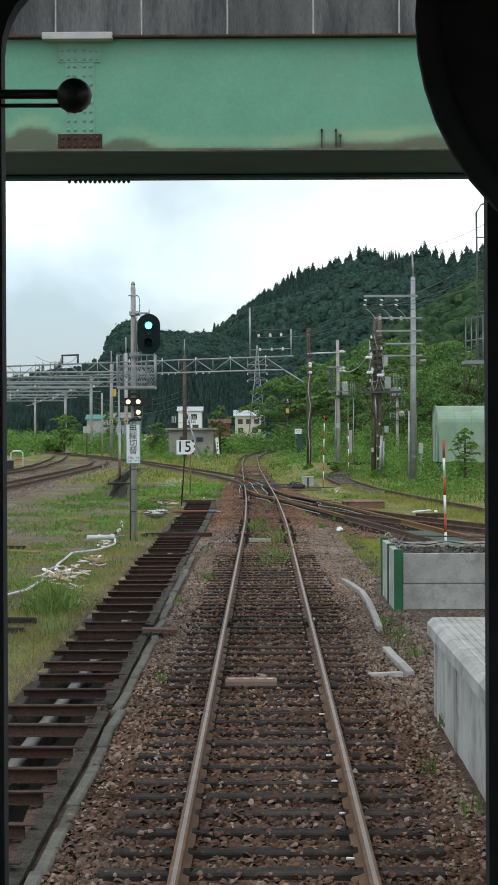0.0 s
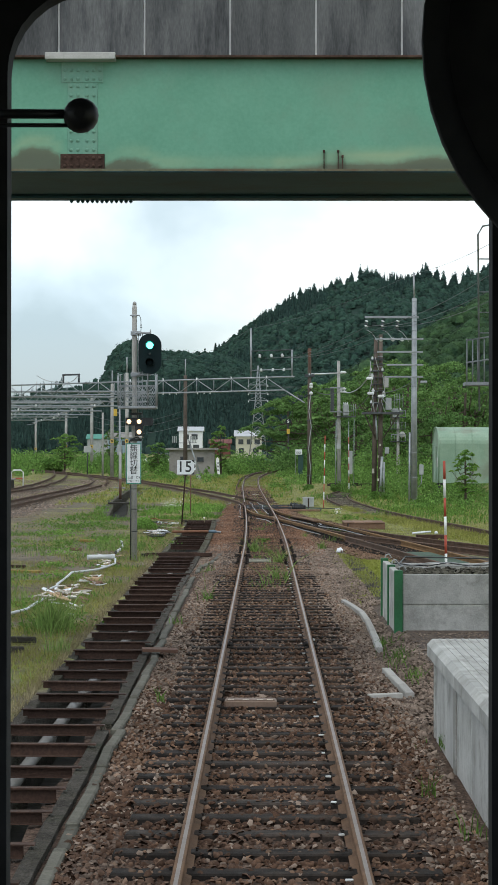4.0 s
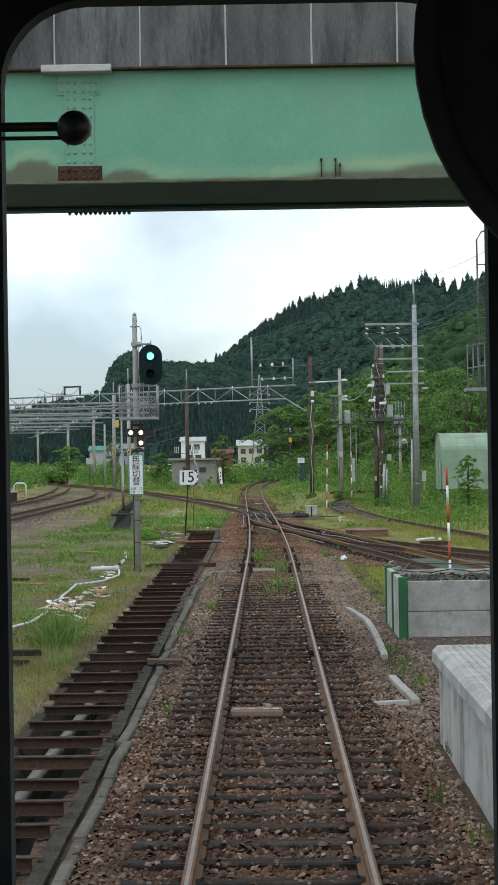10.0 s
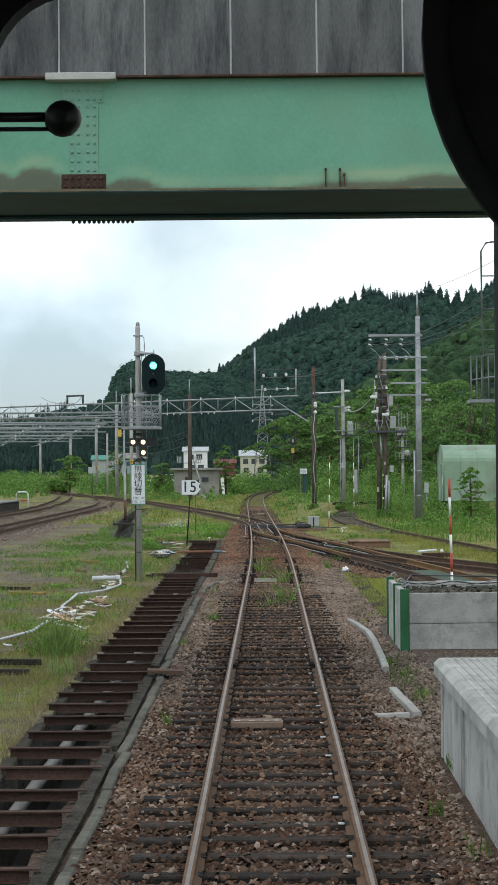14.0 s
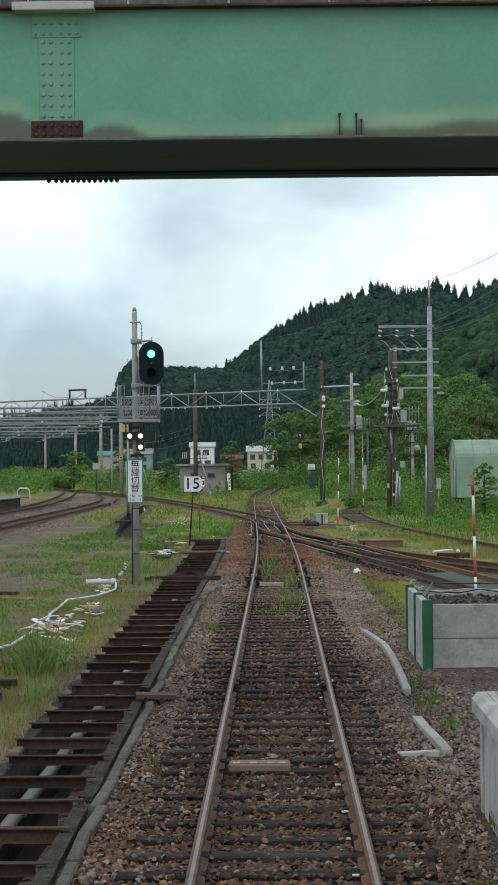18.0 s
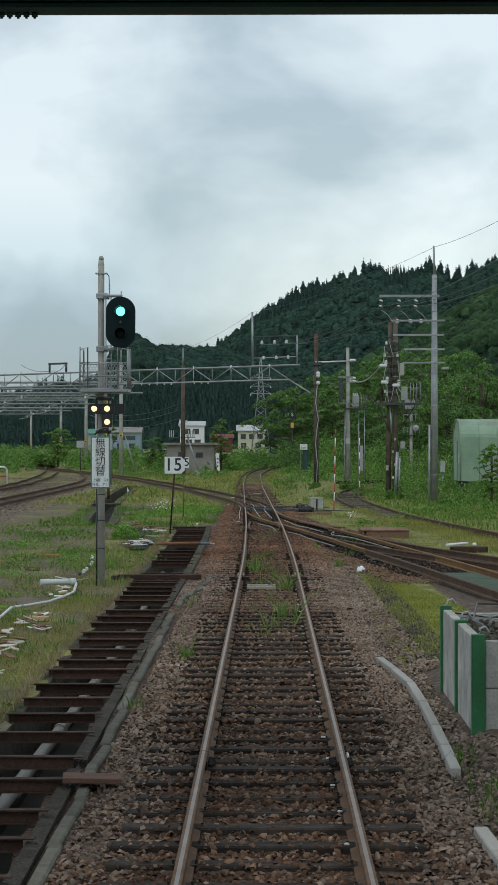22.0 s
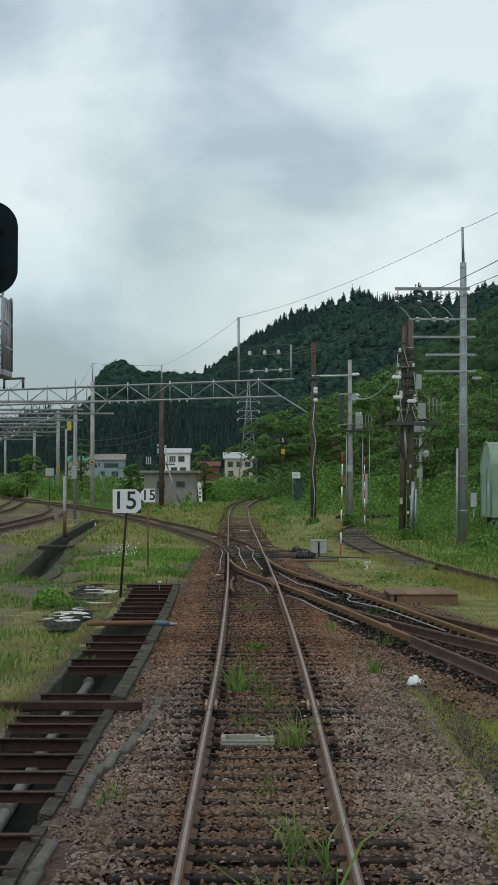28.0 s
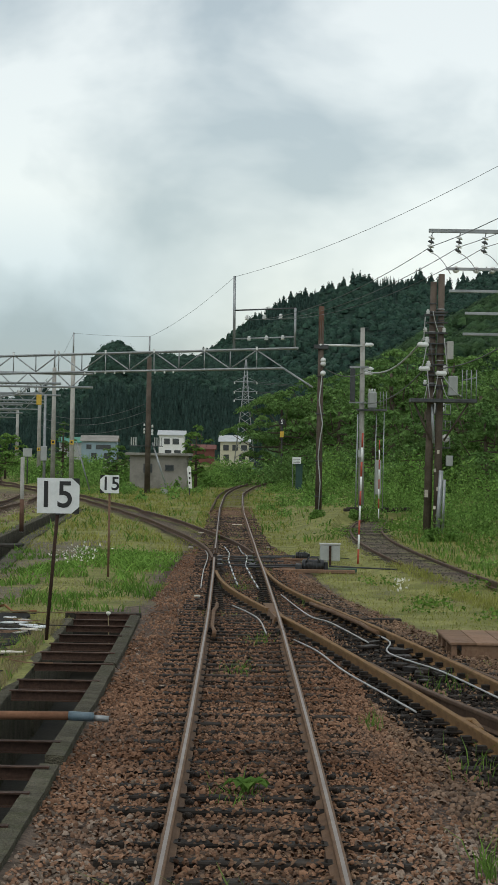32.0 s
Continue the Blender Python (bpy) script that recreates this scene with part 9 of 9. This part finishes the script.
shrubbery("shrubs", [(-6.2, 226, 3, 4, 1.5), (-3.4, 226, 1.6, 6, 1.4), (-1.4, 236, 1.8, 8, 1.6), (2.2, 243, 2.2, 4, 1.8), (4.6, 246, 2, 5, 2.2), (-10.5, 222, 1.6, 5, 1.4), (-13, 246, 3.2, 8, 2.0), (-18, 262, 5, 10, 2.2), (-8, 262, 7, 10, 1.9), (0, 262, 4, 10, 2.0), (-27, 292, 6, 12, 2.4), (-15, 292, 8, 12, 2.0), (2, 292, 8, 12, 2.2), (-5.2, 214, 0.8, 2, 0.9), (-5.6, 176, 1.5, 6, 0.7), (-6.4, 196, 1.8, 6, 1.0)], 85, 0.21, M_LEAF1, "green shrubs round the hut and yard end", 84)


shrubbery("shrubs", [(-12.5, 224, 1.5, 3, 1.6), (-9.5, 226, 2.5, 3, 2.4), (-5.5, 224, 2.5, 3, 2.0), (-3.0, 228, 2.0, 4, 1.8), (-15.5, 232, 2.0, 4, 1.7), (-1.0, 232, 1.6, 4, 1.5)], 130, 0.16, M_LEAF1, "rank bushes behind and beside the hut", 183, 0.8)
rb = random.Random(21)
BELT = []
for k in range(95):
    x0, y0 = rb.uniform(-38, 1.5), rb.uniform(212, 262)
    if all(abs(x0 - line_x(q, y0)) > 2.6 for q in (MAIN, LEFT1)) and abs(x0 - line_x(YARD2, y0)) > 2.2 and not (-10.5 < x0 < -3.2 and y0 < 221):
        BELT.append((x0, y0, 1.6, 3.0, rb.uniform(0.6, 1.3) + max(0, y0 - 225) * 0.02))
shrubbery("shrubs", BELT, 150, 0.17, M_LEAF1, "rank green undergrowth along the yard end", 185)
BELT = []
for k in range(150):
    y0 = rb.uniform(150, 232)
    x0 = rb.uniform(-13, 6.5)
    d_ = x0 - line_x(MAIN, y0)
    if (d_ > 1.7 or (d_ < -1.7 and y0 > 192)) and abs(x0 - line_x(LEFT1, y0)) > 2.0 and abs(x0 - line_x(YARD1, min(y0, 204))) > 2.2 and not (-9.6 < x0 < -4 and y0 > 213):
        BELT.append((x0, y0, 0.7, 1.5, rb.uniform(0.25, 0.55) + max(0, y0 - 190) * 0.006))
shrubbery("shrubs", BELT, 330, 0.1, M_LEAF1, "low rank green weeds beside the main track", 189)
BELT = [(rb.uniform(5.2, 20) + max(0, (128 - y0) * 0.1), y0, 1.2, 2.5, rb.uniform(0.5, 1.3)) for y0 in np.linspace(112, 170, 46) for _ in (0,)]
BELT += [(rb.uniform(5.5, 13) + max(0, 1.5 - (y0 - 100) * 0.05), y0, 0.8, 1.6, rb.uniform(0.25, 0.6)) for y0 in np.linspace(98, 146, 40)]
BELT = [q for q in BELT if abs(q[0] - line_x(SIDING, q[1])) > 2.2 or q[1] > 150]
shrubbery("shrubs", BELT, 420, 0.085, M_LEAF1, "bright green rank weeds and brambles behind the siding", 187)
shrubbery("shrubs", [(-29, 236, 3, 8, 1.3), (-35, 250, 4, 10, 1.6), (-41, 268, 4, 12, 1.8), (-33, 280, 5, 12, 1.9), (-44, 300, 5, 14, 2.2), (-26, 262, 3, 10, 1.5), (-50, 310, 6, 14, 2.4), (-38, 318, 6, 14, 2.3)], 90, 0.22, M_LEAF1, "low bushes and tall weeds at the yard edge", 191, 0.6)
shrubbery("weed_clumps", [(-4.9, 52, 0.2, 1.0, 0.2), (-5.1, 58.5, 0.3, 1.0, 0.24), (-5.3, 44.5, 0.22, 0.9, 0.2), (-4.35, 47.5, 0.15, 0.6, 0.16), (-4.6, 64, 0.3, 1.2, 0.22), (-4.1, 38.5, 0.15, 0.6, 0.16), (-6.6, 72, 0.5, 1.5, 0.25), (-5.9, 80, 0.4, 1.5, 0.22)], 1000, 0.05, M_LUSH, "fresh green leafy weeds on the bare yard", 192, 6.0)
shrubbery("weed_clumps", [(-2.9, 103, 0.7, 3, 0.34), (-3.6, 106, 0.8, 3, 0.3), (-2.4, 106.5, 0.45, 2, 0.3), (-4.4, 102, 0.5, 2, 0.3), (-5.2, 98, 0.6, 2, 0.22)], 900, 0.055, M_LUSH, "lush leafy weeds round the speed boards", 86, 3.0)
shrubbery("weed_clumps", [(-4.3, 61.5, 0.5, 1.5, 0.22), (-4.6, 68, 0.8, 2.5, 0.25), (-6.5, 64, 1, 3, 0.2), (-3.3, 35.2, 0.25, 1.2, 0.3), (-5.2, 46.5, 0.4, 2, 0.2), (-4.5, 52.5, 0.5, 2, 0.16), (-3.0, 64.5, 0.2, 1.5, 0.2), (-7, 80, 1.5, 5, 0.22), (-5.2, 84, 1.0, 3, 0.2)], 900, 0.045, M_WEED, "leafy weed clumps on the bare ground", 88, 3.0)
shrubbery("weed_clumps", [(3.21, 89.2, 0.25, 0.8, 0.3), (4.2, 86.5, 0.25, 0.8, 0.2), (2.9, 97, 0.2, 1.0, 0.2), (4.9, 95, 0.6, 3, 0.25), (6.3, 100, 0.7, 4, 0.3), (3.4, 90, 0.5, 2, 0.15), (8.0, 98, 0.8, 4, 0.35), (5.4, 126, 0.6, 4, 0.4), (2.9, 128, 0.5, 6, 0.25), (6.8, 113, 0.6, 3, 0.4), (5.3, 131, 0.7, 4, 0.5)], 500, 0.06, M_WEED, "leafy weed clumps along the siding", 89, 3.0)

shrubbery("shrubs", [(0.5, 243, 2.5, 3, 2.2), (4, 238, 2.5, 4, 3.2), (7, 232, 2.5, 5, 3.6), (9.5, 226, 2.5, 5, 3.6), (6.5, 216, 1.5, 5, 2.6)], 110, 0.19, M_LEAF2, "light green bushes under the curve-side trees", 197, 1.0)


def turned_leaves(pts, way, size, seed, loose=0.45):
    """Leaf sprays that face outward along the given directions."""
    r = np.random.default_rng(seed)
    n = len(pts)
    d = way + r.normal(0, loose, (n, 3))
    d /= np.linalg.norm(d, axis=1)[:, None] + 1e-9
    e = np.cross(d, r.normal(size=(n, 3)))
    e /= np.linalg.norm(e, axis=1)[:, None] + 1e-9
    g = np.cross(d, e)
    s = (size * r.lognormal(0, 0.3, n))[:, None]
    v = np.stack([pts - e * s * 0.55, pts + g * s * 0.34 - d * s * 0.08, pts + e * s * 0.55, pts - g * s * 0.34 - d * s * 0.08], 1)
    return v.reshape(-1, 3), np.arange(n * 4).reshape(n, 4)


def tree(x, y, z, h, w, n, size, label, seed, mat=None, name="tree", lean=0.0):
    """A tapered trunk with spreading limbs, each bearing flat layered sprays of leaves with gaps between."""
    r = np.random.default_rng(seed)
    t = thing(name, (x, y, z), label, "tree")
    bm = tube(B(), [(0, 0, -0.3), (lean * 0.5, 0.1, h * 0.35), (lean, 0, h * 0.8)], 0.028 * h, 8, 0.01 * h)
    nl = 19
    pads = []
    for k in range(nl):
        a = k * 2.4 + r.uniform(-0.5, 0.5)
        q = k / nl
        zz = h * (0.16 + 0.76 * q) * r.uniform(0.93, 1.05)
        rad = w * 0.52 * math.sin(math.pi * (0.22 + 0.66 * q)) ** 0.8 * r.uniform(0.6, 1.12)
        e = Vector((rad * math.cos(a) + lean * q, rad * math.sin(a), min(h * 0.95, zz)))
        tube(bm, [(lean * 0.6 * q, 0, h * (0.12 + 0.56 * q)), e * 0.6 + Vector((0, 0, h * 0.08)), e], 0.009 * h, 5, 0.003 * h)
        for u in (1.0, 0.72, 0.45):
            c = np.array([e.x * u + r.normal(0, 0.05 * w), e.y * u + r.normal(0, 0.05 * w), e.z + h * (0.05 * (1 - u) + r.normal(0, 0.02))])
            pads.append((c, w * r.uniform(0.075, 0.15)))
    pads.append((np.array([lean, 0, h * 0.93]), w * 0.13))
    part("trunk", bm, M_BARK, t)
    C, R = np.array([p[0] for p in pads]), np.array([p[1] for p in pads])
    k = r.choice(len(pads), n, p=R ** 2 / (R ** 2).sum())
    d = r.normal(size=(n, 3))
    d /= np.linalg.norm(d, axis=1)[:, None]
    d[:, 2] = np.where(d[:, 2] < -0.35, -d[:, 2], d[:, 2])
    rr = r.uniform(0.35, 1.08, n)[:, None] * R[k][:, None]
    p = C[k] + d * rr * np.array([1, 1, 0.42])
    p[:, 2] -= 0.3 * R[k] * (rr[:, 0] / R[k]) ** 2 * np.abs(d[:, 0])
    v, f = turned_leaves(p, d * np.array([0.5, 0.5, 0.4]) + np.array([0, 0, 0.7]), size, seed + 1, 0.65)
    many("crown", v, f, mat or M_LEAF2, "", "", t)
    return t


tree(2.6, 250, 0.2, 8.6, 8.8, 21000, 0.165, "broad leafy green tree beside the railway curve", 90)
tree(6.2, 262, 0.2, 7.8, 8, 14000, 0.175, "leafy green tree at the forest edge", 91)
tree(-4.35, 222, 0.2, 5.0, 2.3, 5200, 0.13, "slender young green tree behind the hut", 92, M_LEAF1)
tree(-10.7, 226, 0.2, 3.2, 2.6, 3600, 0.13, "small bushy tree beside the hut", 93)
tree(-16.2, 240, 0.2, 5.4, 2.4, 2600, 0.15, "slim tree beside the blue-grey house", 94)
tree(-22.2, 250, 0.2, 4.3, 3.4, 4600, 0.15, "round leafy tree behind the portal posts", 95, M_LEAF1)
rk = random.Random(11)
for k in range(30):
    x = 5 + rk.uniform(0, 34)
    y = rk.uniform(225, 330) + (10 if x < 9 else -15)
    hh = rk.uniform(7.5, 13.5) * (0.8 if x < 10 else 1.0)
    tree(x, y, 0.3, hh, rk.uniform(6.0, 9.5), 6800, 0.215, "leafy green woodland tree at the foot of the hill", 100 + k, None, "woodland_tree", rk.uniform(-0.5, 0.5))
for k, (x, y, hh) in enumerate(((7.6, 190, 6.0), (10.5, 185, 7.2), (13.8, 182, 7.8), (9.2, 168, 4.4), (12.5, 166, 5.6), (16.5, 188, 9), (12.2, 142, 4.6))):
    tree(x, y, 0.2, hh, 5.4, 8000, 0.15, "leafy green roadside tree behind the poles", 150 + k, M_LEAF2, "woodland_tree", rk.uniform(-0.3, 0.3))
tree(10.1, 113.5, 0.0, 2.7, 1.4, 4200, 0.08, "young sapling in front of the green store", 170, M_LUSH, "sapling")


# ---- wooded hills ----
def domes(at, rad, material, r):
    """Uneven rounded crowns, each of three rings and a top."""
    n, ks = len(at), 7
    V = []
    for el in (-0.3, 0.6):
        a = np.arange(ks) / ks * 6.2832 + r.uniform(0, 1, (n, 1))
        q = rad[:, None] * r.uniform(0.78, 1.15, (n, ks))
        V.append(np.stack([q * math.cos(el) * np.cos(a), q * math.cos(el) * np.sin(a), q * math.sin(el) * 1.05], 2))
    V.append(np.stack([0 * rad, 0 * rad, rad * r.uniform(0.9, 1.2, n)], 1)[:, None])
    v = np.concatenate(V, 1) + at[:, None]
    f = []
    for i in range(ks):
        j = (i + 1) % ks
        f += [(i, j, ks + j), (i, ks + j, ks + i), (ks + i, ks + j, 2 * ks)]
    faces = (np.arange(n)[:, None, None] * (2 * ks + 1) + np.array(f)[None]).reshape(-1, 3)
    many("hill_crowns", v.reshape(-1, 3), faces, material, "rounded broadleaf crowns covering the hill", "forest", smooth=True)


def cores(at, hh, rr, r, fat=(0.85, 0.62, 0.38)):
    """Ragged conifer bodies of three skirts."""
    n, ks = len(at), 6
    V, F = [], []
    for k in range(3):
        a = np.arange(ks) / ks * 6.2832 + r.uniform(0, 1, (n, 1))
        q = rr[:, None] * fat[k] * r.uniform(0.65, 1.2, (n, ks))
        z = hh[:, None] * (0.02, 0.3, 0.58)[k] + r.uniform(-0.5, 0.3, (n, ks))
        tip = np.stack([0 * hh, 0 * hh, hh * (0.52, 0.8, 1.0)[k]], 1)[:, None]
        V.append(np.concatenate([np.stack([q * np.cos(a), q * np.sin(a), z], 2), tip], 1))
        F += [(k * (ks + 1) + i, k * (ks + 1) + (i + 1) % ks, k * (ks + 1) + ks) for i in range(ks)]
    v = np.concatenate(V, 1) + at[:, None]
    faces = (np.arange(n)[:, None, None] * (3 * (ks + 1)) + np.array(F)[None]).reshape(-1, 3)
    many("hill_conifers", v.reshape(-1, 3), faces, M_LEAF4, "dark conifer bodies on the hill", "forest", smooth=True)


def hill(name, ridge, y_ridge, y_foot, bulge, label, seed, conifer, crowns, leaf, spray, size, needles, edge=0.3, drop=7, top_from=0.985, crown=0.8, stature=1.0):
    """A slope up to a ridge line given by (x, z), with its woodland."""
    r = np.random.default_rng(seed)
    xs_, zs_ = [p[0] for p in ridge], [p[1] for p in ridge]
    X = np.linspace(xs_[0], xs_[-1], 90)

    def at(x, t):
        zr = np.interp(x, xs_, zs_) - drop
        yy = y_foot + (y_ridge - y_foot) * t
        zz = zr * (t ** bulge)
        xx = x * (yy / y_ridge)
        zz = zz + np.array([9 * noise.noise(Vector((a * 0.02, b * 0.012, seed))) + 4 * noise.noise(Vector((a * 0.06, b * 0.03, seed))) for a, b in zip(np.ravel(xx), np.ravel(yy))]) * np.ravel(t) * (1 - np.ravel(t)) * 3
        return np.stack([np.ravel(xx), np.ravel(yy), zz], 1)

    rows = [at(X, np.full(90, t)) for t in np.linspace(0, 1, 24)]
    back = rows[-1].copy()
    back[:, 1] += 300
    back[:, 2] = -5
    rows.append(back)
    V = np.concatenate(rows)
    F = np.array([(j * 90 + i, j * 90 + i + 1, (j + 1) * 90 + i + 1, (j + 1) * 90 + i) for j in range(len(rows) - 1) for i in range(89)])
    o = many(name, V, F, M_HILL, label, "hill", smooth=True)
    o["kind"] = "structure"
    # woodland on the slope, and clumps of taller conifers standing along the ridge
    n = crowns
    t = np.concatenate([r.uniform(0.0, 0.99, n) ** 0.8, r.uniform(0.985, 1.0, n // 64)])
    x = r.uniform(xs_[0], xs_[-1], len(t))
    base = at(x, t)
    wood = np.array([noise.noise(Vector((a * 0.02, b * 5, seed + 5))) for a, b in zip(x, t)])
    top = t >= top_from
    is_con = np.where(top, wood + edge > conifer, wood > conifer)
    b_ = base[~is_con]
    m = len(b_)
    s_ = r.uniform(0.42, 1.4, m)
    d = r.normal(size=(m, spray, 3))
    d /= np.linalg.norm(d, axis=2)[:, :, None]
    d[:, :, 2] = np.where(d[:, :, 2] < -0.2, -d[:, :, 2], d[:, :, 2])
    domes(b_ + np.array([0, 0, 1.8]), 3.9 * crown * s_, leaf, r)
    p = b_[:, None] + d * np.array([4.3, 4.3, 4.6]) * crown * s_[:, None, None] * r.uniform(0.75, 1.08, (m, spray, 1)) + np.array([0, 0, 2.4])
    v, f = turned_leaves(p.reshape(-1, 3), (d * 0.7 + np.array([0, 0, 0.6])).reshape(-1, 3), size, seed + 2, 0.22)
    many("hill_woodland", v, f, leaf, "broadleaf woodland covering the hill", "forest")
    # conifers: drooping sprays round a stem, narrowing to a tip
    b_, tc, xc = base[is_con], t[is_con], x[is_con]
    clump = np.array([noise.noise(Vector((a * 0.035, 2.5, seed))) for a in xc])
    keep_ = (tc < 0.985) | (clump + r.uniform(-0.12, 0.12, len(clump)) > -0.08)
    b_, tc, clump = b_[keep_], tc[keep_], clump[keep_]
    for ridge_, count, leaf_size, up, lab in ((False, needles, size * 0.8, 0.9, "dark conifers planted over the hill"), (True, needles * 6, size * 0.8, 0.5, "tall ragged conifers along the ridge")):
        pick = (tc >= 0.985) == ridge_
        m = int(pick.sum())
        if not m:
            continue
        hh = (10.0 + 11 * np.clip(clump[pick], -0.2, 0.5)) * r.uniform(0.55, 1.15, m) if ridge_ else 13.5 * stature * r.uniform(0.75, 1.25, m)
        rr = (4.3 if ridge_ else 2.1 * stature) * r.uniform(0.75, 1.25, m)
        cores(b_[pick], hh * (0.88 if ridge_ else 1.0), rr, r, (0.9, 0.78, 0.6) if ridge_ else (0.85, 0.62, 0.38))
        q = r.uniform(0.03, 1.0, (m, count)) ** 0.9
        a = r.uniform(0, 6.2832, (m, count))
        tier = 0.8 + 0.25 * np.sin(q * 26 + r.uniform(0, 6, (m, 1)))
        rad = rr[:, None] * (1.0 - q) ** (0.42 if ridge_ else 0.65) * tier * r.uniform(0.3, 1.05, (m, count))
        p = b_[pick][:, None] + np.stack([rad * np.cos(a), rad * np.sin(a), q * hh[:, None] - 0.25 * rad], 2)
        way = np.stack([np.cos(a), np.sin(a), up + 0 * a], 2)
        v, f = turned_leaves(p.reshape(-1, 3), way.reshape(-1, 3), leaf_size, seed + 3, 0.2)
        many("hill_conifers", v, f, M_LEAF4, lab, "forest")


RIDGE_R = [(-130, 37), (-73, 70), (-48, 86), (-33, 96), (-23, 107), (-8, 117), (12, 127), (38, 138), (63, 147), (88, 153), (113, 154), (133, 151), (146, 155), (163, 147), (178, 153), (200, 163), (260, 176), (340, 170)]
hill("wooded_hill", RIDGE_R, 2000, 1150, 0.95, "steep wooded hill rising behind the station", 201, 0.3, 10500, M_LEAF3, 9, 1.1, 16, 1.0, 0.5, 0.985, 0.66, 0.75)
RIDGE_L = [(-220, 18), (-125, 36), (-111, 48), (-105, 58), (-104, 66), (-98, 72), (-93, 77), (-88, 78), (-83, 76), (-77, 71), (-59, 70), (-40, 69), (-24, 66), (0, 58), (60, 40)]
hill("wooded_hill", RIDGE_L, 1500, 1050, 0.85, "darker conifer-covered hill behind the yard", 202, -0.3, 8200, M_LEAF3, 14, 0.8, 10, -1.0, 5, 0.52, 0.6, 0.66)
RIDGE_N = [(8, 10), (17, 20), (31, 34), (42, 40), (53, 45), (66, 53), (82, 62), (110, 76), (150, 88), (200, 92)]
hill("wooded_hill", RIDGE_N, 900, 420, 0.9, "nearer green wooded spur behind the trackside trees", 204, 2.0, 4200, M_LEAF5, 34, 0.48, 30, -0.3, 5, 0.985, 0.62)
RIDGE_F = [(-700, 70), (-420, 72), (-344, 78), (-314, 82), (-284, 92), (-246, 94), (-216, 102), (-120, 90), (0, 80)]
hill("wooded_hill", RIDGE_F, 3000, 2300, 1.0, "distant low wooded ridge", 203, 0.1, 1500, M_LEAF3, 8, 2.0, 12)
